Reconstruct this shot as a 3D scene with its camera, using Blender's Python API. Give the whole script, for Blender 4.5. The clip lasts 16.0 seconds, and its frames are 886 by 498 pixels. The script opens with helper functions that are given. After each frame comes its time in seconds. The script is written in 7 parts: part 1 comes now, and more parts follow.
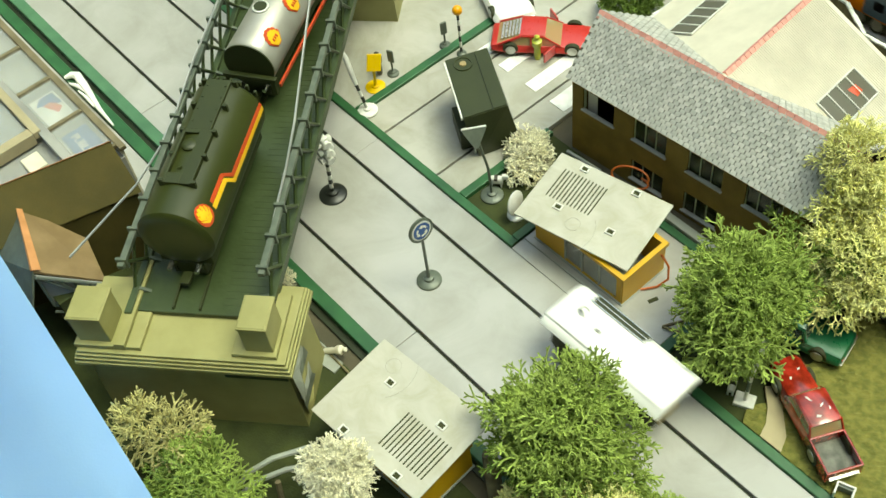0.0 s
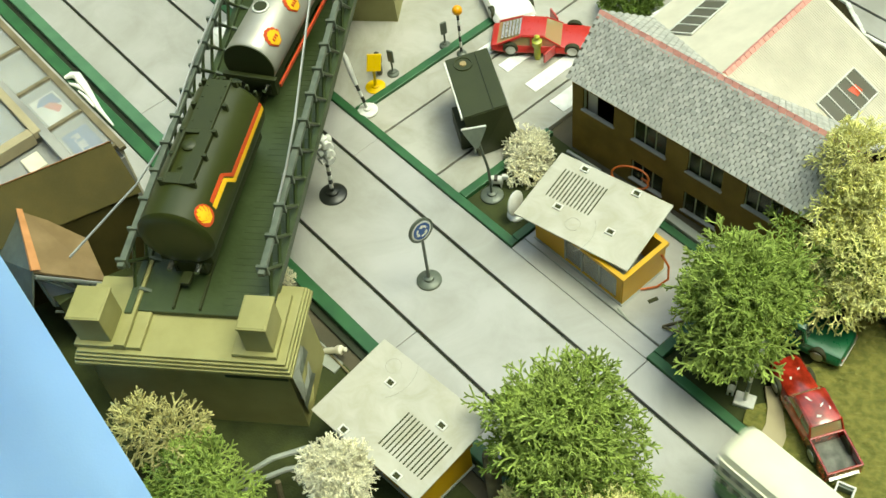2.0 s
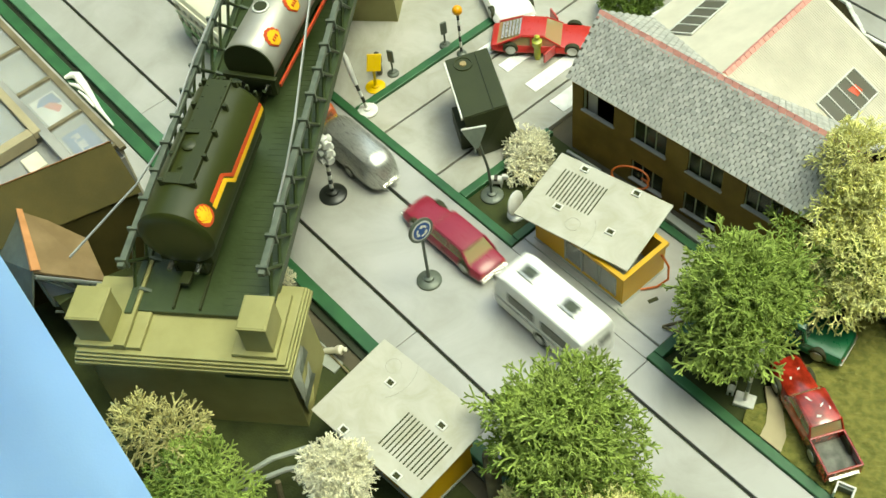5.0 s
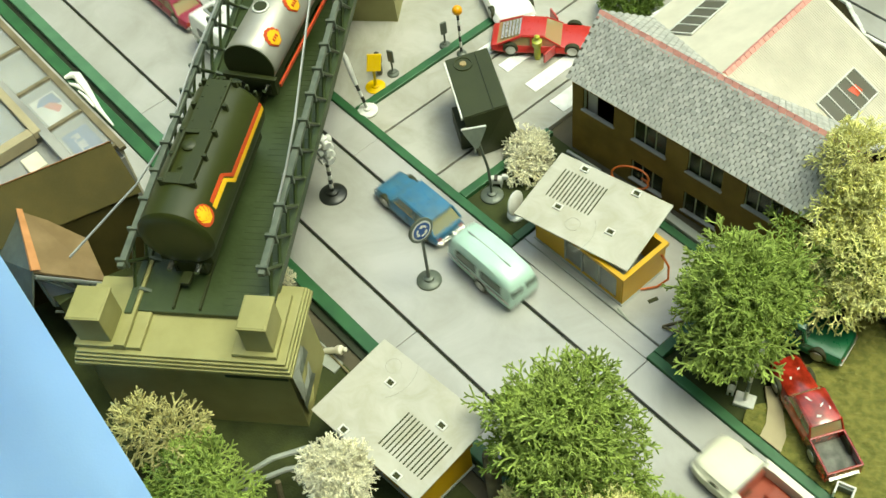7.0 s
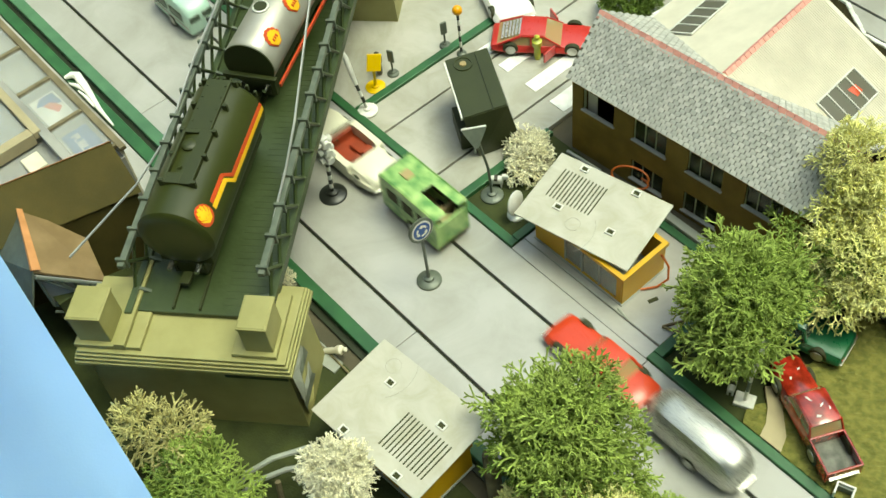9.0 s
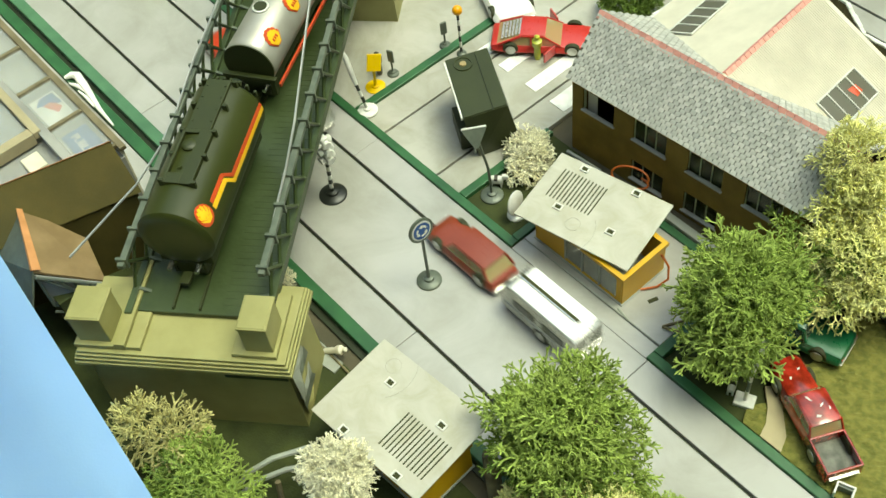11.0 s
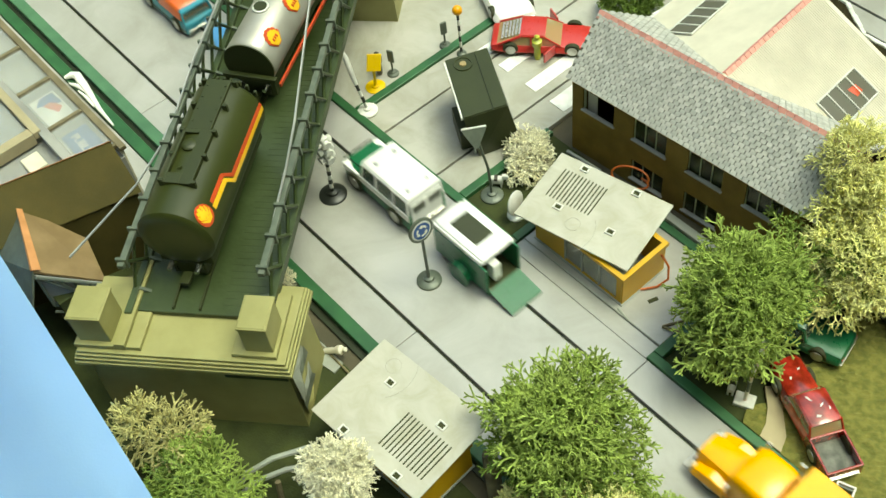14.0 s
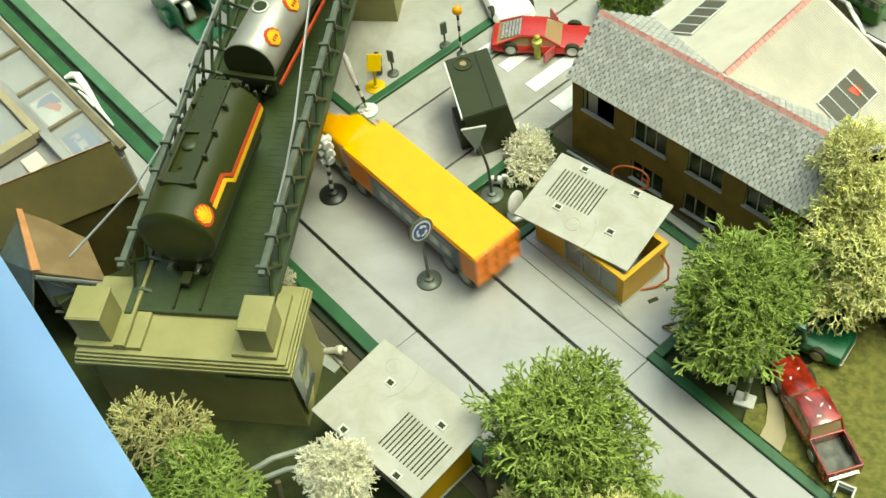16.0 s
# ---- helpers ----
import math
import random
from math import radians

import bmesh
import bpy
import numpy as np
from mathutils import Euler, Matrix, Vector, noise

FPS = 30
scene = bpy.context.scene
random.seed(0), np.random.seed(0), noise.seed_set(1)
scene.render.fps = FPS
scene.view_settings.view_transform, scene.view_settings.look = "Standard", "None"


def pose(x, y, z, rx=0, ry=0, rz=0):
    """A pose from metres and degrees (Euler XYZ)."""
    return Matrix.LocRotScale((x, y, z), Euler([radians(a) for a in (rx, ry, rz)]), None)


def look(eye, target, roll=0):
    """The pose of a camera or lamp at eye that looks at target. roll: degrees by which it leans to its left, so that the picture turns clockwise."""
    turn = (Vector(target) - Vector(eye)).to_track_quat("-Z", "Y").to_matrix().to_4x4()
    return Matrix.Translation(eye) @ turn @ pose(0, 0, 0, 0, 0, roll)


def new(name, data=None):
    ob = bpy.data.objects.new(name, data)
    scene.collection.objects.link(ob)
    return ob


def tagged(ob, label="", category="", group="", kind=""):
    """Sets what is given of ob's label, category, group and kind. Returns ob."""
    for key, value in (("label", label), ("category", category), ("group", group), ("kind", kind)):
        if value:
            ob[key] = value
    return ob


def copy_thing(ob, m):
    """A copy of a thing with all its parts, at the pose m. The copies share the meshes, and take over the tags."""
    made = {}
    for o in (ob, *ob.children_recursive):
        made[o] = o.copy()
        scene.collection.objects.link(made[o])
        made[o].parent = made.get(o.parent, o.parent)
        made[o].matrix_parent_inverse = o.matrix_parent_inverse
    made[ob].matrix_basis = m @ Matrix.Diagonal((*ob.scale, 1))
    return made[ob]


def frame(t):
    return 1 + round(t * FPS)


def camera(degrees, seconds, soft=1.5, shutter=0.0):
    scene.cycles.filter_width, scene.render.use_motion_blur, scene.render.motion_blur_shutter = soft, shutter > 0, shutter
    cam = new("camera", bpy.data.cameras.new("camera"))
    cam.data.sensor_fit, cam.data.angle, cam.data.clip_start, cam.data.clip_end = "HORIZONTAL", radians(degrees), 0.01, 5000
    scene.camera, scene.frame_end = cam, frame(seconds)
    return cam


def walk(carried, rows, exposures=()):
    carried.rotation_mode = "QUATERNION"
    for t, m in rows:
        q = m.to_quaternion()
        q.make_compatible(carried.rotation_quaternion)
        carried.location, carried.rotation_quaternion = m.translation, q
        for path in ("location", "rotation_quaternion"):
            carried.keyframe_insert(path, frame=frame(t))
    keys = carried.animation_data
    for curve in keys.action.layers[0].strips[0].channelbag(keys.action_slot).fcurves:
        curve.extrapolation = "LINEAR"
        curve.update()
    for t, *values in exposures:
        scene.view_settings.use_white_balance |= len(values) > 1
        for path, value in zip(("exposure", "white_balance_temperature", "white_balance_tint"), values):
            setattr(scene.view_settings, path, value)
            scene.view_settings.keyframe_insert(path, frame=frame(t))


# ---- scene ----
EYE = Vector((0.40, -0.2671, 0.60))
cam = camera(43.67, 16.0, soft=1.5, shutter=0.6)
AIM = look(EYE, EYE + Vector((-0.50100, 0.34214, -0.79494)), -8.61)
walk(cam, [(0, AIM), (16.0, AIM)], exposures=[(0, -0.13, 7500, -17), (16.0, -0.13, 7500, -17)])

# ---- light: a bright hall, daylight from high behind the far side ----
world = bpy.data.worlds.new("hall_daylight")
world.use_nodes = True
scene.world = world
sky = world.node_tree.nodes.new("ShaderNodeTexSky")
sky.sky_type, sky.sun_disc = "NISHITA", False
sky.sun_elevation, sky.sun_rotation = radians(70), radians(43)
sky.air_density, sky.dust_density, sky.ozone_density = 0.8, 3.0, 0.8
background = world.node_tree.nodes["Background"]
background.inputs["Strength"].default_value = 0.45
world.node_tree.links.new(sky.outputs[0], background.inputs["Color"])
sun = new("sun", bpy.data.lights.new("sun", "SUN"))
sun.data.energy, sun.data.angle, sun.data.color = 2.0, radians(26), (0.93, 0.98, 0.95)
sun.matrix_world = look((0.38, 0.42, 1.6), (0, 0, 0))


# ---- materials ----
def material(name, colour, colour2=None, rough=0.6, metal=0.0, scale=60.0, bump=0.15, detail=4.0, coat=0.0, fine=900.0, vary=0.0, island=0.0, smudge=None):
    m = bpy.data.materials.new(name)
    m.use_nodes = True
    nt = m.node_tree
    n, l = nt.nodes, nt.links
    b = n["Principled BSDF"]
    b.inputs["Metallic"].default_value = metal
    b.inputs["Coat Weight"].default_value = coat
    co = n.new("ShaderNodeTexCoord")
    big = n.new("ShaderNodeTexNoise")
    big.inputs["Scale"].default_value, big.inputs["Detail"].default_value = scale, detail
    l.new(co.outputs["Object"], big.inputs["Vector"])
    small = n.new("ShaderNodeTexNoise")
    small.inputs["Scale"].default_value, small.inputs["Detail"].default_value = fine, 3.0
    l.new(co.outputs["Object"], small.inputs["Vector"])
    ramp = n.new("ShaderNodeValToRGB")
    ramp.color_ramp.elements[0].position, ramp.color_ramp.elements[1].position = 0.36, 0.66
    c2 = colour2 or tuple(c * 0.82 for c in colour)
    ramp.color_ramp.elements[0].color, ramp.color_ramp.elements[1].color = (*c2, 1), (*colour, 1)
    l.new(big.outputs["Fac"], ramp.inputs["Fac"])
    last = ramp.outputs["Color"]
    if smudge:
        sn = n.new("ShaderNodeTexNoise")
        sn.inputs["Scale"].default_value, sn.inputs["Detail"].default_value, sn.inputs["Distortion"].default_value = smudge[0], 7.0, 0.8
        sn.inputs["Roughness"].default_value = 0.62
        l.new(co.outputs["Object"], sn.inputs["Vector"])
        sr = n.new("ShaderNodeValToRGB")
        sr.color_ramp.elements[0].position, sr.color_ramp.elements[1].position = 0.34, 0.60
        sr.color_ramp.elements[0].color, sr.color_ramp.elements[1].color = (*smudge[1], 1), (1, 1, 1, 1)
        l.new(sn.outputs["Fac"], sr.inputs["Fac"])
        mx = n.new("ShaderNodeMixRGB")
        mx.blend_type = "MULTIPLY"
        mx.inputs["Fac"].default_value = 1.0
        l.new(last, mx.inputs["Color1"])
        l.new(sr.outputs["Color"], mx.inputs["Color2"])
        last = mx.outputs["Color"]
    if vary or island:
        src = n.new("ShaderNodeObjectInfo").outputs["Random"] if vary else n.new("ShaderNodeNewGeometry").outputs["Random Per Island"]
        mr = n.new("ShaderNodeMapRange")
        k = vary or island
        mr.inputs["To Min"].default_value, mr.inputs["To Max"].default_value = 1 - k, 1 + k
        l.new(src, mr.inputs["Value"])
        hs = n.new("ShaderNodeHueSaturation")
        l.new(mr.outputs[0], hs.inputs["Value"])
        l.new(last, hs.inputs["Color"])
        last = hs.outputs["Color"]
    l.new(last, b.inputs["Base Color"])
    rr = n.new("ShaderNodeMapRange")
    rr.inputs["To Min"].default_value, rr.inputs["To Max"].default_value = max(0.03, rough - 0.10), min(1.0, rough + 0.12)
    l.new(small.outputs["Fac"], rr.inputs["Value"])
    l.new(rr.outputs[0], b.inputs["Roughness"])
    if bump:
        bp = n.new("ShaderNodeBump")
        bp.inputs["Strength"].default_value, bp.inputs["Distance"].default_value = bump, 0.0006
        l.new(small.outputs["Fac"], bp.inputs["Height"])
        l.new(bp.outputs[0], b.inputs["Normal"])
    return m


def glass(name, colour, rough=0.05, trans=0.8):
    """A thin sheet: part clear, part tinted gloss."""
    m = bpy.data.materials.new(name)
    m.use_nodes = True
    n, l = m.node_tree.nodes, m.node_tree.links
    b = n["Principled BSDF"]
    b.inputs["Base Color"].default_value = (*colour, 1)
    b.inputs["Roughness"].default_value = rough
    clear = n.new("ShaderNodeBsdfTransparent")
    mix = n.new("ShaderNodeMixShader")
    mix.inputs["Fac"].default_value = trans
    l.new(b.outputs[0], mix.inputs[1])
    l.new(clear.outputs[0], mix.inputs[2])
    l.new(mix.outputs[0], n["Material Output"].inputs["Surface"])
    return m


def paint(name, c, rough=0.30, coat=0.25, chips=0.92):
    return material(name, c, tuple(x * chips for x in c), rough, 0.0, 90.0, 0.03, 5.0, coat, 500.0)


M = {}
M["road"] = material("road_panel_grey", (0.425, 0.42, 0.40), (0.345, 0.34, 0.31), 0.34, 0, 9, 0.05, 6, 0.35, 400, smudge=(19, (0.82, 0.82, 0.78)))
M["crossroad"] = material("crossroad_grey", (0.45, 0.44, 0.39), (0.36, 0.35, 0.30), 0.45, 0, 16, 0.05, 6, 0.1, 400, smudge=(30, (0.80, 0.79, 0.72)))
M["slot"] = material("slot_black", (0.028, 0.034, 0.003), None, 0.7)
M["chain"] = material("drive_chain_steel", (0.034, 0.038, 0.010), None, 0.5, 0.3)
M["kerb"] = material("kerb_green_paint", (0.035, 0.125, 0.042), (0.022, 0.085, 0.030), 0.45, 0, 50, 0.10, 6)
# paler copy of the kerb green: brighter light at the far end put into colour
M["kerb_pale"] = material("kerb_green_far_lit", (0.085, 0.19, 0.10), (0.06, 0.14, 0.075), 0.4, 0, 50, 0.08)
M["gutter"] = material("gutter_dark", (0.014, 0.022, 0.004), None, 0.6)
M["base"] = material("baseboard_brown", (0.10, 0.085, 0.05), (0.06, 0.055, 0.03), 0.8, 0, 30, 0.2)
M["soil"] = material("dark_scenic_soil", (0.045, 0.055, 0.010), (0.024, 0.032, 0.005), 0.9, 0, 60, 0.5)
M["grass"] = material("static_grass_mat", (0.215, 0.205, 0.048), (0.125, 0.13, 0.025), 0.95, 0, 210, 1.0, 10, 0, 1100)
M["path"] = material("sandy_path", (0.42, 0.36, 0.22), (0.33, 0.28, 0.17), 0.85, 0, 40, 0.2)
M["white_mark"] = material("white_road_paint", (0.85, 0.85, 0.82), (0.7, 0.7, 0.66), 0.5, 0, 120, 0.1)
M["slate"] = material("slate_grey_card", (0.50, 0.50, 0.465), (0.385, 0.385, 0.35), 0.55, 0, 300, 0.25, 4, 0, 1500, 0.0, 0.16)
M["slate_piece"] = material("slate_piece_grey", (0.50, 0.50, 0.465), (0.385, 0.385, 0.35), 0.55, 0, 300, 0.25, 4, 0, 1500, 0.16)
M["slate_bed"] = material("roof_bed_grey", (0.20, 0.20, 0.16), (0.15, 0.15, 0.12), 0.8, 0, 200, 0.2)
M["brick"] = material("brown_brick_card", (0.225, 0.150, 0.024), (0.175, 0.118, 0.016), 0.75, 0, 70, 0.2)
M["ridge"] = material("red_ridge_tile", (0.80, 0.40, 0.345), (0.70, 0.32, 0.27), 0.6, 0, 200, 0.2, 4, 0, 900, 0.10)
M["cream_wall"] = material("cream_card_roof", (0.68, 0.64, 0.525), (0.60, 0.565, 0.46), 0.6, 0, 60, 0.1)
M["cream_trim"] = material("cream_plastic_trim", (0.70, 0.66, 0.52), (0.58, 0.55, 0.42), 0.5, 0, 70, 0.05)
M["window_white"] = material("white_window_plastic", (0.72, 0.72, 0.66), None, 0.45)
M["mullion"] = material("pale_green_mullion", (0.46, 0.50, 0.34), None, 0.5)
M["sill"] = material("grey_sill", (0.42, 0.42, 0.38), None, 0.5)
M["pane"] = glass("dark_window_glass", (0.045, 0.055, 0.018), 0.06, 0.30)
M["pane_sky"] = glass("grey_skylight_glass", (0.15, 0.145, 0.115), 0.12, 0.10)
M["pane_clear"] = glass("clear_window_sheet", (0.60, 0.62, 0.58), 0.15, 0.74)
M["stone"] = material("cream_stone_plastic", (0.33, 0.31, 0.125), (0.27, 0.255, 0.095), 0.55, 0, 45, 0.08)
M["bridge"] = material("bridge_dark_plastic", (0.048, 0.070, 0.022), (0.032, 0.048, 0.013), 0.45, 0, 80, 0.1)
# paler grey-green of the top chords, studs and gussets
M["bridge_top"] = material("bridge_paler_parts", (0.13, 0.15, 0.11), (0.08, 0.10, 0.07), 0.4, 0, 120, 0.1)
M["deck"] = material("bridge_deck_black", (0.045, 0.064, 0.022), (0.026, 0.040, 0.009), 0.4, 0, 45, 0.4, 6, 0, 250)
M["rod"] = material("steel_rod", (0.55, 0.55, 0.50), None, 0.35, 0.7)
M["black_tank"] = material("black_tank_satin", (0.040, 0.047, 0.010), (0.030, 0.037, 0.006), 0.33, 0, 30, 0.03)
M["black"] = material("black_plastic", (0.032, 0.040, 0.008), None, 0.45)
M["silver_tank"] = material("silver_tank_paint", (0.44, 0.43, 0.38), (0.37, 0.355, 0.31), 0.36, 0.35, 40, 0.04)
M["red_stripe"] = paint("red_stripe_paint", (0.55, 0.07, 0.02))
M["yellow_stripe"] = paint("yellow_stripe_paint", (0.85, 0.50, 0.03))
M["shed_yellow"] = material("yellow_plastic", (0.62, 0.36, 0.01), (0.55, 0.31, 0.01), 0.4, 0, 40, 0.04)
M["shed_roof"] = material("cream_roof_sheet", (0.49, 0.48, 0.41), (0.43, 0.42, 0.355), 0.5, 0, 28, 0.05, smudge=(55, (0.86, 0.84, 0.76)))
M["slit"] = material("dark_slit", (0.038, 0.042, 0.008), None, 0.8)
M["stain"] = material("grey_glue_stain", (0.38, 0.37, 0.30), None, 0.35)
M["orange_wire"] = material("orange_wire", (0.50, 0.12, 0.02), None, 0.4)
M["grey_tube"] = material("grey_tube", (0.33, 0.35, 0.30), None, 0.4)
M["tyre"] = material("tyre_rubber", (0.030, 0.034, 0.008), None, 0.7)
M["hub"] = material("wheel_hub_metal", (0.5, 0.5, 0.46), None, 0.3, 0.8)
M["chrome"] = material("worn_chrome", (0.65, 0.65, 0.60), None, 0.2, 0.95)
M["base_metal"] = material("base_plate_dark", (0.042, 0.048, 0.020), None, 0.5, 0.2)
M["car_glass"] = glass("car_window_plastic", (0.20, 0.22, 0.17), 0.05, 0.4)
M["amber_glass"] = glass("amber_window_plastic", (0.50, 0.45, 0.22), 0.06, 0.5)
M["red_seat"] = material("red_seat_plastic", (0.34, 0.05, 0.015), (0.24, 0.035, 0.01), 0.5)
M["tan"] = material("tan_interior", (0.40, 0.30, 0.14), None, 0.6)
M["lamp_white"] = material("headlamp_white", (0.8, 0.8, 0.75), None, 0.2)
M["cloth"] = material("pale_blue_cloth", (0.42, 0.655, 0.98), (0.37, 0.60, 0.96), 0.85, 0, 6, 0.12, 4, 0, 700)
M["roof_brown"] = material("brown_roof_card", (0.092, 0.072, 0.013), (0.064, 0.052, 0.008), 0.75, 0, 35, 0.2)
M["roof_edge"] = material("orange_card_edge", (0.52, 0.24, 0.09), (0.40, 0.18, 0.06), 0.7, 0, 80, 0.1)
M["roof_tan"] = material("tan_roof_card", (0.24, 0.165, 0.075), (0.18, 0.12, 0.05), 0.7, 0, 60, 0.15)
M["shop_inside"] = material("grey_shop_inside", (0.34, 0.34, 0.31), (0.24, 0.24, 0.22), 0.6, 0, 25, 0.05)
M["frame_brown"] = material("brown_window_frame", (0.20, 0.165, 0.095), (0.14, 0.115, 0.06), 0.6, 0, 80, 0.1)
M["trunk"] = material("tree_trunk_wood", (0.22, 0.19, 0.10), (0.13, 0.11, 0.06), 0.85, 0, 120, 0.4)
M["sign_grey"] = material("sign_grey_metal", (0.13, 0.15, 0.115), (0.10, 0.115, 0.09), 0.4, 0.15, 150, 0.08)
M["sign_white"] = material("sign_white_paint", (0.75, 0.75, 0.70), (0.62, 0.62, 0.56), 0.4, 0, 150, 0.05)
M["sign_black"] = material("sign_black_paint", (0.016, 0.018, 0.014), None, 0.35)
M["sign_blue"] = paint("sign_blue_paint", (0.03, 0.09, 0.28))
M["sign_yellow"] = paint("sign_yellow_paint", (0.80, 0.52, 0.01))
M["orange_globe"] = paint("orange_globe_paint", (0.85, 0.36, 0.01))
# olive chosen so the unseen walls and ceiling tint the bounced light
M["hall_wall"] = material("hall_fill_olive", (0.46, 0.48, 0.32), (0.41, 0.43, 0.28), 0.85, 0, 2, 0.05)
M["floor"] = material("hall_floor", (0.22, 0.20, 0.17), None, 0.6, 0, 3, 0.05)
# deep_lichen: inner crown shade put into a darker green; the rear bush is simply dark
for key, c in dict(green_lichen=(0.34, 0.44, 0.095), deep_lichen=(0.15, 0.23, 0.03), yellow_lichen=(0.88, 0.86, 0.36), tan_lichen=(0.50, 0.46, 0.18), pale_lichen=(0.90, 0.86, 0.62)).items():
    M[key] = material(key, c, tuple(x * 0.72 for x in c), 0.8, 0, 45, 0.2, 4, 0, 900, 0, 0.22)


# ---- mesh helpers ----
def part(name, bm, mat, parent=None, label="", smooth=False):
    me = bpy.data.meshes.new(name)
    bmesh.ops.recalc_face_normals(bm, faces=bm.faces)
    bm.to_mesh(me)
    bm.free()
    if smooth:
        me.shade_smooth()
        me.set_sharp_from_angle(angle=radians(42))
    me.materials.append(M[mat] if isinstance(mat, str) else mat)
    ob = new(name, me)
    ob.parent = parent
    if label:
        ob["label"] = label
    return ob


def thing(name, label, category, m=None, group="", kind=""):
    ob = new(name)
    ob.empty_display_size = 0.01
    ob.matrix_world = m or Matrix()
    return tagged(ob, label, category, group, kind)


def box(bm, x0, x1, y0, y1, z0, z1, bevel=0.0, m=None):
    r = bmesh.ops.create_cube(bm, size=1.0)
    for v in r["verts"]:
        v.co = Vector(((x0 + x1) / 2 + v.co.x * (x1 - x0), (y0 + y1) / 2 + v.co.y * (y1 - y0), (z0 + z1) / 2 + v.co.z * (z1 - z0)))
    vs = r["verts"]
    if bevel:
        es = list({e for v in vs for e in v.link_edges})
        vs = bmesh.ops.bevel(bm, geom=es, offset=bevel, segments=2, profile=0.5, affect="EDGES")["verts"]
    if m:
        bmesh.ops.transform(bm, matrix=m, verts=list(set(vs)))
    return bm


def cyl(bm, p0, p1, r0, r1=None, n=12, caps=True):
    p0, p1 = Vector(p0), Vector(p1)
    r1 = r0 if r1 is None else r1
    d = p1 - p0
    q = d.to_track_quat("Z", "Y").to_matrix()
    rings = []
    for p, r in ((p0, r0), (p1, r1)):
        rings.append([bm.verts.new(p + q @ Vector((r * math.cos(2 * math.pi * i / n), r * math.sin(2 * math.pi * i / n), 0))) for i in range(n)])
    for i in range(n):
        bm.faces.new((rings[0][i], rings[0][(i + 1) % n], rings[1][(i + 1) % n], rings[1][i]))
    if caps:
        bm.faces.new(rings[0][::-1])
        bm.faces.new(rings[1])
    return bm


def lathe(bm, prof, n=20, m=None):
    rings = []
    for r, z in prof:
        rings.append([bm.verts.new((r * math.cos(2 * math.pi * i / n), r * math.sin(2 * math.pi * i / n), z)) for i in range(n)])
    for a, b in zip(rings, rings[1:]):
        for i in range(n):
            bm.faces.new((a[i], a[(i + 1) % n], b[(i + 1) % n], b[i]))
    bm.faces.new(rings[0][::-1])
    bm.faces.new(rings[-1])
    if m:
        bmesh.ops.transform(bm, matrix=m, verts=[v for r in rings for v in r])
    return bm


def tube(bm, pts, r, n=6):
    pts = [Vector(p) for p in pts]
    rings = []
    for i, p in enumerate(pts):
        d = pts[min(i + 1, len(pts) - 1)] - pts[max(i - 1, 0)]
        q = d.to_track_quat("Z", "Y").to_matrix()
        rr = r[i] if isinstance(r, (list, tuple)) else r
        rings.append([bm.verts.new(p + q @ Vector((rr * math.cos(2 * math.pi * k / n), rr * math.sin(2 * math.pi * k / n), 0))) for k in range(n)])
    for a, b in zip(rings, rings[1:]):
        o = min(range(n), key=lambda s: sum((a[k].co - b[(k + s) % n].co).length for k in range(n)))
        for k in range(n):
            bm.faces.new((a[k], a[(k + 1) % n], b[(k + 1 + o) % n], b[(k + o) % n]))
    bm.faces.new(rings[0][::-1])
    bm.faces.new(rings[-1])
    return bm


def prism(bm, pts, z0, z1, m=None):
    a = [bm.verts.new((x, y, z0)) for x, y in pts]
    b = [bm.verts.new((x, y, z1)) for x, y in pts]
    n = len(pts)
    for i in range(n):
        bm.faces.new((a[i], a[(i + 1) % n], b[(i + 1) % n], b[i]))
    bm.faces.new(a[::-1])
    bm.faces.new(b)
    if m:
        bmesh.ops.transform(bm, matrix=m, verts=a + b)
    return bm


def hull(bm, pts):
    vs = [bm.verts.new(p) for p in pts]
    bmesh.ops.convex_hull(bm, input=vs)
    return bm


def slab(bm, quad, th):
    """A flat sheet through four corners, with thickness below it."""
    q = [Vector(p) for p in quad]
    nrm = (q[1] - q[0]).cross(q[3] - q[0]).normalized()
    if nrm.z < 0:
        nrm = -nrm
    a = [bm.verts.new(p) for p in q]
    b = [bm.verts.new(p - nrm * th) for p in q]
    bm.faces.new(a)
    bm.faces.new(b[::-1])
    for i in range(4):
        bm.faces.new((a[i], a[(i + 1) % 4], b[(i + 1) % 4], b[i]))
    return bm


def loft(bm, stations, r=0.35):
    """Rounded boxes along x: (x, half width at the foot, half width at the top, z0, z1)."""
    rings = []
    for x, w0, w1, z0, z1 in stations:
        h = z1 - z0
        k = min(r * h, r * w1)
        prof = [(w0 * 0.92, z0), (w0, z0 + k * 0.5), (w0 * 0.6 + w1 * 0.4, z0 + h * 0.55), (w1, z1 - k), (w1 - k * 0.3, z1 - k * 0.3), (w1 - k, z1)]
        prof = prof + [(-y, z) for y, z in reversed(prof)]
        rings.append([bm.verts.new((x, y, z)) for y, z in prof])
    n = len(rings[0])
    for a, b in zip(rings, rings[1:]):
        for i in range(n):
            bm.faces.new((a[i], a[(i + 1) % n], b[(i + 1) % n], b[i]))
    bm.faces.new(rings[0][::-1])
    bm.faces.new(rings[-1])
    return bm


B = bmesh.new


# ---- ground and roads ----
def strip(name, x0, x1, y0, y1, z0, z1, mat, parent=None, bevel=0.0004, label=""):
    return part(name, box(B(), x0, x1, y0, y1, z0, z1, bevel), mat, parent, label)


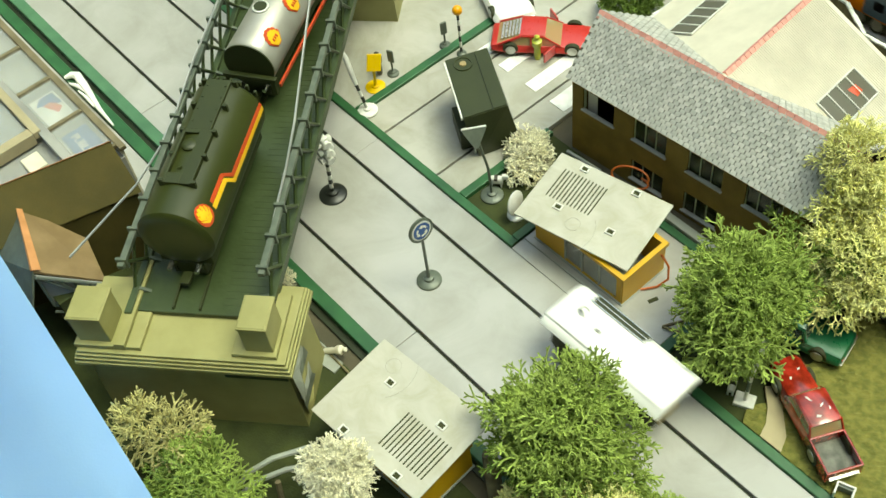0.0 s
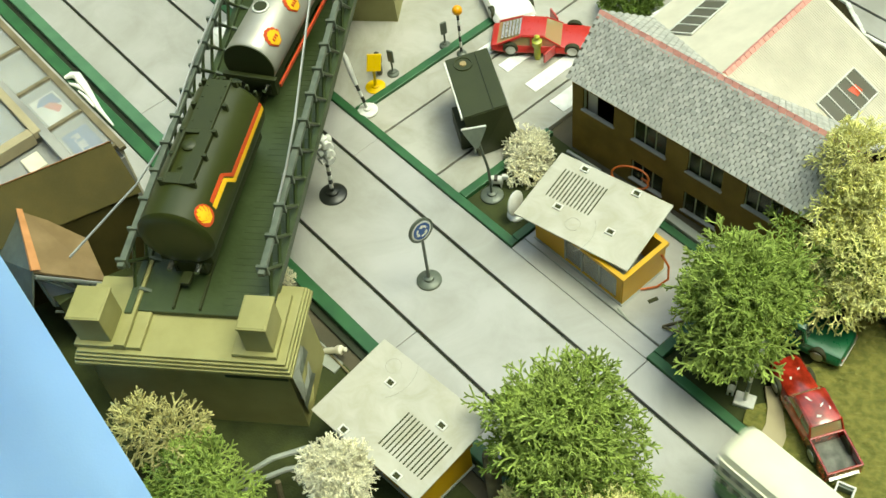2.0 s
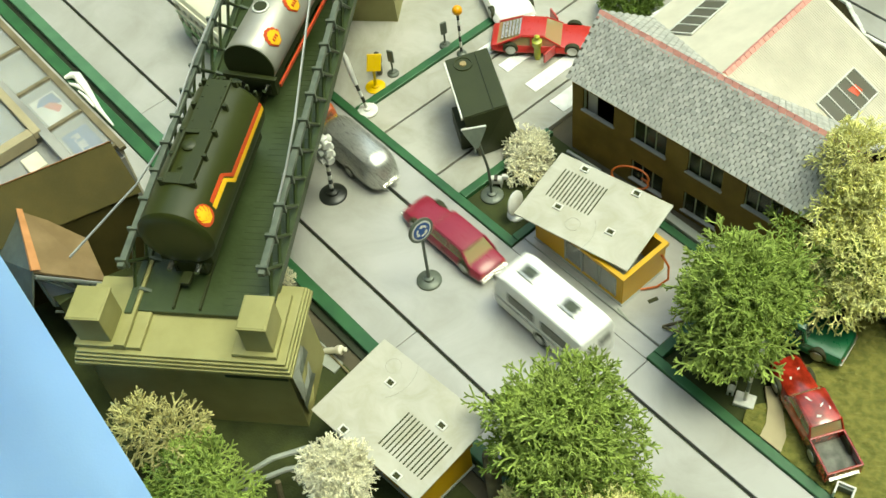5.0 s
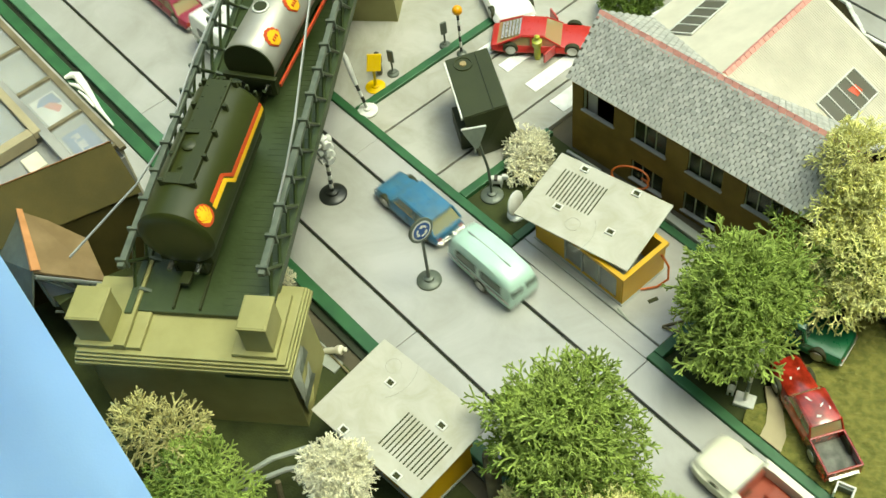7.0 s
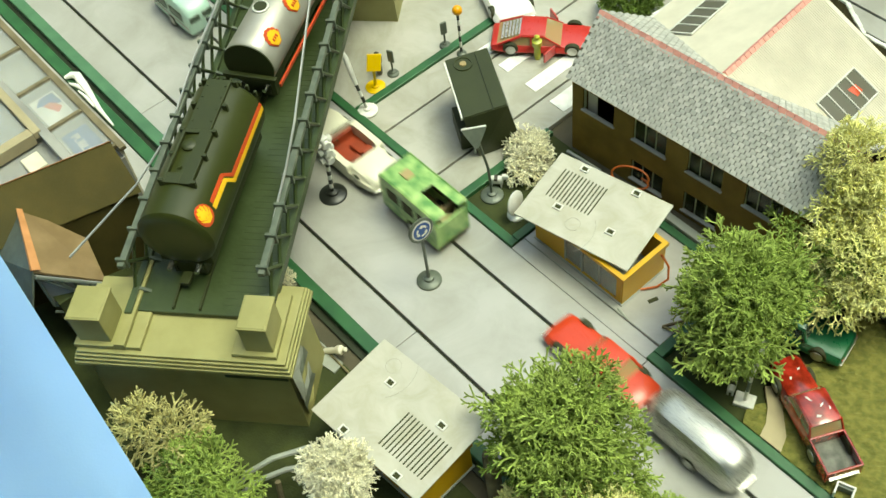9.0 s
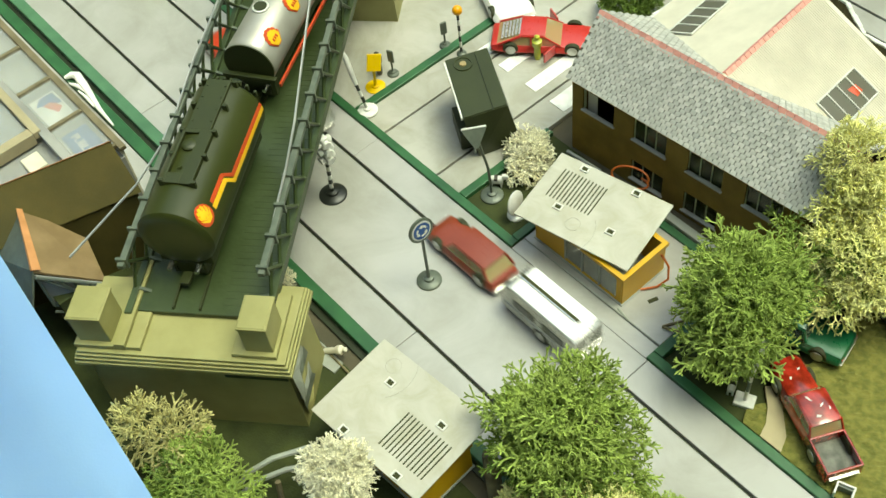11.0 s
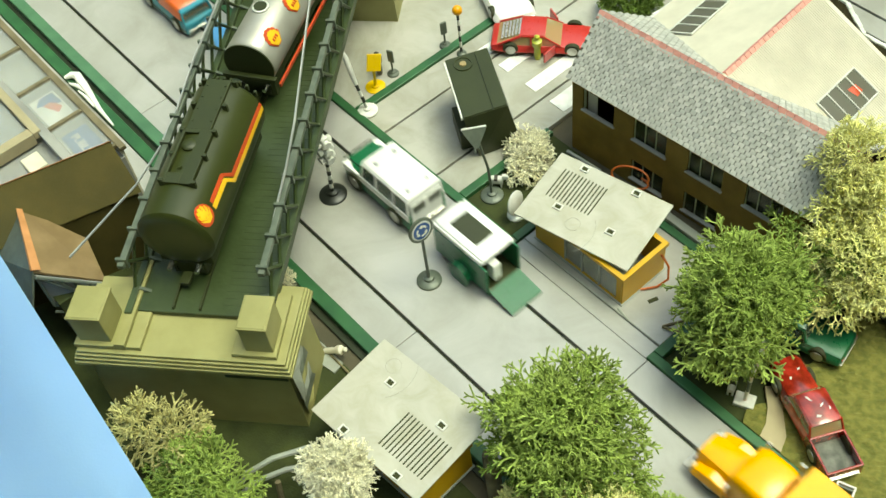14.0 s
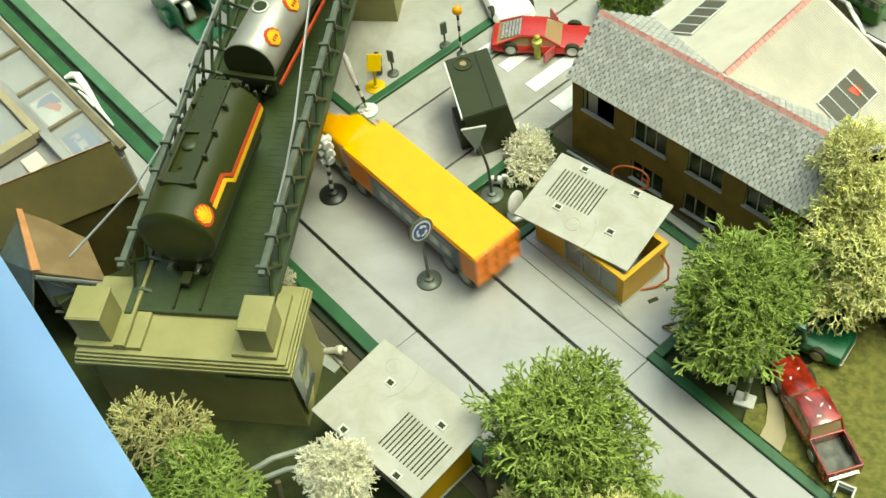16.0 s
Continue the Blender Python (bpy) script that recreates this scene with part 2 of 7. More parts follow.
XL, XR, YF = -0.898, 1.332, 0.377
tagged(strip("floor", -3.5, 3.5, -3.5, 3.5, -0.80, -0.75, "floor", None, 0), "plain grey-brown hall floor below the layout table", "floor", kind="structure")
tagged(strip("ground", -1.25, 1.70, -0.262, 0.68, -0.030, -0.0052, "base", None, 0.001), "brown painted baseboard of the model layout", "ground", kind="structure")

# unseen hall added round the table: plain walls tint the fill, the ceiling's opening shapes the sky light
HH, HB, HT = 3.5, -0.75, 2.3
for nm, x0, x1, y0, y1 in (("wall_north", -HH, HH, HH - 0.1, HH), ("wall_south", -HH, HH, -HH, -HH + 0.1), ("wall_east", HH - 0.1, HH, -HH + 0.1, HH - 0.1), ("wall_west", -HH, -HH + 0.1, -HH + 0.1, HH - 0.1)):
    tagged(strip(nm, x0, x1, y0, y1, HB, HT, "hall_wall", None, 0), "plain unseen hall wall, added in pale olive to tint the fill light", "wall", kind="structure")
RX0, RX1, RY0, RY1 = -2.8, 2.0, -1.3, 2.6
bm = B()
for x0, x1, y0, y1 in ((-HH, RX0, -HH, HH), (RX1, HH, -HH, HH), (RX0, RX1, -HH, RY0), (RX0, RX1, RY1, HH)):
    box(bm, x0, x1, y0, y1, HT, HT + 0.08)
tagged(part("ceiling", bm, "hall_wall"), "plain unseen ceiling, added with a wide opening to shape the sky light", "ceiling", kind="structure")
for x in (-1.15, 0.22, 1.60):
    for y in (-0.20, 0.62):
        lg = thing("table_leg", "square wooden leg under the layout table", "table leg", pose(x, y, -0.75), "legs of the layout table")
        part("post", box(B(), -0.025, 0.025, -0.025, 0.025, 0, 0.70, 0.002), "trunk", lg)
        part("bearer", box(B(), -0.06, 0.06, -0.03, 0.03, 0.70, 0.72, 0.002), "trunk", lg)
road = thing("road", "pale grey panelled model road with black drive slots", "road", kind="structure")
SLOT = 0.0012
for y0, y1, cuts in ((-0.089, -0.064 - SLOT, (XL, -0.62, -0.245, 0.060, 0.46, 0.9, XR)), (-0.064 + SLOT, -SLOT, (XL, -0.42, 0.62, XR)), (SLOT, 0.0245, (XL, -0.46, -0.090, 0.178, 0.52, 0.95, XR))):
    for a, b in zip(cuts, cuts[1:]):
        strip("panel", a + 0.0002, b - 0.0002, y0, y1, -0.005, 0.0, "road", road)
for y0, y1 in ((YF - 0.020, YF - SLOT), (YF + SLOT, YF + 0.060)):
    for a, b in zip((XL, -0.3, 0.24, 0.9), (-0.3, 0.24, 0.9, XR)):
        strip("panel", a + 0.0002, b - 0.0002, y0, y1, -0.005, 0.0, "road", road)
for y in (0.0, -0.064, YF):
    bm = B()
    x = -0.46
    while x < 0.42:
        box(bm, x, x + 0.0021, y - 0.0006, y + 0.0006, -0.0046, -0.0022)
        x += 0.0030
    tagged(part("chain", bm, "chain", road), kind="stuff")
    strip("slot_floor", XL, XR, y - 0.0022, y + 0.0022, -0.0051, -0.0045, "slot", road, 0)
for xc, sgn in ((XL, -1), (XR, 1)):
    for r0, r1 in ((YF / 2 - 0.030, YF / 2 - SLOT), (YF / 2 + SLOT, YF / 2 + 0.030)):
        pts = [(xc + sgn * r * math.cos(a), YF / 2 + r * math.sin(a)) for r, order in ((r0, 1), (r1, -1)) for a in [radians(-90 + 180 * i / 24) for i in range(25)][::order]]
        part("curved_panel", prism(B(), pts, -0.005, 0.0), "road", road)
cross = thing("side_road", "pale grey model side road with white zebra stripes", "road", kind="structure")
for x0, x1 in ((-0.119, -0.0922), (-0.0904, -0.0327), (-0.0309, -0.007)):
    strip("panel", x0, x1, 0.0318, 0.30, -0.005, -0.0003, "crossroad", cross)
for x in (-0.0913, -0.0318):
    strip("slot_floor", x - 0.002, x + 0.002, 0.0318, 0.30, -0.0051, -0.0045, "slot", cross, 0)
for x0, x1 in ((-0.106, -0.0955), (-0.082, -0.0712), (-0.052, -0.0402), (-0.0255, -0.010)):
    strip("zebra_stripe", x0, x1, 0.139, 0.187, -0.0002, 0.0003, "white_mark", cross, 0)
pav = thing("pavement", "pale grey pavement panels beside the roads", "pavement", kind="structure")
strip("panel", -0.47, -0.1265, 0.0318, 0.30, -0.005, 0.0006, "crossroad", pav)
strip("panel", 0.0545, 0.176, 0.0368, 0.113, -0.005, 0.0004, "road", pav)
strip("panel", 0.0545, 0.176, 0.0248, 0.0364, -0.005, 0.0, "road", pav, 0)
strip("panel", 0.184, 0.52, 0.150, 0.33, -0.005, 0.0004, "path", pav)
strip("panel", -1.1, -0.150, -0.150, -0.1135, -0.005, 0.0004, "road", pav)
bm = B()
cyl(bm, (0.0575, 0.0366, 0.0006), (0.176, 0.0376, 0.0006), 0.0006, n=6)
part("edge_wire", bm, "grey_tube", pav)
kerb = thing("kerb", "green painted wooden kerb strips along the roads", "kerb", kind="structure")
for x0, x1, y0, y1, mat in ((-1.2, -0.12, -0.0985, -0.0892, "kerb_pale"), (-0.12, 1.6, -0.0985, -0.0892, "kerb"), (-1.2, -0.12, -0.1130, -0.1035, "kerb"),
                            (-1.2, 0.054, 0.0247, 0.0312, "kerb"), (0.1765, 1.6, 0.0247, 0.0312, "kerb"),
                            (-0.1262, -0.1192, 0.0314, 0.30, "kerb"), (-0.0068, 0.0002, 0.0314, 0.118, "kerb"),
                            (0.0476, 0.054, 0.0314, 0.085, "kerb"), (0.1765, 0.1835, 0.0314, 0.085, "kerb"), (0.0545, 0.1765, 0.107, 0.113, "kerb")):
    strip("kerb_strip", x0, x1, y0, y1, -0.005, 0.0022, mat, kerb, 0.0006)
strip("gutter", -1.2, 1.6, -0.1035, -0.0985, -0.0052, -0.0030, "gutter", kerb, 0)
strip("white_line", -0.119, -0.007, 0.0313, 0.0317, -0.004, 0.0006, "white_mark", kerb, 0)
for x0, x1, y0, y1, m_, nm in ((0.0003, 0.0474, 0.0314, 0.118, "soil", "soil_bed"), (0.184, 0.36, 0.0314, 0.150, "soil", "soil_bed"), (-0.45, 0.60, -0.26, -0.1135, "soil", "soil_bed")):
    tagged(strip(nm, x0, x1, y0, y1, -0.0052, -0.0012 if y0 > 0 else -0.003, m_), "dark scenic soil bed between the kerbs", "soil", kind="structure")

# grass mat with short fibres, and a sandy path edge
bm = B()
random.seed(5)
nx, ny = 150, 70
gv = [[bm.verts.new((0.2465 + 0.33 * i / nx - (0.004 * math.sin(j * 0.35) if i == 0 else 0), 0.0318 + 0.150 * j / ny, 0.0006 + 0.0016 * random.random())) for i in range(nx + 1)] for j in range(ny + 1)]
for j in range(ny):
    for i in range(nx):
        bm.faces.new((gv[j][i], gv[j][i + 1], gv[j + 1][i + 1], gv[j + 1][i]))
tagged(part("grass", bm, "grass"), "short yellow-green grass mat beside the road", "grass", kind="stuff")
tagged(part("path", prism(B(), [(0.2590, 0.0318), (0.2740, 0.0318), (0.2700, 0.0420), (0.2560, 0.0560), (0.2440, 0.0640), (0.2400, 0.0600), (0.2500, 0.0500), (0.2560, 0.0410)], -0.001, 0.0026), "path"), "sandy path patch beside the grass", "path", kind="structure")

# blue cloth over the barrier along the table's edge
bm = B()
N, K = 60, 16
cv = []
for i in range(N + 1):
    x = -0.60 + 1.6 * i / N
    row = []
    for j in range(K + 1):
        s = j / K
        fold = 0.006 * math.sin(x * 23 + s * 2) * s + 0.004 * math.sin(x * 61 + 1.3) * s
        y = -0.2415 - 0.106 * (x + 0.1) * 0.75 - 0.30 * s ** 1.1 + fold
        z = 0.10 + 0.006 * math.sin(math.pi * min(1, s * 5)) - 0.13 * s ** 1.5 + fold
        row.append(bm.verts.new((x, y, z)))
    cv.append(row)
for i in range(N):
    for j in range(K):
        bm.faces.new((cv[i][j], cv[i + 1][j], cv[i + 1][j + 1], cv[i][j + 1]))
bmesh.ops.solidify(bm, geom=bm.faces[:], thickness=0.0015)
tagged(part("cloth", bm, "cloth", smooth=True), "pale blue cloth draped over the edge of the layout", "cloth")
tagged(strip("barrier_board", -0.60, 0.27, -0.2625, -0.2590, -0.030, 0.06, "base", None, 0.0005), "brown board standing along the edge of the layout", "board")

# ---- brick house ----
HM = pose(0.0125, 0.119, 0, 0, 0, 4.2)
house = thing("house", "brown brick model house with grey slate roof", "house", HM)
HL, EZ, RZ, RY, BP = 0.196, 0.0655, 0.100, 0.034, 0.80
WX = (0.0125, 0.0562, 0.1008, 0.1450)
part("side_wall", box(B(), 0.003, 0.0045, 0.0046, 0.064, -0.005, 0.066), "brick", house)
part("side_wall", box(B(), HL - 0.0035, HL - 0.002, 0.0046, 0.064, -0.005, 0.066), "brick", house)
part("back_wall", box(B(), 0.0046, HL - 0.0036, 0.0625, 0.064, -0.005, 0.060), "brick", house)
xs = [0.003]
for x in WX:
    xs += [x, x + 0.027]
xs.append(HL - 0.002)
for i in range(0, len(xs), 2):
    part("wall_section", box(B(), xs[i], xs[i + 1], 0.003, 0.0045, -0.005, 0.066), "brick", house)
for x in WX:
    for z0, z1 in ((-0.005, 0.001), (0.0195, 0.0405), (0.0600, 0.066)) if x > WX[0] else ((-0.005, 0.0405), (0.0600, 0.066)):
        part("wall_section", box(B(), x, x + 0.027, 0.003, 0.0045, z0, z1), "brick", house)
part("interior_panel", box(B(), 0.0135, 0.0215, 0.0075, 0.0085, 0.036, 0.060), "window_white", house, "white card inside the open window")
for x in WX:
    for z0, z1 in ((0.001, 0.0195), (0.0405, 0.0600)) if x > WX[0] else ((0.0405, 0.0600),):
        w = part("window", box(B(), x, x + 0.027, 0.0052, 0.0058, z0, z1) if x > WX[0] else box(B(), x, x + 0.001, 0.0046, 0.0058, z0, z1), "pane" if x > WX[0] else "mullion", house)
        part("window_sill", box(B(), x - 0.001, x + 0.028, 0.0015, 0.0045, z0 - 0.0011, z0 + 0.0001, 0.0002), "sill", w)
        bm = B()
        for k in range(4) if x > WX[0] else (0, 3):
            box(bm, x + 0.0263 * k / 3, x + 0.0263 * k / 3 + 0.0006, 0.0042, 0.0052, z0, z1)
        box(bm, x, x + 0.027, 0.0044, 0.0052, z1 - 0.0005, z1)
        part("window_frame", bm, "mullion", w)
bm = B()
box(bm, 0.006, HL - 0.006, 0.010, 0.060, -0.004, 0.004)
part("interior_floor", bm, "slit", house)
bm = B()
slab(bm, [(0, 0, EZ), (HL, 0, EZ), (HL, RY, RZ), (0, RY, RZ)], 0.0016)
slab(bm, [(0, RY + 0.0006, RZ), (HL, RY + 0.0006, RZ), (HL, RY + 0.068, RZ - BP * 0.0674), (0, RY + 0.068, RZ - BP * 0.0674)], 0.0016)
roof = part("roof", bm, "slate_bed", house)
for x in (0.0032, HL - 0.0048):
    bm = hull(B(), [(x, 0.003, 0.0655), (x + 0.0015, 0.003, 0.0655), (x, RY * 2 - 0.003, 0.0655), (x + 0.0015, RY * 2 - 0.003, 0.0655), (x, RY, RZ - 0.002), (x + 0.0015, RY, RZ - 0.002)])
    part("gable", bm, "brick", house)
for k in range(35):
    x = HL * k / 35
    bm = hull(B(), [(x + 0.0002, RY - 0.0038, RZ - 0.0026), (x + HL / 35 - 0.0002, RY - 0.0038, RZ - 0.0026), (x + 0.0002, RY + 0.0038, RZ - 0.0024), (x + HL / 35 - 0.0002, RY + 0.0038, RZ - 0.0024),
              (x + 0.0002, RY, RZ + 0.0022 + 0.0003 * (k % 2)), (x + HL / 35 - 0.0002, RY, RZ + 0.0022)])
    part("ridge_tile", bm, "ridge", roof)
# rear wing: shallow cream roof, ridge at right angles to the house
wing = part("wing_roof", slab(slab(B(), [(0.098, RY + 0.002, RZ), (0.098, 0.140, RZ), (0.225, 0.140, RZ - 0.062), (0.225, RY + 0.062 / BP, RZ - 0.062)], 0.0014),
                              [(0.0975, RY + 0.002, RZ), (0.0975, 0.140, RZ), (0.000, 0.140, RZ - 0.047), (0.000, RY + 0.047 / BP, RZ - 0.047)], 0.0014), "cream_wall", house, "cream corrugated roof of the rear wing")
bm = B()
for k in range(58):
    y = RY + 0.004 + k * 0.00172
    x1 = min(0.225, 0.098 + (y - RY - 0.0022) * BP / 0.488)
    if x1 < 0.104:
        continue
    slab(bm, [(0.100, y, RZ - 0.0004), (0.100, y + 0.0008, RZ - 0.0004), (x1, y + 0.0008, RZ + 0.0004 - (x1 - 0.098) * 0.488), (x1, y, RZ + 0.0004 - (x1 - 0.098) * 0.488)], 0.0004)
tagged(part("corrugation", bm, "cream_wall", wing), kind="stuff")
for k in range(20):
    y = RY + 0.004 + k * 0.00495
    bm = hull(B(), [(0.0955, y, RZ - 0.0006), (0.1005, y, RZ - 0.0006), (0.098, y, RZ + 0.0018), (0.0955, y + 0.0045, RZ - 0.0006), (0.1005, y + 0.0045, RZ - 0.0006), (0.098, y + 0.0045, RZ + 0.0018)])
    part("ridge_tile", bm, "ridge", wing)
bm = B()
box(bm, 0.002, 0.0035, 0.066, 0.138, -0.005, 0.052)
box(bm, 0.2215, 0.223, 0.066, 0.138, -0.005, 0.037)
hull(bm, [(0.002, 0.1385, -0.005), (0.223, 0.1385, -0.005), (0.002, 0.1365, -0.005), (0.223, 0.1365, -0.005), (0.002, 0.1385, 0.052), (0.223, 0.1385, 0.036), (0.002, 0.1365, 0.052), (0.223, 0.1365, 0.036), (0.098, 0.1385, RZ - 0.002), (0.098, 0.1365, RZ - 0.002)])
part("wall", bm, "cream_trim", house)


def wing_z(x):
    return RZ - (x - 0.098) * 0.488 if x > 0.098 else RZ - (0.0975 - x) * 0.482


def skylight(x0, x1, y0, y1):
    e = 0.0012
    pane = part("skylight", slab(B(), [(x0, y0, wing_z(x0) + e), (x1, y0, wing_z(x1) + e), (x1, y1, wing_z(x1) + e), (x0, y1, wing_z(x0) + e)], 0.0006), "pane_sky", house)
    bm = B()
    for k in range(5):
        y = y0 + (y1 - y0) * k / 4
        slab(bm, [(x0, y - 0.0004, wing_z(x0) + e + 0.0008), (x1, y - 0.0004, wing_z(x1) + e + 0.0008), (x1, y + 0.0004, wing_z(x1) + e + 0.0008), (x0, y + 0.0004, wing_z(x0) + e + 0.0008)], 0.0010)
    for x in (x0, x1):
        slab(bm, [(x - 0.0005, y0, wing_z(x) + e + 0.0008), (x + 0.0005, y0, wing_z(x) + e + 0.0008), (x + 0.0005, y1, wing_z(x) + e + 0.0008), (x - 0.0005, y1, wing_z(x) + e + 0.0008)], 0.0012)
    part("skylight_frame", bm, "window_white", pane)


skylight(0.1460, 0.1662, 0.0725, 0.1135)
skylight(0.0268, 0.0460, 0.0760, 0.1184)

part("interior_item", hull(B(), [(0.1560 + a, 0.1010 + b, wing_z(0.1560 + a) + 0.0016 + c) for a, b, c in ((-0.0035, -0.004, 0), (0.0035, -0.002, 0), (0.0030, 0.005, 0), (-0.0025, 0.004, 0), (0, 0, 0.0006))]), "red_stripe", house, "red shape behind the skylight")
# low boundary walls behind the house
for pts in ([(0.040, 0.357), (0.077, 0.3531), (0.1063, 0.3336), (0.300, 0.331)], [(-0.0205, 0.215), (-0.0197, 0.2314), (-0.0184, 0.2713), (-0.018, 0.31)]):
    bw_ = thing("boundary_wall", "low brown wall with a ragged white plaster top", "wall", kind="structure")
    for (xa, ya), (xb, yb) in zip(pts, pts[1:]):
        a, b = Vector((xa, ya, 0)), Vector((xb, yb, 0))
        nrm = Vector((-(b - a).y, (b - a).x, 0)).normalized() * 0.0016
        part("wall_section", hull(B(), [p + q + Vector((0, 0, z)) for p in (a, b) for q in (nrm, -nrm) for z in (-0.005, 0.0185)]), "trunk", bw_)
        n_ = max(2, int((b - a).length / 0.006))
        for i in range(n_):
            p, q = a.lerp(b, i / n_), a.lerp(b, (i + 1) / n_)
            k = random.uniform(0.85, 1.15)
            part("plaster_cap", hull(B(), [c + d * k + Vector((0, 0, z)) for c in (p, q) for d in (nrm, -nrm) for z in (0.0186, 0.0195 + random.uniform(0, 0.0012))]), "sign_white", bw_)
# slates: the courses nearest the eaves piece by piece, the rest joined
SL_LEN = math.hypot(RY, RZ - EZ)
SL_ANG = math.degrees(math.atan2(RZ - EZ, RY))
ROWS, COLS = 17, 44
EXPO, SW_ = SL_LEN / ROWS, HL / COLS


def slate_pose(r, c):
    k = (r + 0.02) * EXPO / SL_LEN
    return pose((c + (0.5 if r % 2 else 0.0)) * SW_, RY * k - 0.0008, EZ + (RZ - EZ) * k + 0.0001, SL_ANG - 8.0 + random.uniform(-0.8, 0.8), random.uniform(-0.5, 0.5), random.uniform(-0.35, 0.35))


random.seed(11)
me = bpy.data.meshes.new("slate")
bm = box(B(), 0.00024, SW_ - 0.00024, 0, EXPO * 1.10, 0, 0.0008)
bm.to_mesh(me)
bm.free()
me.materials.append(M["slate_piece"])
rest = B()
for r in range(ROWS):
    for c in range(COLS - (r % 2)):
        if r < 7:
            o = new("slate", me)
            o.parent = roof
            o.matrix_local = slate_pose(r, c)
        else:
            box(rest, 0.00024, SW_ - 0.00024, 0, EXPO * 1.10, 0, 0.0008, 0, slate_pose(r, c))
for r in range(16):
    for c in range(COLS - (r % 2)):
        y = 0.0042 * r
        d = abs((c + 0.5) * SW_ - 0.0975) * 0.485
        if y * BP < d + 0.004:
            box(rest, 0.0003, SW_ - 0.0003, 0, 0.0046, 0, 0.0009, 0, pose((c + (0.5 if r % 2 else 0.0)) * SW_, RY + y + 0.0008, RZ - BP * y - 0.0002, -math.degrees(math.atan(BP)) + 7 + random.uniform(-1, 1), 0, random.uniform(-0.5, 0.5)))
tagged(part("slate_rest", rest, "slate", roof), kind="stuff")

# ---- bridge ----
BM = Matrix(((-0.6606, -0.7507, 0, 0.0), (0.7507, -0.6606, 0, -0.17), (0, 0, 1, 0), (0, 0, 0, 1)))


def pier(m):
    p = thing("bridge_pier", "cream stone-effect plastic bridge pier with stepped cornice", "bridge pier", m, "piers of the bridge")
    bm = B()
    hull(bm, [(-0.033, -0.057, -0.005), (0.019, -0.057, -0.005), (-0.033, 0.068, -0.005), (0.019, 0.068, -0.005), (-0.031, -0.055, 0.062), (0.017, -0.055, 0.062), (-0.031, 0.066, 0.062), (0.017, 0.066, 0.062)])
    part("body", bm, "stone", p)
    for k, (o, z0, z1) in enumerate(((0.0030, 0.062, 0.0648), (0.0022, 0.0648, 0.0676), (0.0012, 0.0676, 0.0702), (0.0, 0.0702, 0.0725))):
        part("cornice", box(B(), -0.034 - o, 0.020 + o, -0.0575 - o, 0.0685 + o, z0, z1, 0.0004), "stone", p)
    for y0, y1 in ((-0.0505, -0.034), (0.047, 0.0665)):
        part("parapet_block", box(B(), -0.0285, -0.0065, y0, y1, 0.0725, 0.100, 0.0006), "stone", p)
        part("block_cap", box(B(), -0.0292, -0.0058, y0 - 0.0007, y1 + 0.0007, 0.0975, 0.0995, 0.0005), "stone", p)
        part("parapet_step", box(B(), -0.0315, 0.012, y0 - 0.002, y1 + 0.003, 0.0725, 0.076, 0.0005), "stone", p)
    part("parapet_wall", box(B(), -0.0315, 0.030, 0.0378, 0.0448, 0.0725, 0.0782, 0.0005), "stone", p)
    part("parapet_step", box(B(), -0.0312, -0.0060, 0.0290, 0.0377, 0.0725, 0.0757, 0.0005), "stone", p)
    part("parapet_step", box(B(), -0.0312, -0.0060, -0.0318, -0.0258, 0.0725, 0.0757, 0.0005), "stone", p)
    part("peeled_card", hull(B(), [(-0.034, -0.0592, 0.058), (-0.022, -0.0592, 0.061), (-0.026, -0.0600, 0.030), (-0.032, -0.0600, 0.026), (-0.028, -0.0612, 0.044)]), "grey_tube", p, "peeling grey card")
    part("tape_strip", box(B(), -0.0346, -0.0330, -0.0560, -0.0180, 0.0545, 0.0612, 0.0002), "slot", p, "dark brown tape under the cornice")
    for k in range(6):
        z = 0.060 - 0.0085 * k
        part("torn_layer", hull(B(), [(-0.0335 + 0.0022 * (k % 3), -0.0590, z), (-0.012 + 0.003 * (k % 2), -0.0590, z + 0.002), (-0.014 + 0.004 * ((k + 1) % 3), -0.0592, z - 0.010), (-0.032 + 0.0015 * (k % 2), -0.0594, z - 0.009), (-0.022, -0.0606 - 0.0004 * (k % 2), z - 0.004)]), ("grey_tube", "sign_grey", "stone")[k % 3], p, "torn card layer")
    for x, y in ((-0.0250, -0.0460), (-0.0215, -0.0445), (-0.0120, -0.0405)):
        part("chip", hull(B(), [(x + a, y + b, 0.0996 + c) for a, b, c in ((-0.0016, 0, 0), (0, 0.0012, 0), (0.0018, 0.0002, 0), (0.0002, -0.0008, 0), (0, 0, 0.0004))]), "sign_white", p, "white chip")
    return p


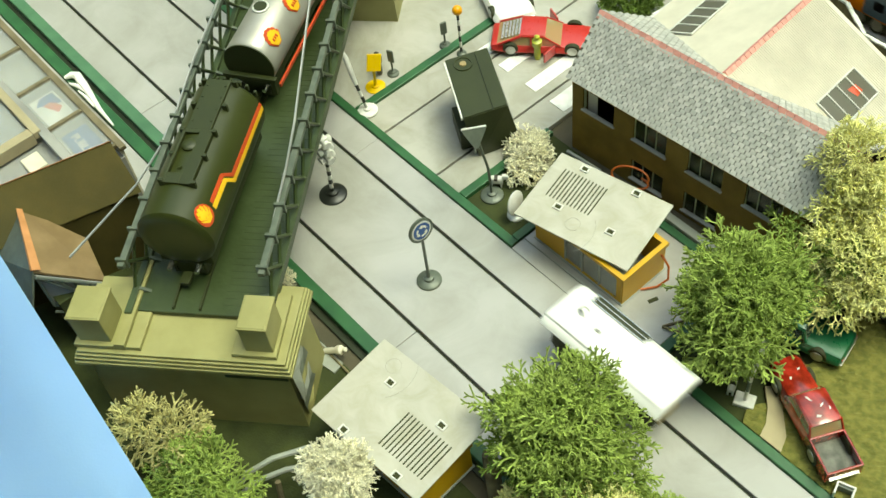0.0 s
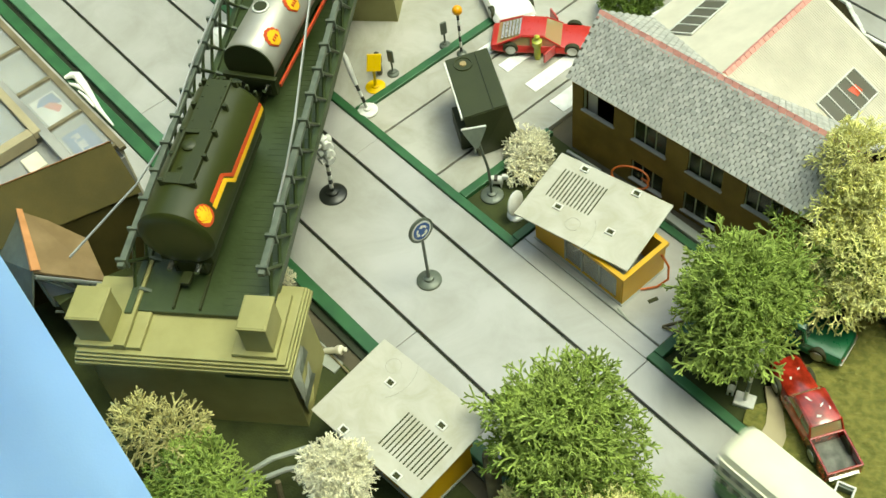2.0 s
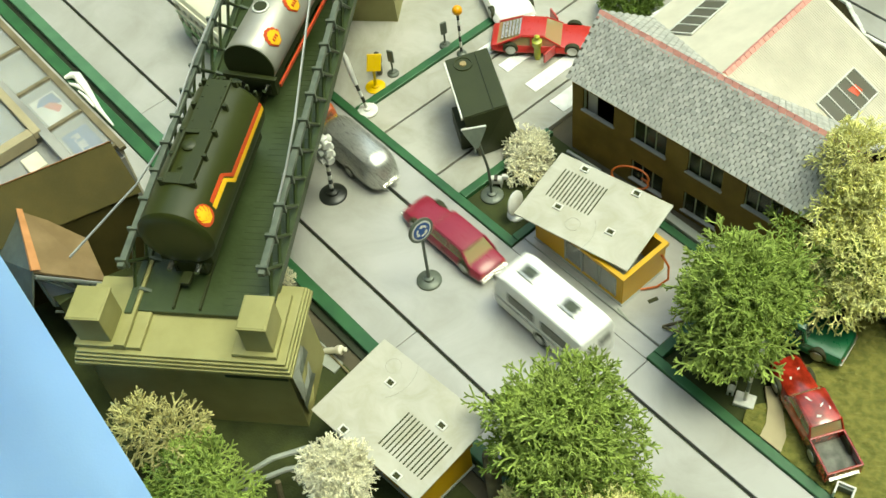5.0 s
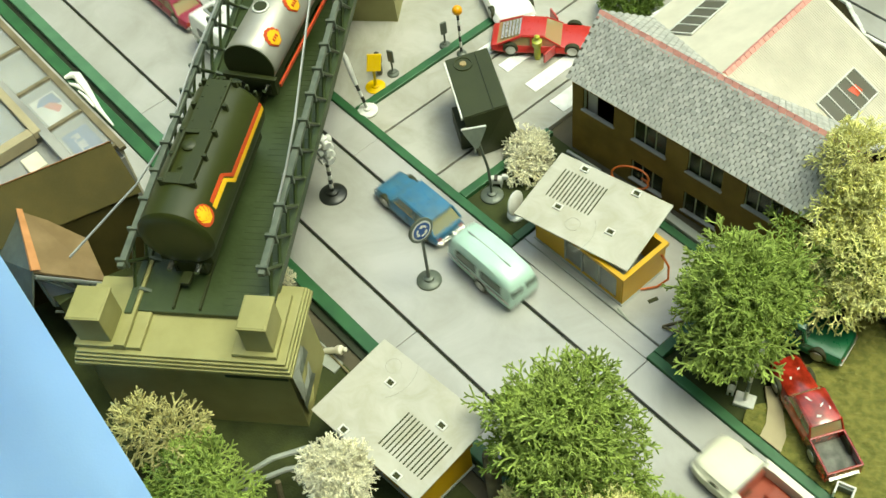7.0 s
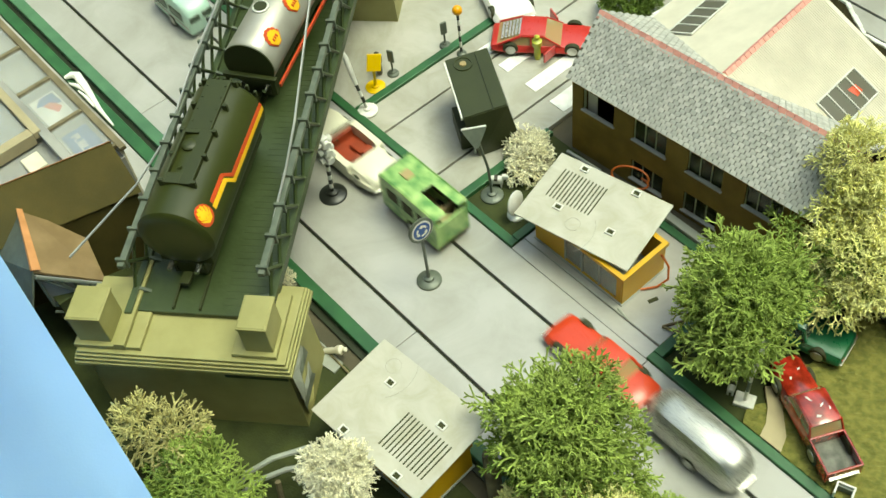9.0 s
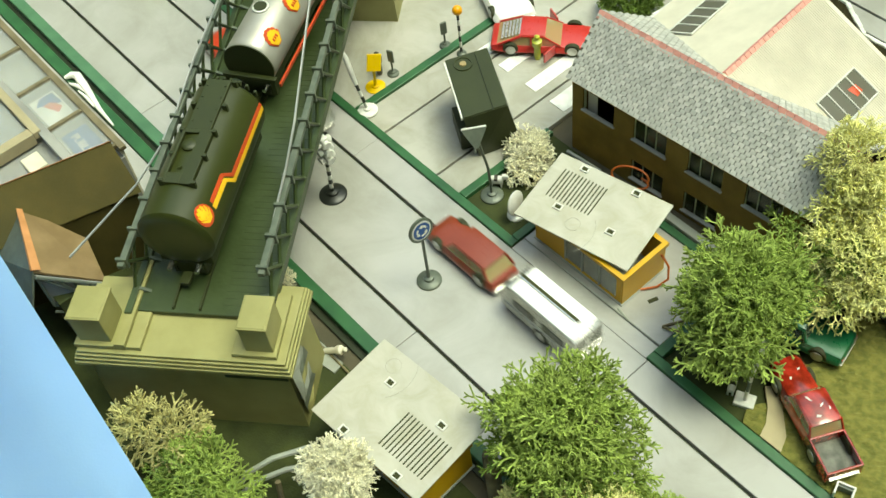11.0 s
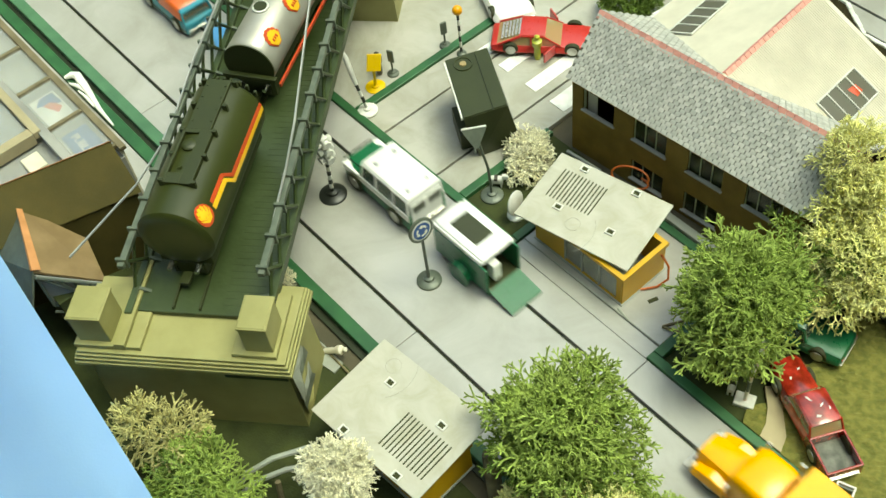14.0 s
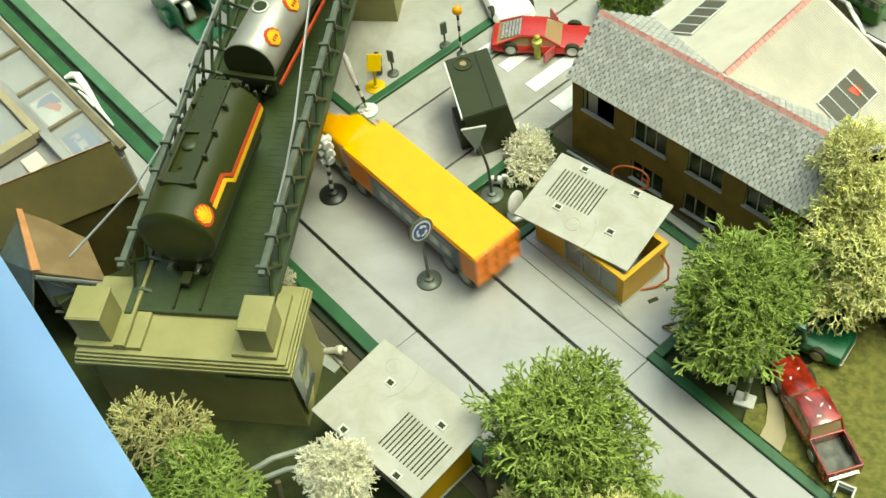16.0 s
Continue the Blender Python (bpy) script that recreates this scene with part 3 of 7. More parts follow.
pier(BM)
pier(BM @ Matrix.Translation((0.352, 0, 0)) @ pose(0, 0.0115, 0, 0, 0, 180))
span = thing("girder_bridge", "dark plastic lattice girder railway bridge on stone piers", "bridge", BM)
part("deck", box(B(), -0.006, 0.345, -0.0435, 0.0435, 0.0735, 0.0765, 0.0005), "deck", span)
for s in (-1, 1):
    yy = 0.042 * s
    part("bottom_chord", box(B(), -0.010, 0.349, yy - 0.0022, yy + 0.0022, 0.0725, 0.0795, 0.0004), "bridge", span)
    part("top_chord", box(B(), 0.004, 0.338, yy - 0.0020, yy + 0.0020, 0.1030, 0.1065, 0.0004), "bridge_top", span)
    for k in range(15):
        x = 0.008 + k * 0.0228
        part("lattice_bar", cyl(B(), (x, yy + 0.0008, 0.0785), (x + 0.0228, yy + 0.0008, 0.1045), 0.0012, n=4), "bridge", span)
        part("lattice_bar", cyl(B(), (x + 0.0228, yy - 0.0008, 0.0785), (x, yy - 0.0008, 0.1045), 0.0012, n=4), "bridge", span)
        bm = B()
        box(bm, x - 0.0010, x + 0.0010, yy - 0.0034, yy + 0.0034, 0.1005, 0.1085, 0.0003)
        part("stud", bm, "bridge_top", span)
        bm = hull(B(), [(x - 0.001, yy - s * 0.002, 0.080), (x + 0.001, yy - s * 0.002, 0.080), (x - 0.001, yy - s * 0.009, 0.0768), (x + 0.001, yy - s * 0.009, 0.0768), (x - 0.001, yy - s * 0.002, 0.0768), (x + 0.001, yy - s * 0.002, 0.0768)])
        part("gusset", bm, "bridge_top", span)
part("guide_rod", tube(B(), [(0.013, 0.078, 0.100), (0.041, 0.0655, 0.101), (0.069, 0.053, 0.102), (0.097, 0.046, 0.104), (0.128, 0.0425, 0.107), (0.170, 0.041, 0.112), (0.212, 0.036, 0.118), (0.26, 0.034, 0.122)], 0.0008), "rod", span, "bent bright steel rod")
part("guide_rod", tube(B(), [(0.046, -0.039, 0.102), (0.075, -0.043, 0.115), (0.100, -0.0455, 0.128), (0.140, -0.046, 0.146), (0.180, -0.046, 0.162), (0.24, -0.045, 0.180)], 0.0008), "rod", span, "bent bright steel rod")
for y in (-0.0005, 0.016):
    part("rail", box(B(), -0.004, 0.343, y - 0.0006, y + 0.0006, 0.0765, 0.0790), "black", span)
for k in range(70):
    part("deck_rib", box(B(), 0.001 + k * 0.0049, 0.0022 + k * 0.0049, -0.0415, -0.0130, 0.0764, 0.0767), "deck", span)


def wagon_chassis(w, L, r, zc):
    part("underframe", box(B(), 0.002, L - 0.002, -r * 0.72, r * 0.72, zc - r - 0.001, zc - r * 0.62, 0.0005), "black", w)
    for x in (0.012, L - 0.012):
        part("bogie", box(B(), x - 0.011, x + 0.011, -0.0105, 0.0105, 0.0790, zc - r, 0.0008), "black", w)
        for dx in (-0.007, 0.007):
            for y in (-0.0082, 0.0082):
                part("wheel", cyl(B(), (x + dx, y - 0.0009, 0.0843), (x + dx, y + 0.0009, 0.0843), 0.0052, n=16), "base_metal", w)
    for x in (-0.0035, L + 0.0035):
        for y in (-0.0085, 0.0085):
            part("buffer", cyl(B(), (x - 0.003, y, zc - r + 0.0005), (x + 0.003, y, zc - r + 0.0005), 0.0016, n=10), "chrome", w)
    part("coupling", box(B(), -0.010, -0.001, -0.003, 0.003, 0.081, 0.084, 0.0004), "black", w)


def barrel(L, r, zc, dome=0.004):
    bm = B()
    prof = [(r * 0.30, -dome), (r * 0.70, -dome * 0.8), (r * 0.92, -dome * 0.35), (r, 0.0015), (r, L - 0.0015), (r * 0.92, L + dome * 0.35), (r * 0.70, L + dome * 0.8), (r * 0.30, L + dome)]
    return lathe(bm, prof, 40, pose(0, 0, zc) @ pose(0, 0, 0, 0, 90, 0))


def arc_patch(bm, r, zc, x0, x1, a0, a1, lift=0.0002, n=6):
    """A thin curved band on the barrel's side between two angles from the top (degrees, to the right)."""
    rows = []
    for rr in (r + lift, r - 0.0003):
        rows.append([[bm.verts.new((x, -rr * math.sin(radians(a0 + (a1 - a0) * i / n)), zc + rr * math.cos(radians(a0 + (a1 - a0) * i / n)))) for i in range(n + 1)] for x in (x0, x1)])
    for i in range(n):
        bm.faces.new((rows[0][0][i], rows[0][0][i + 1], rows[0][1][i + 1], rows[0][1][i]))
    for e in (0, 1):
        for i in range(n):
            bm.faces.new((rows[0][e][i], rows[0][e][i + 1], rows[1][e][i + 1], rows[1][e][i]))
    for e in (0, n):
        bm.faces.new((rows[0][0][e], rows[0][1][e], rows[1][1][e], rows[1][0][e]))
    return bm


BZ, BRAD, BL = 0.1130, 0.0230, 0.106
bw = thing("tank_wagon", "black bogie tank wagon with red and yellow side stripe", "tank wagon", BM @ pose(0.0199, 0.0108, 0, 0, 0, -3.2), "wagons on the bridge")
part("barrel", barrel(BL, BRAD, BZ, 0.0012), "black_tank", bw, smooth=True)
wagon_chassis(bw, BL, BRAD, BZ)
WT = BZ + BRAD
bm = B()
for y0, y1, x0, x1 in ((-0.0090, -0.0012, 0.0222, 0.0640), (0.0078, 0.0098, 0.0222, 0.0640), (-0.0012, 0.0078, 0.0222, 0.0300), (-0.0012, 0.0078, 0.0612, 0.0640)):
    box(bm, x0, x1, y0, y1, WT - 0.0032, WT + 0.0014, 0.0003)
part("walkway_frame", bm, "black", bw)
part("walkway", box(B(), 0.0642, 0.1060, -0.0070, 0.0084, WT - 0.0024, WT + 0.0010, 0.0003), "black", bw)
for k in range(4):
    for y in (-0.0052, 0.0066):
        part("rivet", cyl(B(), (0.071 + 0.0098 * k, y, WT + 0.0008), (0.071 + 0.0098 * k, y, WT + 0.0016), 0.0006, n=6), "black", bw)
part("hatch", lathe(B(), [(0.0046, 0), (0.0046, 0.0022), (0.0038, 0.0030), (0.0014, 0.0034)], 16, pose(0.0520, 0.0022, WT - 0.0010)), "black", bw, smooth=True)
part("valve", cyl(B(), (0.0345, 0.0040, WT - 0.001), (0.0345, 0.0010, WT + 0.0004), 0.0010, n=8), "black", bw)
for x in (0.0225, 0.0430, 0.0620, 0.0830, 0.1030):
    for y0, y1 in ((-0.0112, -0.0080), (0.0086, 0.0116)):
        part("walkway_bracket", box(B(), x, x + 0.0022, y0, y1, WT - 0.0050, WT + 0.0022, 0.0003), "black", bw)
for nm, a0, a1 in (("red_stripe", 70.0, 77.0), ("yellow_stripe", 77.3, 85.5)):
    dx = 0.0 if nm == "red_stripe" else -0.0014
    bm = arc_patch(B(), BRAD, BZ, 0.0462 + dx, 0.1045, a0, a1)
    for k in range(12):
        arc_patch(bm, BRAD, BZ, 0.0402 + dx + 0.0005 * k, 0.0407 + dx + 0.0005 * k, a0 - 17.5 * (1 - (k + 0.5) / 12), a1 - 18.0 * (1 - (k + 0.5) / 12))
    arc_patch(bm, BRAD, BZ, 0.0195 + dx, 0.0402 + dx, a0 - 17.5, a1 - 18.0)
    part(nm, bm, nm, bw)
for k in range(9):
    part("end_ladder_rung", box(B(), BL + 0.0010, BL + 0.0030, -0.020 + 0.0044 * k, -0.0182 + 0.0044 * k, BZ + math.sqrt(max(0, BRAD ** 2 - (0.019 - 0.0044 * k) ** 2)) - 0.0035, BZ + math.sqrt(max(0, BRAD ** 2 - (0.019 - 0.0044 * k) ** 2)) + 0.0006, 0.0002), "black", bw)


def side_disc(r, zc, x, ang, rad, lift, fan=False):
    """A small badge that lies on the barrel's side: a plain disc, or a ribbed fan."""
    bm = B()
    pts = []
    if fan:
        ribs = 7
        for i in range(ribs * 3 + 1):
            a = radians(-100 + 200 * i / (ribs * 3))
            k = rad * (0.86 + 0.10 * abs(math.sin(math.pi * i / 3)))
            pts.append((k * math.cos(a), k * math.sin(a)))
        pts += [(-rad * 0.75, rad * 0.35), (-rad * 0.75, -rad * 0.35)]
    else:
        pts = [(rad * math.cos(2 * math.pi * i / 24), rad * math.sin(2 * math.pi * i / 24)) for i in range(24)]
    prism(bm, pts, 0, 0.0004)
    for v in bm.verts:
        a = radians(ang) - v.co.x / r
        rr = r + lift + v.co.z
        v.co = Vector((x + v.co.y, -rr * math.sin(a), zc + rr * math.cos(a)))
    return bm


part("badge", side_disc(BRAD, BZ, 0.0093, 54, 0.0068, 0.0001), "red_stripe", bw, "round red badge")
part("badge_fan", side_disc(BRAD, BZ, 0.0093, 54, 0.0060, 0.0005, True), "yellow_stripe", bw, "plain yellow fan shape")
for k in range(6):
    a = radians(-75 + 30 * k)
    bm = prism(B(), [(0.0012 * math.cos(a) - 0.0030, 0.0012 * math.sin(a)), (0.0060 * math.cos(a - 0.045) - 0.0004, 0.0060 * math.sin(a - 0.045)), (0.0060 * math.cos(a + 0.045) - 0.0004, 0.0060 * math.sin(a + 0.045))], 0, 0.0003)
    for w in bm.verts:
        ang = radians(54) - w.co.x / BRAD
        rr = BRAD + 0.0007 + w.co.z
        w.co = Vector((0.0093 + w.co.y, -rr * math.sin(ang), BZ + rr * math.cos(ang)))
    part("fan_rib", bm, "red_stripe", bw)
SZ, SRAD, SL = 0.1084, 0.0179, 0.115
sw = thing("tank_wagon", "silver bogie tank wagon with red and yellow badges", "tank wagon", BM @ pose(0.1694, 0.0034, 0, 0, 0, -9.0), "wagons on the bridge")
part("barrel", barrel(SL, SRAD, SZ, 0.001), "silver_tank", sw, smooth=True)
part("end_plate", cyl(B(), (-0.0022, 0, SZ), (-0.0012, 0, SZ), SRAD * 0.985, n=32), "black", sw, "black barrel end")
wagon_chassis(sw, SL, SRAD, SZ)
part("end_beam", box(B(), -0.0065, -0.0028, -0.0190, 0.0190, SZ - SRAD * 0.52, SZ - SRAD * 0.32, 0.0004), "black", sw)
for y in (-0.0165, 0.0165):
    part("end_post", box(B(), -0.0062, -0.0030, y - 0.0014, y + 0.0014, SZ - SRAD - 0.002, SZ - SRAD * 0.50, 0.0003), "black", sw)
part("solebar", box(B(), 0.0, SL, -0.0185, -0.0170, SZ - SRAD + 0.0, SZ - SRAD + 0.0030, 0.0003), "red_stripe", sw, "red side beam")
part("filler_ring", lathe(B(), [(0.0058, 0), (0.0058, 0.0022), (0.0050, 0.0026), (0.0046, 0.0022)], 20, pose(0.0345, 0.0022, SZ + SRAD - 0.0012)), "sign_white", sw, smooth=True)
part("filler_cap", cyl(B(), (0.0345, 0.0022, SZ + SRAD - 0.001), (0.0345, 0.0022, SZ + SRAD + 0.0018), 0.0044, n=18), "black", sw)
for x in (0.0147, 0.0488):
    part("badge_panel", side_disc(SRAD, SZ, x, 49, 0.0078, 0.0003, True), "red_stripe", sw, "red badge edge")
    part("badge", side_disc(SRAD, SZ, x, 51, 0.0060, 0.0008, True), "yellow_stripe", sw, "plain yellow fan shape")
    for k in range(3):
        part("lettering_bar", arc_patch(B(), SRAD, SZ, x - 0.0030 + 0.0022 * k, x - 0.0016 + 0.0022 * k, 47, 54, 0.0014), "red_stripe", sw, "plain red bar of lettering")


# ---- kiosks ----
def kiosk(m, roof_m, RL, RW_, slots, sockets, ring):
    k = thing("kiosk", "yellow plastic kiosk with a loose cream slotted roof sheet", "kiosk", m, "yellow kiosks")
    L, W, H = 0.079, 0.040, 0.0285
    bm = B()
    box(bm, 0.0014, 0.0275, 0, 0.0014, 0, H)
    box(bm, 0.0735, L - 0.0014, 0, 0.0014, 0, H)
    box(bm, 0.0275, 0.0735, 0, 0.0014, 0, 0.0025, 0.0003)
    box(bm, 0.0014, L - 0.0014, W - 0.0014, W, 0, H)
    box(bm, 0, 0.0014, 0, W, 0, H, 0.0004)
    box(bm, L - 0.0014, L, 0, W, 0, H, 0.0004)
    part("wall", bm, "shed_yellow", k)
    bm = B()
    for x0, x1, y0, y1 in ((-0.0012, L + 0.0012, -0.0012, 0.0022), (-0.0012, L + 0.0012, W - 0.0022, W + 0.0012), (-0.0012, 0.0022, 0.0022, W - 0.0022), (L - 0.0022, L + 0.0012, 0.0022, W - 0.0022)):
        box(bm, x0, x1, y0, y1, H - 0.0022, H + 0.0008)
    part("rim", bm, "shed_yellow", k)
    for i in range(3):
        part("pane", box(B(), 0.0285 + i * 0.0152, 0.0427 + i * 0.0152, 0.0004, 0.0010, 0.0025, H - 0.003), "pane_clear", k, "milky window sheet")
        part("mullion", box(B(), 0.0274 + i * 0.0152, 0.0284 + i * 0.0152, -0.0004, 0.0014, 0.0025, H - 0.002, 0.0002), "grey_tube", k)
    part("floor_plate", box(B(), -0.001, L + 0.001, -0.0012, W + 0.001, 0.0, 0.0012, 0.0003), "grey_tube", k)
    r = part("roof_sheet", box(B(), 0, RL, 0, RW_, 0, 0.0012, 0.0003), "shed_roof", k, "cream roof sheet")
    r.matrix_local = k.matrix_world.inverted() @ roof_m
    for i in range(13):
        x = slots[0] + i * (slots[1] - slots[0]) / 12
        part("vent_slot", box(B(), x - 0.00045, x + 0.00045, slots[2], slots[3], 0.0010, 0.00135), "slit", r)
    for x, y in sockets:
        bm = B()
        for a, b, c, d in ((-0.0031, 0.0031, -0.0024, -0.0016), (-0.0031, 0.0031, 0.0016, 0.0024), (-0.0031, -0.0021, -0.0016, 0.0016), (0.0021, 0.0031, -0.0016, 0.0016)):
            box(bm, x + a, x + b, y + c, y + d, 0.0012, 0.0024, 0.0002)
        part("socket_rim", bm, "sign_white", r)
        part("socket", box(B(), x - 0.0021, x + 0.0021, y - 0.0016, y + 0.0016, 0.0010, 0.0015), "slit", r)
    bm = B()
    for i in range(22):
        a0, a1 = 2 * math.pi * i / 24, 2 * math.pi * (i + 1) / 24
        q = [(ring[0] + rr * math.cos(a), ring[1] + rr * math.sin(a), 0.0014) for rr, a in ((0.0048, a0), (0.0051, a0), (0.0051, a1), (0.0048, a1))]
        slab(bm, q, 0.0004)
    part("glue_ring", bm, "stain", r)
    cx, cy = ring[0] + 0.006, ring[1] - 0.004
    part("crease", tube(B(), [(cx + 0.010 * math.cos(a), cy + 0.016 * math.sin(a), 0.0012) for a in [radians(-60 + 15 * i) for i in range(9)]], 0.00022, 5), "stain", r, "grey crease in the sheet")
    return k


kiosk(pose(0.0595, 0.0425, 0.0, 0, 0, 0.5), Matrix.Translation((0.0545, 0.0285, 0.0335)) @ pose(0, 0, 0, 3.0, 1.5, 13.0), 0.0850, 0.0590, (0.0100, 0.0418, 0.0235, 0.0483), ((0.0210, 0.0544), (0.0220, 0.0190), (0.0600, 0.0546), (0.0610, 0.0196)), (0.0374, 0.0125))
kiosk(pose(0.0800, -0.1480, 0.0, 0, 0, 4.0), Matrix.Translation((0.0765, -0.1563, 0.0320)) @ pose(0, 0, 0, 3.5, -1.0, 5.0), 0.0880, 0.0618, (0.0470, 0.0810, 0.0106, 0.0360), ((0.0246, 0.0427), (0.0250, 0.0036), (0.0675, 0.0420), (0.0690, 0.0034)), (0.0180, 0.0520))


# ---- vehicles: each points along its own +x, wheels on z = 0 ----
for key, c in dict(white=(0.88, 0.88, 0.84), cream=(0.78, 0.76, 0.58), bus_green=(0.09, 0.26, 0.05), orange=(0.72, 0.13, 0.02), yellow=(0.78, 0.68, 0.02),
                   magenta=(0.27, 0.020, 0.045), blue=(0.035, 0.15, 0.28), mint=(0.50, 0.70, 0.60), ivory=(0.76, 0.74, 0.58), green_box=(0.25, 0.44, 0.12),
                   red=(0.58, 0.05, 0.015), brown_red=(0.23, 0.042, 0.018), teal=(0.045, 0.27, 0.36), boat_blue=(0.12, 0.36, 0.72), dark_green=(0.012, 0.13, 0.05),
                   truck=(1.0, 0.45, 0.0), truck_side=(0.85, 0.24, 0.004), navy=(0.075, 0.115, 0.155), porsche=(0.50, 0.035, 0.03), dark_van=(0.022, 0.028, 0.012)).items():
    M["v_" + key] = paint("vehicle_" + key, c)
M["v_green_box"] = material("mottled_green_paint", (0.42, 0.60, 0.20), (0.11, 0.27, 0.06), 0.35, 0, 110, 0.15, 8, 0.4)
M["v_blue"] = material("scuffed_blue_paint", (0.040, 0.17, 0.31), (0.030, 0.13, 0.25), 0.3, 0, 90, 0.05, 6, 0.3, 500, smudge=(95, (1.9, 1.05, 0.75)))
M["v_worn_red"] = material("chipped_red_paint", (0.50, 0.036, 0.022), (0.24, 0.016, 0.008), 0.16, 0, 110, 0.10, 7, 1.0, 260, smudge=(120, (0.55, 0.50, 0.42)))
M["bed_grey"] = material("worn_grey_bed", (0.16, 0.16, 0.13), (0.05, 0.055, 0.04), 0.5, 0.2, 120, 0.2)
M["v_silver"] = material("silver_paint", (0.56, 0.56, 0.52), (0.42, 0.42, 0.38), 0.28, 0.7, 60, 0.05)


def wheels(v, xs, y, r, w=0.0036, cap="hub"):
    for x in xs:
        for s in (-1, 1):
            t = part("wheel", lathe(B(), [(r * 0.6, -w / 2), (r * 0.94, -w / 2), (r, -w * 0.3), (r, w * 0.3), (r * 0.94, w / 2), (r * 0.6, w / 2)], 18, pose(x, s * y, r) @ pose(0, 0, 0, 90, 0, 0)), "tyre", v, smooth=True)
            part("hub", lathe(B(), [(r * 0.66, -0.0003), (r * 0.63, 0.0006), (r * 0.2, 0.0011)], 14, pose(x, s * (y + w / 2 - 0.0002), r) @ pose(0, 0, 0, -90 * s, 0, 0)), cap, t)


def lamps(v, x, y, z, r=0.0016):
    for s in (-1, 1):
        part("headlight", cyl(B(), (x - 0.001, s * y, z), (x + 0.0004, s * y, z), r, n=12), "lamp_white", v)


def bumper(v, x, hw, z, name="bumper"):
    part(name, box(B(), x - 0.0008, x + 0.0008, -hw, hw, z - 0.0011, z + 0.0011, 0.0004), "chrome", v)


def greenhouse(v, xa, xb, rake_r, rake_f, hw, z0, z1, mat, gl, top=0.80, roof_mat=None):
    a = [(xa, -hw * 0.95, z0), (xa, hw * 0.95, z0), (xb, -hw * 0.95, z0), (xb, hw * 0.95, z0)]
    b = [(xa + rake_r, -hw * top, z1), (xa + rake_r, hw * top, z1), (xb - rake_f, -hw * top, z1), (xb - rake_f, hw * top, z1)]
    part("window_glass", hull(B(), a + b), gl, v)
    rf = part("roof", loft(B(), [(xa + rake_r - 0.001, hw * top, hw * top * 0.96, z1 - 0.0008, z1 + 0.0006), (xa + rake_r + 0.002, hw * (top + 0.05), hw * top, z1 - 0.0010, z1 + 0.0012), (xb - rake_f - 0.002, hw * (top + 0.05), hw * top, z1 - 0.0010, z1 + 0.0012), (xb - rake_f + 0.001, hw * top, hw * top * 0.96, z1 - 0.0008, z1 + 0.0006)], 0.45), roof_mat or mat, v, smooth=True)
    for s in (-1, 1):
        k = hw * s
        part("pillar", cyl(B(), (xa, k * 0.96, z0), (xa + rake_r, k * top * 1.02, z1), 0.0010, n=6), mat, v)
        part("pillar", cyl(B(), (xb, k * 0.96, z0), (xb - rake_f, k * top * 1.02, z1), 0.0006, n=6), mat, v)
        xm = (xa + rake_r + xb - rake_f) / 2 - 0.001
        part("pillar", cyl(B(), (xm, k * 0.965, z0), (xm, k * top * 1.03, z1), 0.0006, n=6), mat, v)
    return rf


def saloon(name, label, L, W, H, mat, gl="car_glass", xa=-0.36, xb=0.17, rr=0.10, rf=0.09, waist=0.58, group="", r=0.0062, m=None, roof_mat=None):
    v = thing(name, label, "car", m, group)
    hw, zb, z0 = W / 2, H * waist, 0.0030
    st = [(-0.500, 0.80, 0.72, 0.003, 0.86), (-0.485, 0.92, 0.84, 0.001, 0.96), (-0.36, 0.99, 0.90, 0, 1.0), (-0.10, 1.0, 0.94, 0, 1.02), (0.16, 1.0, 0.93, 0, 1.0), (0.38, 0.98, 0.88, 0, 0.93), (0.475, 0.93, 0.82, 0.001, 0.82), (0.500, 0.80, 0.70, 0.002, 0.66)]
    part("body", loft(B(), [(x * L, a * hw, b * hw, z0 + dz, zb * h) for x, a, b, dz, h in st]), mat, v, smooth=True)
    greenhouse(v, xa * L, xb * L, rr * L, rf * L, hw * 0.90, zb * 0.97, H - 0.0012, mat, gl, roof_mat=roof_mat)
    part("chassis", box(B(), -0.46 * L, 0.46 * L, -hw * 0.85, hw * 0.85, 0.0022, 0.0045, 0.0005), "base_metal", v)
    wheels(v, (-0.30 * L, 0.31 * L), hw - 0.0021, r)
    bumper(v, 0.503 * L, hw * 0.86, zb * 0.42)
    bumper(v, -0.503 * L, hw * 0.86, zb * 0.42)
    lamps(v, 0.492 * L, hw * 0.62, zb * 0.58)
    for s in (-1, 1):
        part("tail_lamp", box(B(), -0.502 * L, -0.494 * L, s * hw * 0.66 - 0.0016, s * hw * 0.66 + 0.0016, zb * 0.62, zb * 0.80), "red_stripe", v)
        part("door_line", box(B(), -0.06 * L, -0.05 * L, s * hw * 0.962 - 0.0004, s * hw * 0.962 + 0.0004, 0.006, zb * 0.9), "slit", v)
    return v


def tow_bar(v, x0, x1, z=0.0065):
    bm = B()
    for s in (-1, 1):
        cyl(bm, (x0, s * 0.005, z), (x1, 0, z), 0.0008, n=6)
    part("tow_bar", bm, "base_metal", v)


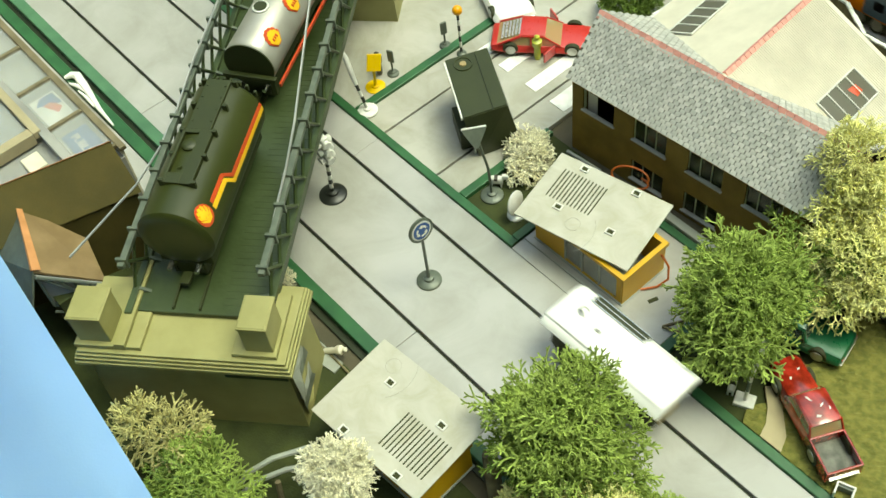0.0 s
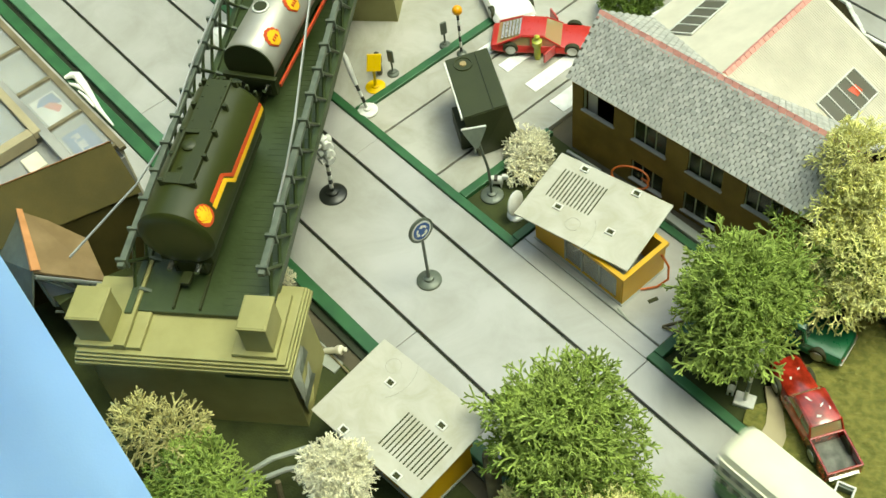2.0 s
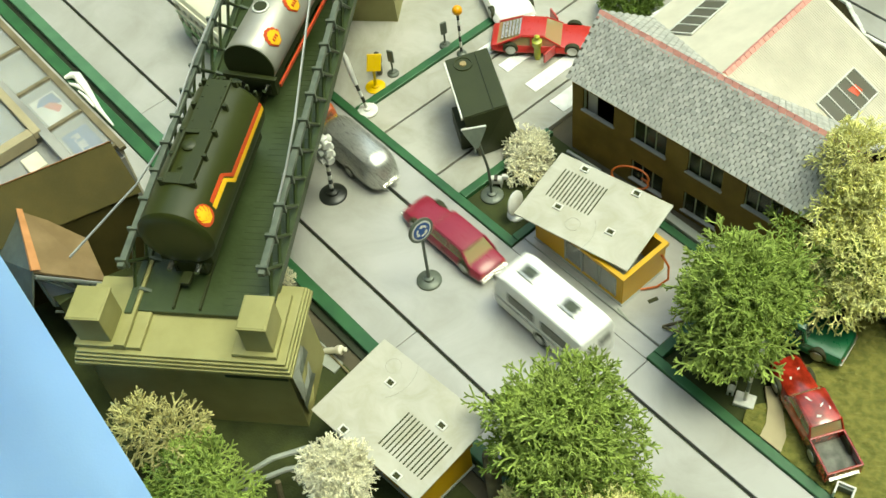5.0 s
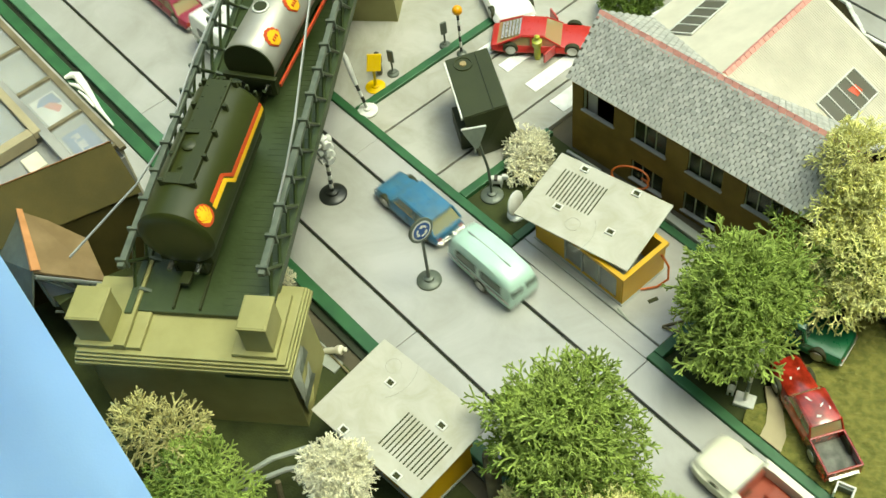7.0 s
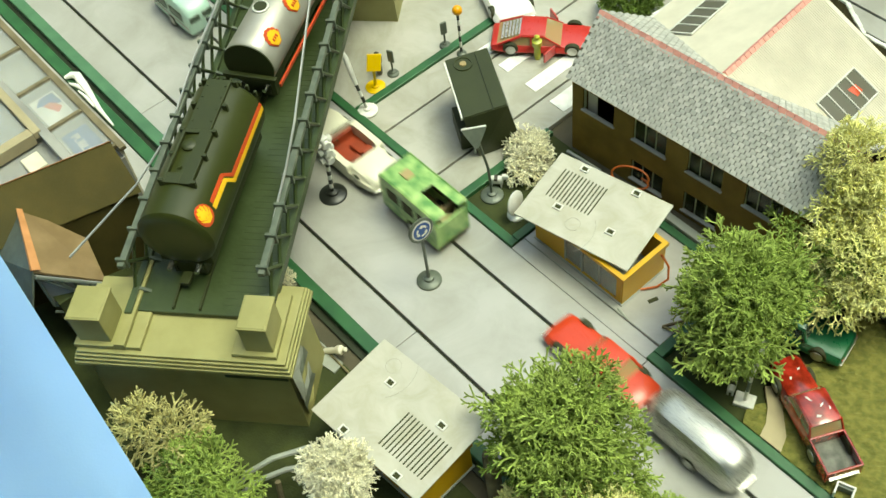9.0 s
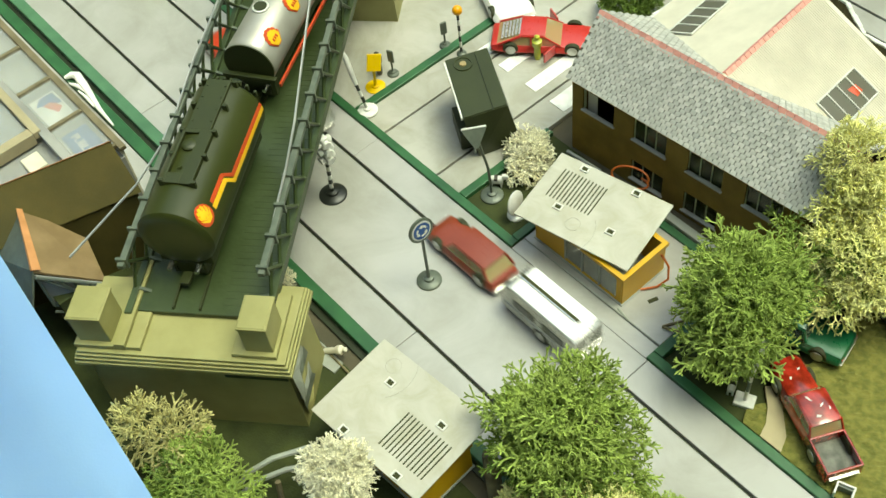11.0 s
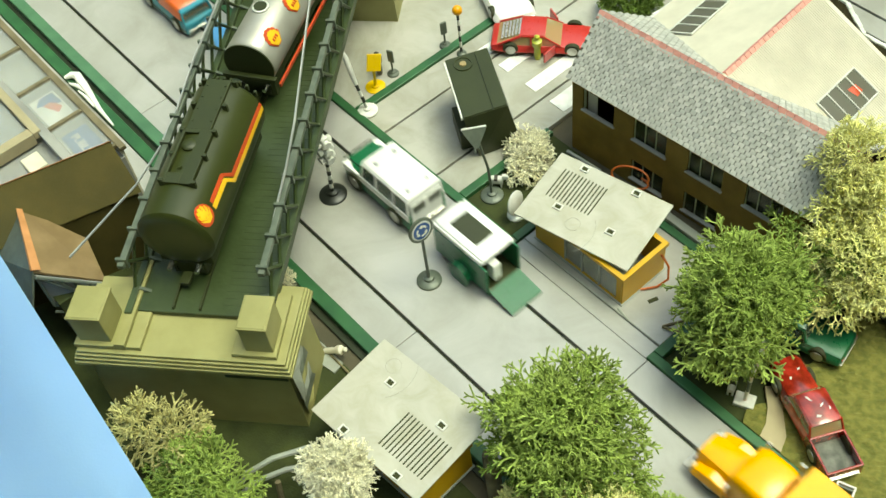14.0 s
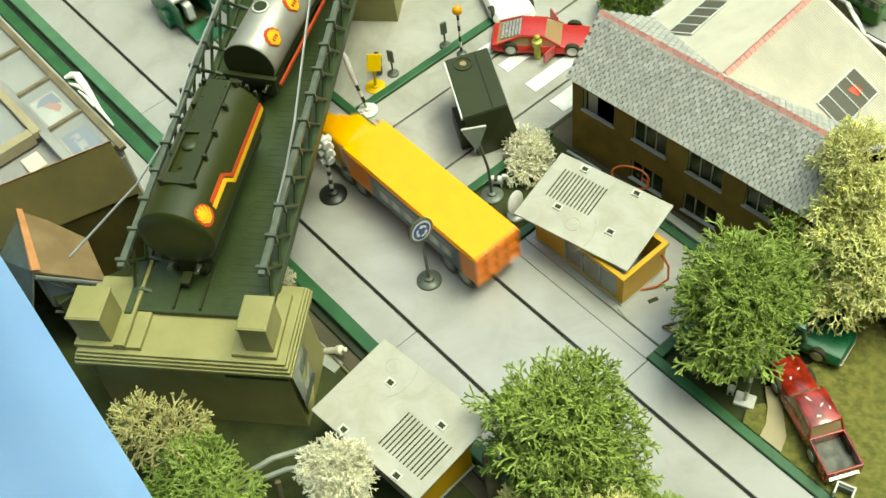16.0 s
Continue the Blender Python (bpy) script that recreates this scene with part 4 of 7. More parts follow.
def delivery_float():
    v = thing("delivery_van", "dark delivery van with a smooth white roof and roof vent", "van")
    L, hw = 0.095, 0.0175
    part("body", loft(B(), [(-0.040, 0.0120, 0.0125, 0.008, 0.034), (-0.038, 0.0130, 0.0130, 0.006, 0.034), (0.020, 0.0130, 0.0130, 0.006, 0.034), (0.038, 0.0130, 0.0125, 0.006, 0.024), (0.044, 0.0120, 0.0105, 0.007, 0.018)], 0.2), "slot", v, smooth=True)
    part("roof", loft(B(), [(-0.0475, 0.0192, 0.0150, 0.0355, 0.0420), (-0.0470, 0.0194, 0.0152, 0.0350, 0.0425), (0.0360, 0.0194, 0.0152, 0.0350, 0.0425), (0.0440, 0.0194, 0.0150, 0.0352, 0.0412), (0.0475, 0.0188, 0.0140, 0.0345, 0.0385)], 0.30), "v_white", v, "smooth white roof", smooth=True)
    part("roof_vent", lathe(B(), [(0.0034, 0), (0.0034, 0.0018), (0.0022, 0.0024), (0.0021, 0.0042), (0.0012, 0.0046)], 16, pose(0.0295, -0.0017, 0.0420)), "v_silver", v, smooth=True)
    part("roof_lug", hull(B(), [(0.012, 0.001, 0.042), (0.017, 0.0005, 0.042), (0.012, 0.004, 0.042), (0.017, 0.0035, 0.042), (0.014, 0.002, 0.0448)]), "v_silver", v)
    part("side_hatch", box(B(), -0.010, 0.031, -0.0160, -0.0112, 0.0390, 0.0431, 0.0004), "black", v, "open dark side hatch")
    for y in (-0.0166, -0.0136, -0.0108):
        part("hatch_rail", box(B(), -0.011, 0.032, y - 0.0004, y + 0.0004, 0.0400, 0.0436, 0.0002), "chrome", v)
    wheels(v, (-0.026, 0.029), 0.0128, 0.0082, 0.0045, "tyre")
    part("rear_board", box(B(), -0.0420, -0.0400, -0.0090, 0.0090, 0.010, 0.030, 0.0006), "tan", v, "brown rear board")
    part("windscreen", hull(B(), [(0.0375, -0.013, 0.024), (0.0375, 0.013, 0.024), (0.0330, -0.0145, 0.0335), (0.0330, 0.0145, 0.0335), (0.0385, -0.013, 0.0245), (0.0385, 0.013, 0.0245), (0.0340, -0.0145, 0.0338), (0.0340, 0.0145, 0.0338)]), "car_glass", v)
    lamps(v, 0.043, 0.009, 0.012)
    return v


def bus():
    v = thing("bus", "cream and green double-deck model bus with worn roof", "bus")
    L, hw, H = 0.112, 0.0145, 0.0470
    b = part("lower_body", loft(B(), [(-0.055, 0.0138, 0.0140, 0.004, 0.0170), (-0.053, hw, hw, 0.003, 0.0170), (0.053, hw, hw, 0.003, 0.0170), (0.056, 0.0130, 0.0132, 0.004, 0.0170)], 0.08), "v_bus_green", v, "green lower panels", smooth=True)
    part("lower_glass", box(B(), -0.0545, 0.0550, -hw + 0.0006, hw - 0.0006, 0.0168, 0.0238), "car_glass", v)
    part("waist_band", loft(B(), [(-0.0556, 0.0140, 0.0142, 0.0236, 0.0296), (-0.0540, hw, hw, 0.0236, 0.0296), (0.0540, hw, hw, 0.0236, 0.0296), (0.0565, 0.0134, 0.0134, 0.0236, 0.0296)], 0.08), "v_cream", v, "cream band between the decks", smooth=True)
    part("cream_band", box(B(), -0.0560, 0.0568, -hw - 0.0002, hw + 0.0002, 0.0250, 0.0262, 0.0003), "v_bus_green", v)
    part("upper_glass", box(B(), -0.0550, 0.0548, -hw + 0.0006, hw - 0.0006, 0.0294, 0.0382), "car_glass", v)
    part("roof", loft(B(), [(-0.0562, 0.0134, 0.0112, 0.0352, 0.0444), (-0.0545, 0.0150, 0.0130, 0.0352, 0.0466), (-0.050, 0.0153, 0.0136, 0.0350, 0.0478), (0.050, 0.0153, 0.0136, 0.0350, 0.0478), (0.0540, 0.0150, 0.0130, 0.0352, 0.0466), (0.0566, 0.0134, 0.0112, 0.0354, 0.0440)], 0.45), "v_cream", v, "smooth cream roof", smooth=True)
    for k in range(13):
        x = -0.0545 + k * 0.0090
        for s in (-1, 1):
            for z0, z1 in ((0.0166, 0.0240), (0.0292, 0.0384)):
                part("window_post", box(B(), x - 0.0007, x + 0.0007, s * hw - 0.0008, s * hw + 0.0002, z0, z1), "v_cream", v)
    for y in (-0.0135, 0.0, 0.0135):
        part("window_post", box(B(), -0.0556, -0.0544, y - 0.0010, y + 0.0010, 0.0166, 0.0384), "v_cream", v)
    part("rear_panel", box(B(), -0.0570, -0.0552, -0.0120, 0.0120, 0.0270, 0.0296, 0.0003), "v_cream", v)
    part("rear_panel", box(B(), -0.0568, -0.0552, -0.0120, 0.0120, 0.0210, 0.0250, 0.0003), "v_bus_green", v)
    part("rear_step", box(B(), -0.0585, -0.0552, -0.0125, 0.0125, 0.0160, 0.0180, 0.0004), "v_cream", v)
    part("rear_window", box(B(), -0.0570, -0.0556, -0.0085, 0.0085, 0.0345, 0.0405, 0.0004), "pane", v)
    wheels(v, (-0.030, 0.036), hw - 0.0012, 0.0070)
    lamps(v, 0.0555, 0.009, 0.008)
    return v


def cover_pickup(label, body, cover, L, W, H, boxy):
    v = thing("pickup_truck", label, "pickup truck")
    hw, z0 = W / 2, 0.0032
    zb = H * 0.55
    part("body", loft(B(), [(-0.50 * L, 0.9 * hw, 0.86 * hw, z0 + 0.001, zb), (-0.485 * L, hw, 0.95 * hw, z0, zb * 1.03), (0.20 * L, hw, 0.95 * hw, z0, zb * 1.03), (0.42 * L, 0.97 * hw, 0.90 * hw, z0, zb * 0.97), (0.48 * L, 0.9 * hw, 0.80 * hw, z0 + 0.001, zb * 0.86), (0.50 * L, 0.80 * hw, 0.7 * hw, z0 + 0.002, zb * 0.7)], 0.25), body, v, smooth=True)
    greenhouse(v, -0.02 * L if not boxy else -0.46 * L, 0.30 * L, 0.02 * L, 0.09 * L, hw * 0.93, zb, H - 0.0015, body, "car_glass", 0.86)
    top = (-0.485 * L, 0.035 * L) if not boxy else (-0.40 * L, 0.06 * L)
    part("canopy", loft(B(), [(top[0], 0.90 * hw, 0.80 * hw, zb, H - 0.001), (top[0] + 0.003, 0.96 * hw, 0.88 * hw, zb, H + 0.0012), (top[1] - 0.002, 0.96 * hw, 0.88 * hw, zb, H + 0.0016), (top[1], 0.93 * hw, 0.84 * hw, zb, H + 0.0006)], 0.22), cover, v, "orange canopy", smooth=True)
    for y in (-0.30, 0.30):
        part("canopy_rib", box(B(), top[0] + 0.004, top[1] - 0.003, y * hw - 0.0003, y * hw + 0.0003, H + 0.0006, H + 0.0018), cover, v)
    part("rear_glass", box(B(), top[0] - 0.0004, top[0] + 0.001, -hw * 0.62, hw * 0.62, zb + 0.002, H - 0.004), "car_glass", v)
    part("side_trim", box(B(), -0.49 * L, 0.44 * L, -hw * 1.0, hw * 1.0, zb * 0.40, zb * 0.55, 0.0003), "black", v)
    part("chassis", box(B(), -0.46 * L, 0.46 * L, -hw * 0.85, hw * 0.85, 0.0022, 0.0045), "base_metal", v)
    wheels(v, (-0.29 * L, 0.30 * L), hw - 0.0012, 0.0068, 0.0042)
    bumper(v, 0.50 * L, hw * 0.85, 0.006)
    bumper(v, -0.50 * L, hw * 0.85, 0.006)
    lamps(v, 0.49 * L, hw * 0.6, zb * 0.62)
    return v


def streamlined_trailer():
    v = thing("travel_trailer", "dull silver streamlined travel trailer with rounded ends", "trailer")
    prof = [(-0.0325, 0.0060, 0.0045, 0.008, 0.0165), (-0.0300, 0.0105, 0.0085, 0.006, 0.0235), (-0.0255, 0.0128, 0.0110, 0.005, 0.0275), (-0.018, 0.0136, 0.0120, 0.005, 0.0292), (0.018, 0.0136, 0.0120, 0.005, 0.0292), (0.0255, 0.0128, 0.0110, 0.005, 0.0275), (0.0300, 0.0100, 0.0085, 0.006, 0.0230), (0.0325, 0.0060, 0.0045, 0.008, 0.0165)]
    part("shell", loft(B(), [(x * 1.07, a, b, z0, z1) for x, a, b, z0, z1 in prof], 0.55), "v_silver", v, smooth=True)
    for x in (-0.022, -0.008, 0.008, 0.022):
        part("seam", loft(B(), [(x - 0.0002, 0.0134, 0.0119, 0.006, 0.0289), (x + 0.0002, 0.0134, 0.0119, 0.006, 0.0289)], 0.55), "chrome", v)
    part("rear_bumper", box(B(), -0.0358, -0.0342, -0.0070, 0.0070, 0.0060, 0.0095, 0.0004), "chrome", v)
    wheels(v, (-0.004,), 0.0120, 0.0056)
    tow_bar(v, 0.028, 0.042)
    return v


def caravan(label, L, W, H, mat, style):
    v = thing("caravan", label, "caravan")
    hw = W / 2
    if style == "round":
        st = [(-0.50, 0.80, 0.70, 0.006, 0.62), (-0.485, 0.94, 0.80, 0.004, 0.78), (-0.40, 1, 0.86, 0.004, 0.93), (-0.1, 1, 0.88, 0.004, 1.0), (0.2, 1, 0.88, 0.004, 0.99), (0.42, 0.96, 0.82, 0.004, 0.90), (0.49, 0.88, 0.74, 0.005, 0.72), (0.50, 0.8, 0.66, 0.006, 0.6)]
        part("shell", loft(B(), [(x * L, a * hw, b * hw, z, h * H) for x, a, b, z, h in st], 0.40), mat, v, smooth=True)
        part("roof_seam", box(B(), -0.30 * L, 0.34 * L, -0.0003, 0.0003, H * 0.93, H + 0.0001), "v_silver", v)
    else:
        st = [(-0.50, 0.94, 0.86, 0.005, 0.90), (-0.49, 1, 0.92, 0.004, 0.97), (-0.40, 1, 0.94, 0.004, 1.0), (0.36, 1, 0.94, 0.004, 1.0), (0.46, 0.98, 0.92, 0.004, 0.92), (0.50, 0.94, 0.88, 0.005, 0.66)]
        part("shell", loft(B(), [(x * L, a * hw, b * hw, z, h * H) for x, a, b, z, h in st], 0.16), mat, v, smooth=True)
        part("roof_skin", box(B(), -0.44 * L, 0.38 * L, -hw * 0.86, hw * 0.86, H - 0.0006, H + 0.0002, 0.0002), "v_white", v, "white roof skin")
    for s in (-1, 1):
        for k in range(2):
            part("side_window", box(B(), (-0.36 + 0.38 * k) * L, (-0.06 + 0.38 * k) * L, s * hw * 0.95 - 0.0006, s * hw * 0.95 + 0.0008, H * 0.50, H * 0.74, 0.0003), "pane", v)
        part("trim_line", box(B(), -0.48 * L, 0.46 * L, s * hw * 0.995 - 0.0003, s * hw * 0.995 + 0.0004, H * 0.36, H * 0.41), "v_silver", v)
    for y in (-0.44, 0.44):
        part("rear_window", box(B(), -0.503 * L, -0.478 * L, (y - 0.34) * hw, (y + 0.34) * hw, H * 0.52, H * 0.70, 0.0003), "pane", v)
    if style == "skylights":
        for x in (-0.20, 0.26):
            sk = part("roof_light", box(B(), (x - 0.09) * L, (x + 0.09) * L, -hw * 0.40, hw * 0.25, H - 0.0003, H + 0.0018, 0.0005), "v_silver", v)
            part("roof_light_pane", box(B(), (x - 0.06) * L, (x + 0.06) * L, -hw * 0.28, hw * 0.13, H + 0.0012, H + 0.0020), "pane", sk)
    if style == "slot":
        part("roof_slot", box(B(), -0.36 * L, 0.42 * L, -hw * 0.16, hw * 0.02, H - 0.0010, H + 0.0007), "slit", v)
        part("slot_rail", box(B(), -0.36 * L, 0.42 * L, hw * 0.02, hw * 0.10, H - 0.0010, H + 0.0012, 0.0002), "chrome", v)
        part("rear_band", box(B(), -0.506 * L, -0.49 * L, -hw * 0.9, hw * 0.9, H * 0.22, H * 0.32, 0.0003), "chrome", v)
    wheels(v, (-0.05 * L,), hw - 0.0012, 0.0058)
    tow_bar(v, 0.47 * L, 0.47 * L + 0.014)
    return v


def convertible():
    v = thing("convertible", "ivory open-top car with red seats", "car")
    L, W, H, z0 = 0.088, 0.0340, 0.0165, 0.0032
    hw = W / 2
    part("front_body", loft(B(), [(0.15 * L, hw, 0.88 * hw, z0, H), (0.26 * L, hw, 0.88 * hw, z0, H * 0.99), (0.38 * L, 0.99 * hw, 0.86 * hw, z0, H * 0.95), (0.45 * L, 0.93 * hw, 0.80 * hw, z0 + 0.001, H * 0.88), (0.485 * L, 0.84 * hw, 0.70 * hw, z0 + 0.002, H * 0.76), (0.50 * L, 0.70 * hw, 0.56 * hw, z0 + 0.003, H * 0.60)], 0.4), "v_ivory", v, smooth=True)
    part("rear_body", loft(B(), [(-0.50 * L, 0.66 * hw, 0.54 * hw, z0 + 0.003, H * 0.60), (-0.485 * L, 0.80 * hw, 0.68 * hw, z0 + 0.002, H * 0.76), (-0.44 * L, 0.92 * hw, 0.78 * hw, z0 + 0.001, H * 0.90), (-0.34 * L, 0.98 * hw, 0.86 * hw, z0, H * 0.98), (-0.215 * L, hw, 0.88 * hw, z0, H)], 0.4), "v_ivory", v, smooth=True)
    part("tub_floor", box(B(), -0.22 * L, 0.155 * L, -hw * 0.80, hw * 0.80, z0, 0.0062), "red_seat", v)
    for s in (-1, 1):
        side = [(-0.217 * L, 0.60), (-0.19 * L, 0.69), (-0.15 * L, 0.72), (0.09 * L, 0.72), (0.135 * L, 0.68), (0.152 * L, 0.58)]
        outer = [(0.152 * L, 0.99), (-0.217 * L, 0.99)]
        part("side_wall", prism(B(), [(x, s * k * hw) for x, k in (side + outer)][::s], z0, H * 0.985), "v_ivory", v)
    for s in (-1, 1):
        part("seat", box(B(), -0.13 * L, 0.03 * L, s * 0.0058 - 0.0046, s * 0.0058 + 0.0046, 0.0062, 0.0098, 0.0010), "red_seat", v)
        part("seat_back", box(B(), -0.175 * L, -0.125 * L, s * 0.0058 - 0.0046, s * 0.0058 + 0.0046, 0.0065, 0.0142, 0.0010), "red_seat", v)
    part("rear_shelf", box(B(), -0.215 * L, -0.185 * L, -hw * 0.66, hw * 0.66, 0.0062, 0.0138, 0.0008), "red_seat", v)
    part("dashboard", box(B(), 0.120 * L, 0.150 * L, -hw * 0.66, hw * 0.66, 0.0062, 0.0142, 0.0006), "red_seat", v)
    part("steering_wheel", tube(B(), [(0.105 * L, 0.0058 + 0.0026 * math.cos(a * math.pi / 6), 0.0125 + 0.0026 * math.sin(a * math.pi / 6)) for a in range(12)], 0.0004, 5), "black", v)
    part("windscreen", hull(B(), [(0.150 * L, -hw * 0.8, H * 0.97), (0.150 * L, hw * 0.8, H * 0.97), (0.157 * L, -hw * 0.8, H * 0.97), (0.157 * L, hw * 0.8, H * 0.97), (0.130 * L, -hw * 0.72, H + 0.0042), (0.130 * L, hw * 0.72, H + 0.0042), (0.136 * L, -hw * 0.72, H + 0.0042), (0.136 * L, hw * 0.72, H + 0.0042)]), "pane_clear", v)
    part("screen_frame", tube(B(), [(0.154 * L, -hw * 0.82, H * 0.97), (0.133 * L, -hw * 0.73, H + 0.0044), (0.133 * L, hw * 0.73, H + 0.0044), (0.154 * L, hw * 0.82, H * 0.97)], 0.0005, 5), "chrome", v)
    part("chassis", box(B(), -0.46 * L, 0.44 * L, -hw * 0.84, hw * 0.84, 0.0022, 0.0042), "base_metal", v)
    wheels(v, (-0.30 * L, 0.29 * L), hw - 0.0030, 0.0060)
    bumper(v, -0.503 * L, hw * 0.8, 0.006)
    lamps(v, 0.486 * L, hw * 0.58, H * 0.6)
    return v


def cattle_trailer():
    v = thing("cattle_trailer", "mottled green box trailer with a broken roof opening", "trailer")
    L, hw, H = 0.059, 0.0134, 0.0370
    for s in (-1, 1):
        part("side_wall", box(B(), -0.5 * L, 0.5 * L, s * hw - 0.0009, s * hw + 0.0009, 0.005, H, 0.0004), "v_green_box", v)
        for k in range(3):
            part("side_slot", box(B(), (-0.36 + 0.27 * k) * L, (-0.17 + 0.27 * k) * L, s * hw - 0.0012, s * hw + 0.0012, H * 0.52, H * 0.80, 0.0002), "slit", v)
    part("front_wall", box(B(), 0.5 * L - 0.0016, 0.5 * L, -hw, hw, 0.005, H, 0.0004), "v_green_box", v)
    part("rear_wall", box(B(), -0.5 * L, -0.5 * L + 0.0016, -hw, hw, 0.005, H - 0.008, 0.0004), "v_green_box", v)
    part("floor_plate", box(B(), -0.5 * L, 0.5 * L, -hw, hw, 0.005, 0.008), "tan", v)
    part("roof", box(B(), -0.06 * L, 0.5 * L, -hw - 0.0004, hw + 0.0004, H - 0.0016, H, 0.0004), "v_green_box", v)
    for y0, y1 in ((-hw - 0.0004, -hw + 0.0075), (hw - 0.0095, hw + 0.0004)):
        part("roof_side", box(B(), -0.5 * L, -0.06 * L, y0, y1, H - 0.0016, H, 0.0004), "v_green_box", v)
    part("roof_hatch", box(B(), 0.18 * L, 0.32 * L, -0.0030, 0.0040, H - 0.0004, H + 0.0010, 0.0003), "tan", v, "brown roof hatch")
    part("partition", box(B(), -0.30 * L, -0.26 * L, -hw, hw, 0.008, H - 0.012), "tan", v)
    for k in range(3):
        part("load_block", box(B(), (-0.42 + 0.12 * k) * L, (-0.34 + 0.12 * k) * L, -0.006, 0.004, 0.008, 0.022 - 0.002 * k, 0.0008), "tan", v)
    wheels(v, (-0.05 * L,), hw - 0.0002, 0.0064, 0.0042)
    tow_bar(v, 0.5 * L, 0.5 * L + 0.014)
    return v


def boat_trailer():
    v = thing("boat_trailer", "blue and white toy speedboat on a blue trailer", "boat")
    hullp = [(-0.046, 0.0125, 0.0138, 0.0075, 0.0190), (-0.040, 0.0132, 0.0148, 0.0070, 0.0192), (-0.005, 0.0128, 0.0152, 0.0070, 0.0200), (0.016, 0.0092, 0.0122, 0.0080, 0.0208), (0.030, 0.0040, 0.0062, 0.0105, 0.0215), (0.044, 0.0010, 0.0020, 0.0150, 0.0220)]
    part("hull", loft(B(), hullp, 0.10), "v_boat_blue", v, "blue hull", smooth=True)
    part("keel_band", loft(B(), [(x, a * 1.01, a * 1.03, z0 - 0.0004, z0 + 0.0035) for x, a, b, z0, z1 in hullp], 0.1), "v_white", v, "white lower hull", smooth=True)
    for s in (-1, 1):
        part("cabin_window", hull(B(), [(-0.020, s * 0.0106, 0.0222), (0.008, s * 0.0112, 0.0222), (-0.016, s * 0.0098, 0.0262), (0.004, s * 0.0094, 0.0258), (-0.018, s * 0.0112, 0.0222), (0.006, s * 0.0118, 0.0222)]), "car_glass", v)
        part("window_rail", tube(B(), [(0.012, s * 0.0108, 0.0226), (0.003, s * 0.0096, 0.0262), (-0.018, s * 0.0104, 0.0266), (-0.022, s * 0.0112, 0.0224)], 0.0007, 6), "v_boat_blue", v)
    part("screen_rail", tube(B(), [(0.003, -0.0096, 0.0262), (0.006, -0.004, 0.0266), (0.006, 0.004, 0.0266), (0.003, 0.0096, 0.0262)], 0.0008, 6), "v_boat_blue", v)
    part("fore_deck", loft(B(), [(-0.006, 0.0152, 0.0128, 0.0196, 0.0226), (0.016, 0.0122, 0.0095, 0.0204, 0.0232), (0.030, 0.0062, 0.0042, 0.0212, 0.0232), (0.044, 0.0020, 0.0010, 0.0218, 0.0228)], 0.4), "v_boat_blue", v, "pale blue fore deck", smooth=True)
    for s in (-1, 1):
        part("side_deck", box(B(), -0.046, -0.005, s * 0.0122 - 0.0022, s * 0.0122 + 0.0022, 0.0186, 0.0222, 0.0007), "v_boat_blue", v)
    part("stern", box(B(), -0.0475, -0.0440, -0.0128, 0.0128, 0.0100, 0.0222, 0.0007), "v_boat_blue", v)
    part("cockpit_floor", box(B(), -0.045, -0.006, -0.0105, 0.0105, 0.0185, 0.0200), "v_white", v, "white cockpit moulding")
    part("cockpit_seat", box(B(), -0.026, -0.018, -0.0090, 0.0090, 0.0198, 0.0232, 0.0009), "v_white", v)
    part("screen", hull(B(), [(-0.004, -0.0105, 0.0222), (-0.004, 0.0105, 0.0222), (0.003, 0, 0.0230), (-0.008, -0.0100, 0.0262), (-0.008, 0.0100, 0.0262), (-0.002, 0, 0.0268), (-0.0052, -0.0105, 0.0222), (-0.0052, 0.0105, 0.0222)]), "pane_clear", v)
    part("trailer_frame", box(B(), -0.036, 0.030, -0.0028, 0.0028, 0.0052, 0.0072, 0.0004), "v_boat_blue", v)
    part("axle_beam", box(B(), -0.014, -0.009, -0.0135, 0.0135, 0.0045, 0.0075, 0.0004), "v_boat_blue", v)
    wheels(v, (-0.0115,), 0.0140, 0.0060, 0.0042)
    part("draw_bar", cyl(B(), (0.028, 0, 0.0065), (0.054, 0, 0.0075), 0.0013, n=8), "v_navy", v)
    return v


